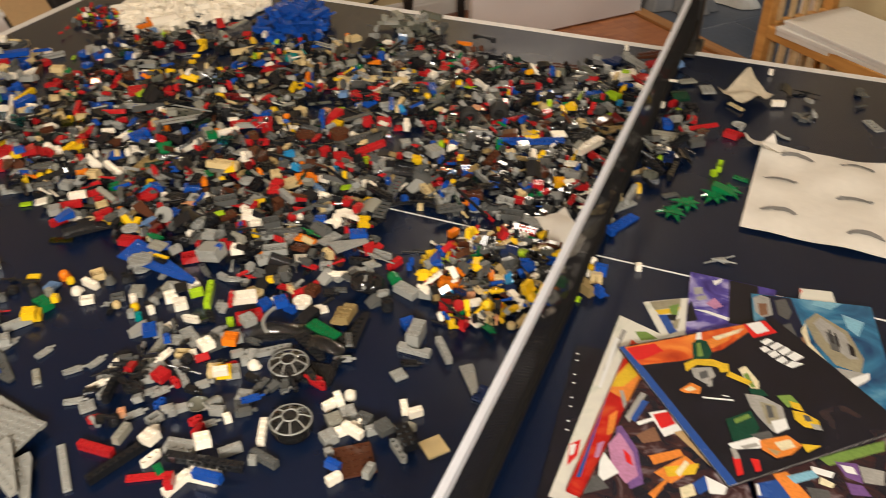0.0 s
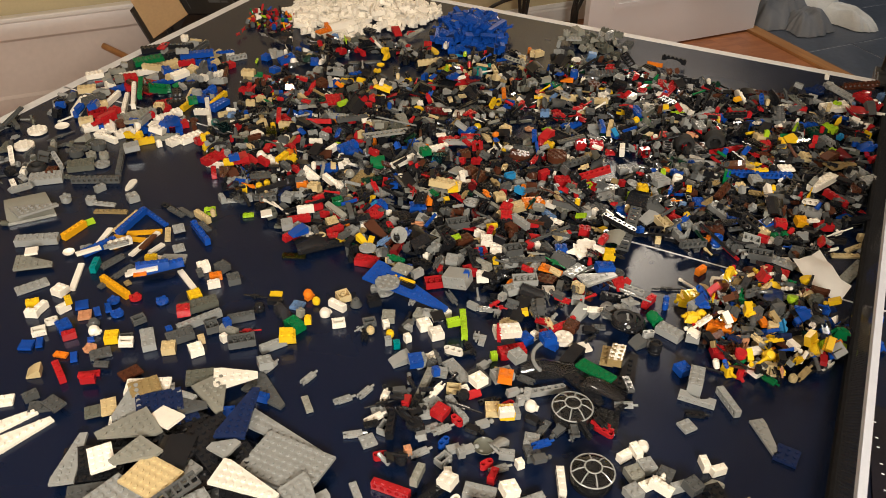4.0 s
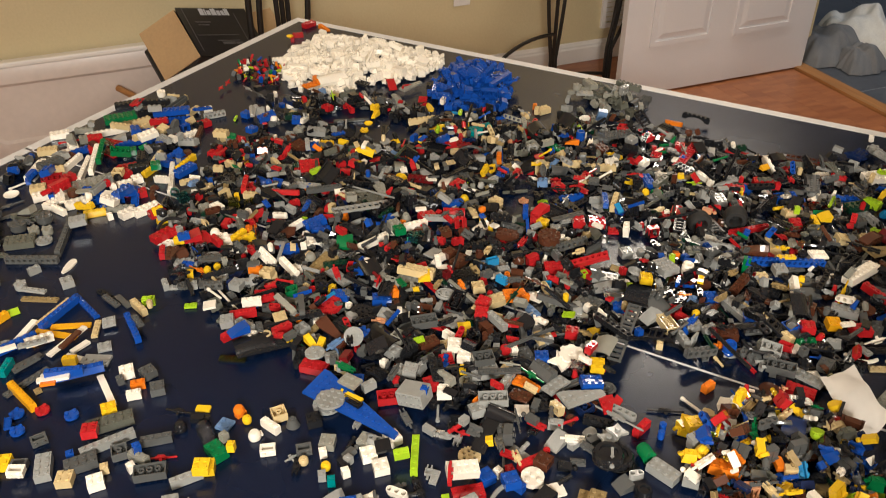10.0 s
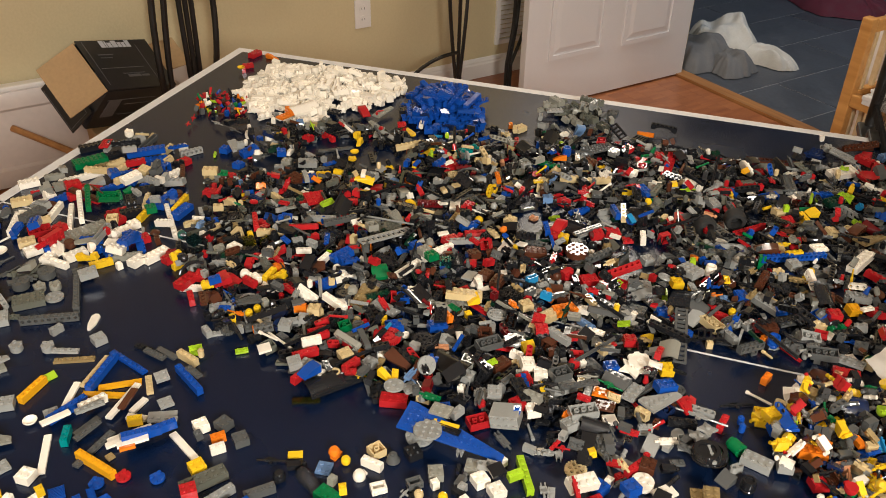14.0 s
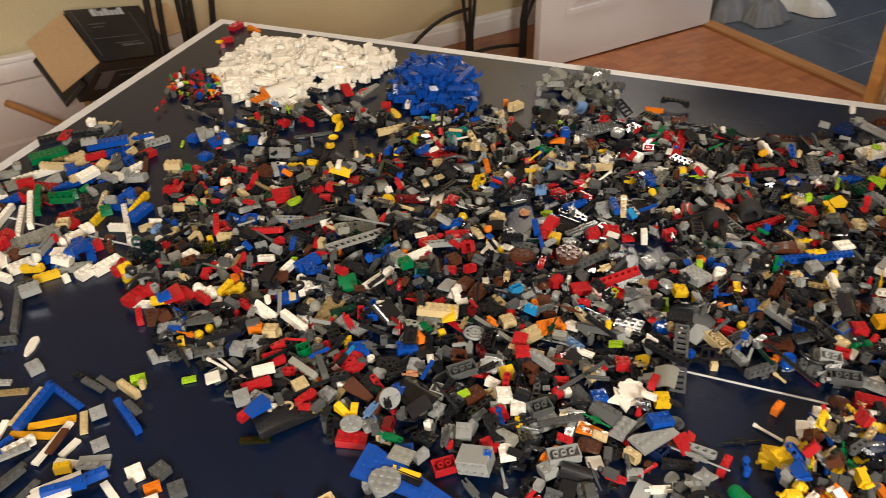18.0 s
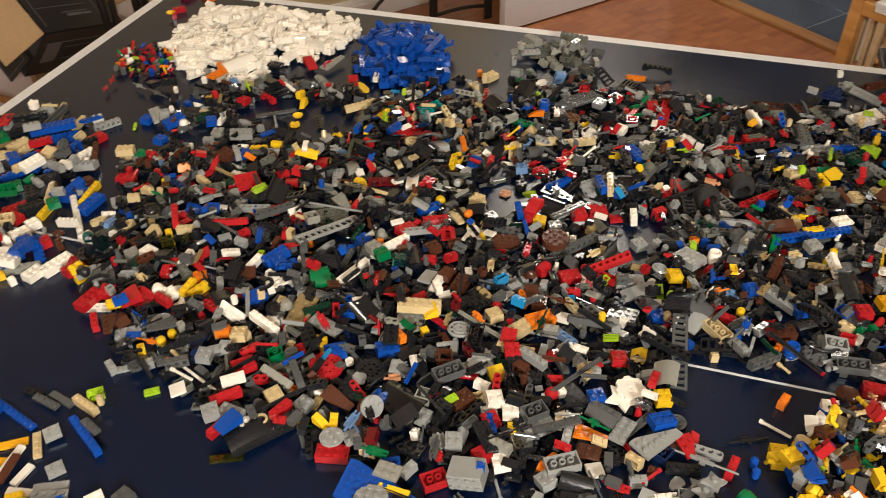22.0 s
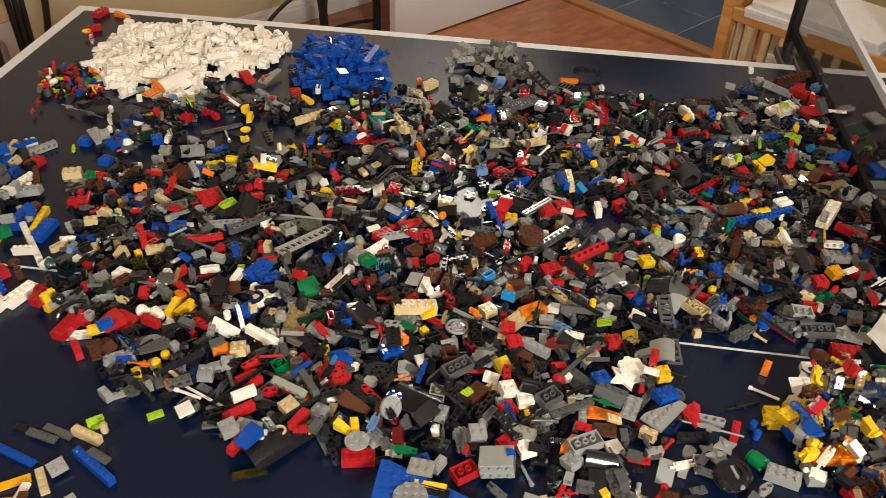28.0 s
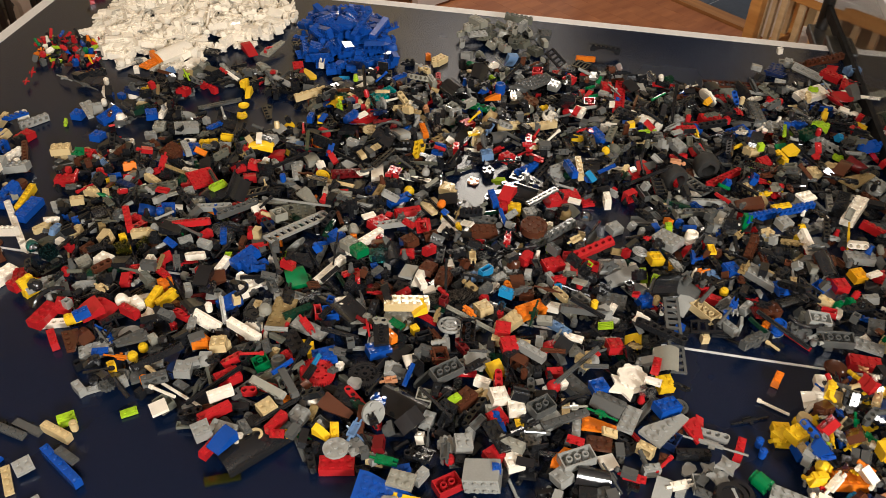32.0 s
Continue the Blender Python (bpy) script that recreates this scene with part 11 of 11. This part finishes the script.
ink(book, INK["gold"], [(0.571, 0.701), (0.615, 0.734), (0.641, 0.805), (0.614, 0.862), (0.549, 0.820), (0.540, 0.758)])
ink(book, INK["dgrey"], [(0.596, 0.745), (0.622, 0.763), (0.611, 0.801), (0.580, 0.790)])
ink(book, INK["grey"], [(0.590, 0.810), (0.625, 0.832), (0.614, 0.870), (0.579, 0.848)])
ink(book, INK["white"], [(0.423, 0.731), (0.504, 0.736), (0.474, 0.800), (0.395, 0.810)])
ink(book, INK["dgreen"], [(0.226, 0.645), (0.379, 0.632), (0.343, 0.751), (0.267, 0.810), (0.169, 0.790)])
ink(book, INK["leaf"], [(0.262, 0.658), (0.354, 0.648), (0.347, 0.675), (0.254, 0.687)])
ink(book, INK["white"], [(0.140, 0.787), (0.308, 0.794), (0.371, 0.841), (0.261, 0.862), (0.143, 0.826)])
ink(book, INK["grey"], [(0.186, 0.819), (0.268, 0.826), (0.270, 0.850), (0.193, 0.844)])
ink(book, INK["dgrey"], [(0.275, 0.774), (0.374, 0.779), (0.371, 0.825), (0.302, 0.823)])
ink(book, INK["red"], [(0.110, 0.865), (0.140, 0.884), (0.098, 0.968), (0.066, 0.970)])
ink(book, INK["red"], [(0.183, 0.900), (0.215, 0.919), (0.186, 0.980), (0.156, 0.979)])
ink(book, INK["grey"], [(0.133, 0.815), (0.157, 0.824), (0.140, 0.884), (0.111, 0.880)])
ink(book, INK["orange"], [(0.292, 0.820), (0.437, 0.838), (0.458, 0.918), (0.370, 0.949), (0.294, 0.942), (0.266, 0.871)])
ink(book, INK["pale"], [(0.347, 0.856), (0.430, 0.864), (0.422, 0.915), (0.345, 0.913)])
ink(book, INK["gold"], [(0.460, 0.907), (0.538, 0.953), (0.447, 0.964)])
ink(book, INK["tan"], [(0.295, 0.875), (0.340, 0.915), (0.303, 0.930)])

sheet("crumpled_slip", [(0.150, 0.392), (0.196, 0.425), (0.222, 0.375), (0.178, 0.345)], PAPER, "crumpled white paper slip at the sheet corner", 0.022, 0.0005, 12, 2.0, "paper")
# crumpled napkin by the net, thin wrapper beyond it
sheet("paper_napkin", [(-0.088, 0.012), (-0.058, 0.056), (-0.012, 0.0), (-0.034, -0.040)], PAPER, "crumpled white paper napkin leaning by the net", 0.022, 0.0005, 14, 4.0, "napkin", 0.016)
sheet("paper_wrapper", [(0.088, 0.548), (0.132, 0.640), (0.182, 0.575), (0.135, 0.495)], surface("tan_paper", (0.52, 0.45, 0.34), 0.7, 14, 0.15), "crumpled tan paper wrapper beyond the net", 0.030, 0.0005, 12, 9.0, "wrapper")

# ---- two ribbed cockpit pods ----
def pod(x, y, turn_deg):
    ob = thing("toy_cockpit_pod", pose(x, y, TOP + 0.0006, 0, 0, turn_deg), "round smoky toy cockpit with light grey spokes", "toy cockpit", "loose toy pieces on the table")
    s = Shape()
    s.turned([(0.0185, 0.0), (0.0215, 0.003), (0.0225, 0.010), (0.0218, 0.018), (0.0145, 0.0225), (0.0085, 0.024), (0, 0.0242)], 28)
    part("dome", s, PLASTIC["smoke"], ob, smooth=True)
    s = Shape()
    s.turned([(0.0165, 0.0), (0.0165, 0.003), (0.015, 0.003), (0.015, 0.0)], 16)
    part("foot_ring", s, PLASTIC["black"], ob)
    for r, z in ((0.0218, 0.0180), (0.0085, 0.0243)):
        s = Shape()
        s.rod([(r * math.cos(2 * math.pi * i / 24), r * math.sin(2 * math.pi * i / 24), z) for i in range(25)], 0.0009, 5, cap=False)
        part("rim", s, PLASTIC["lgray"], ob)
    for i in range(8):
        a = 2 * math.pi * i / 8
        s = Shape()
        s.rod([(r * math.cos(a), r * math.sin(a), z) for r, z in ((0.0085, 0.0243), (0.0145, 0.0228), (0.0218, 0.018))], 0.0008, 5)
        part("spoke", s, PLASTIC["lgray"], ob)


pod(-0.262, -0.356, 10)
pod(-0.216, -0.429, 30)
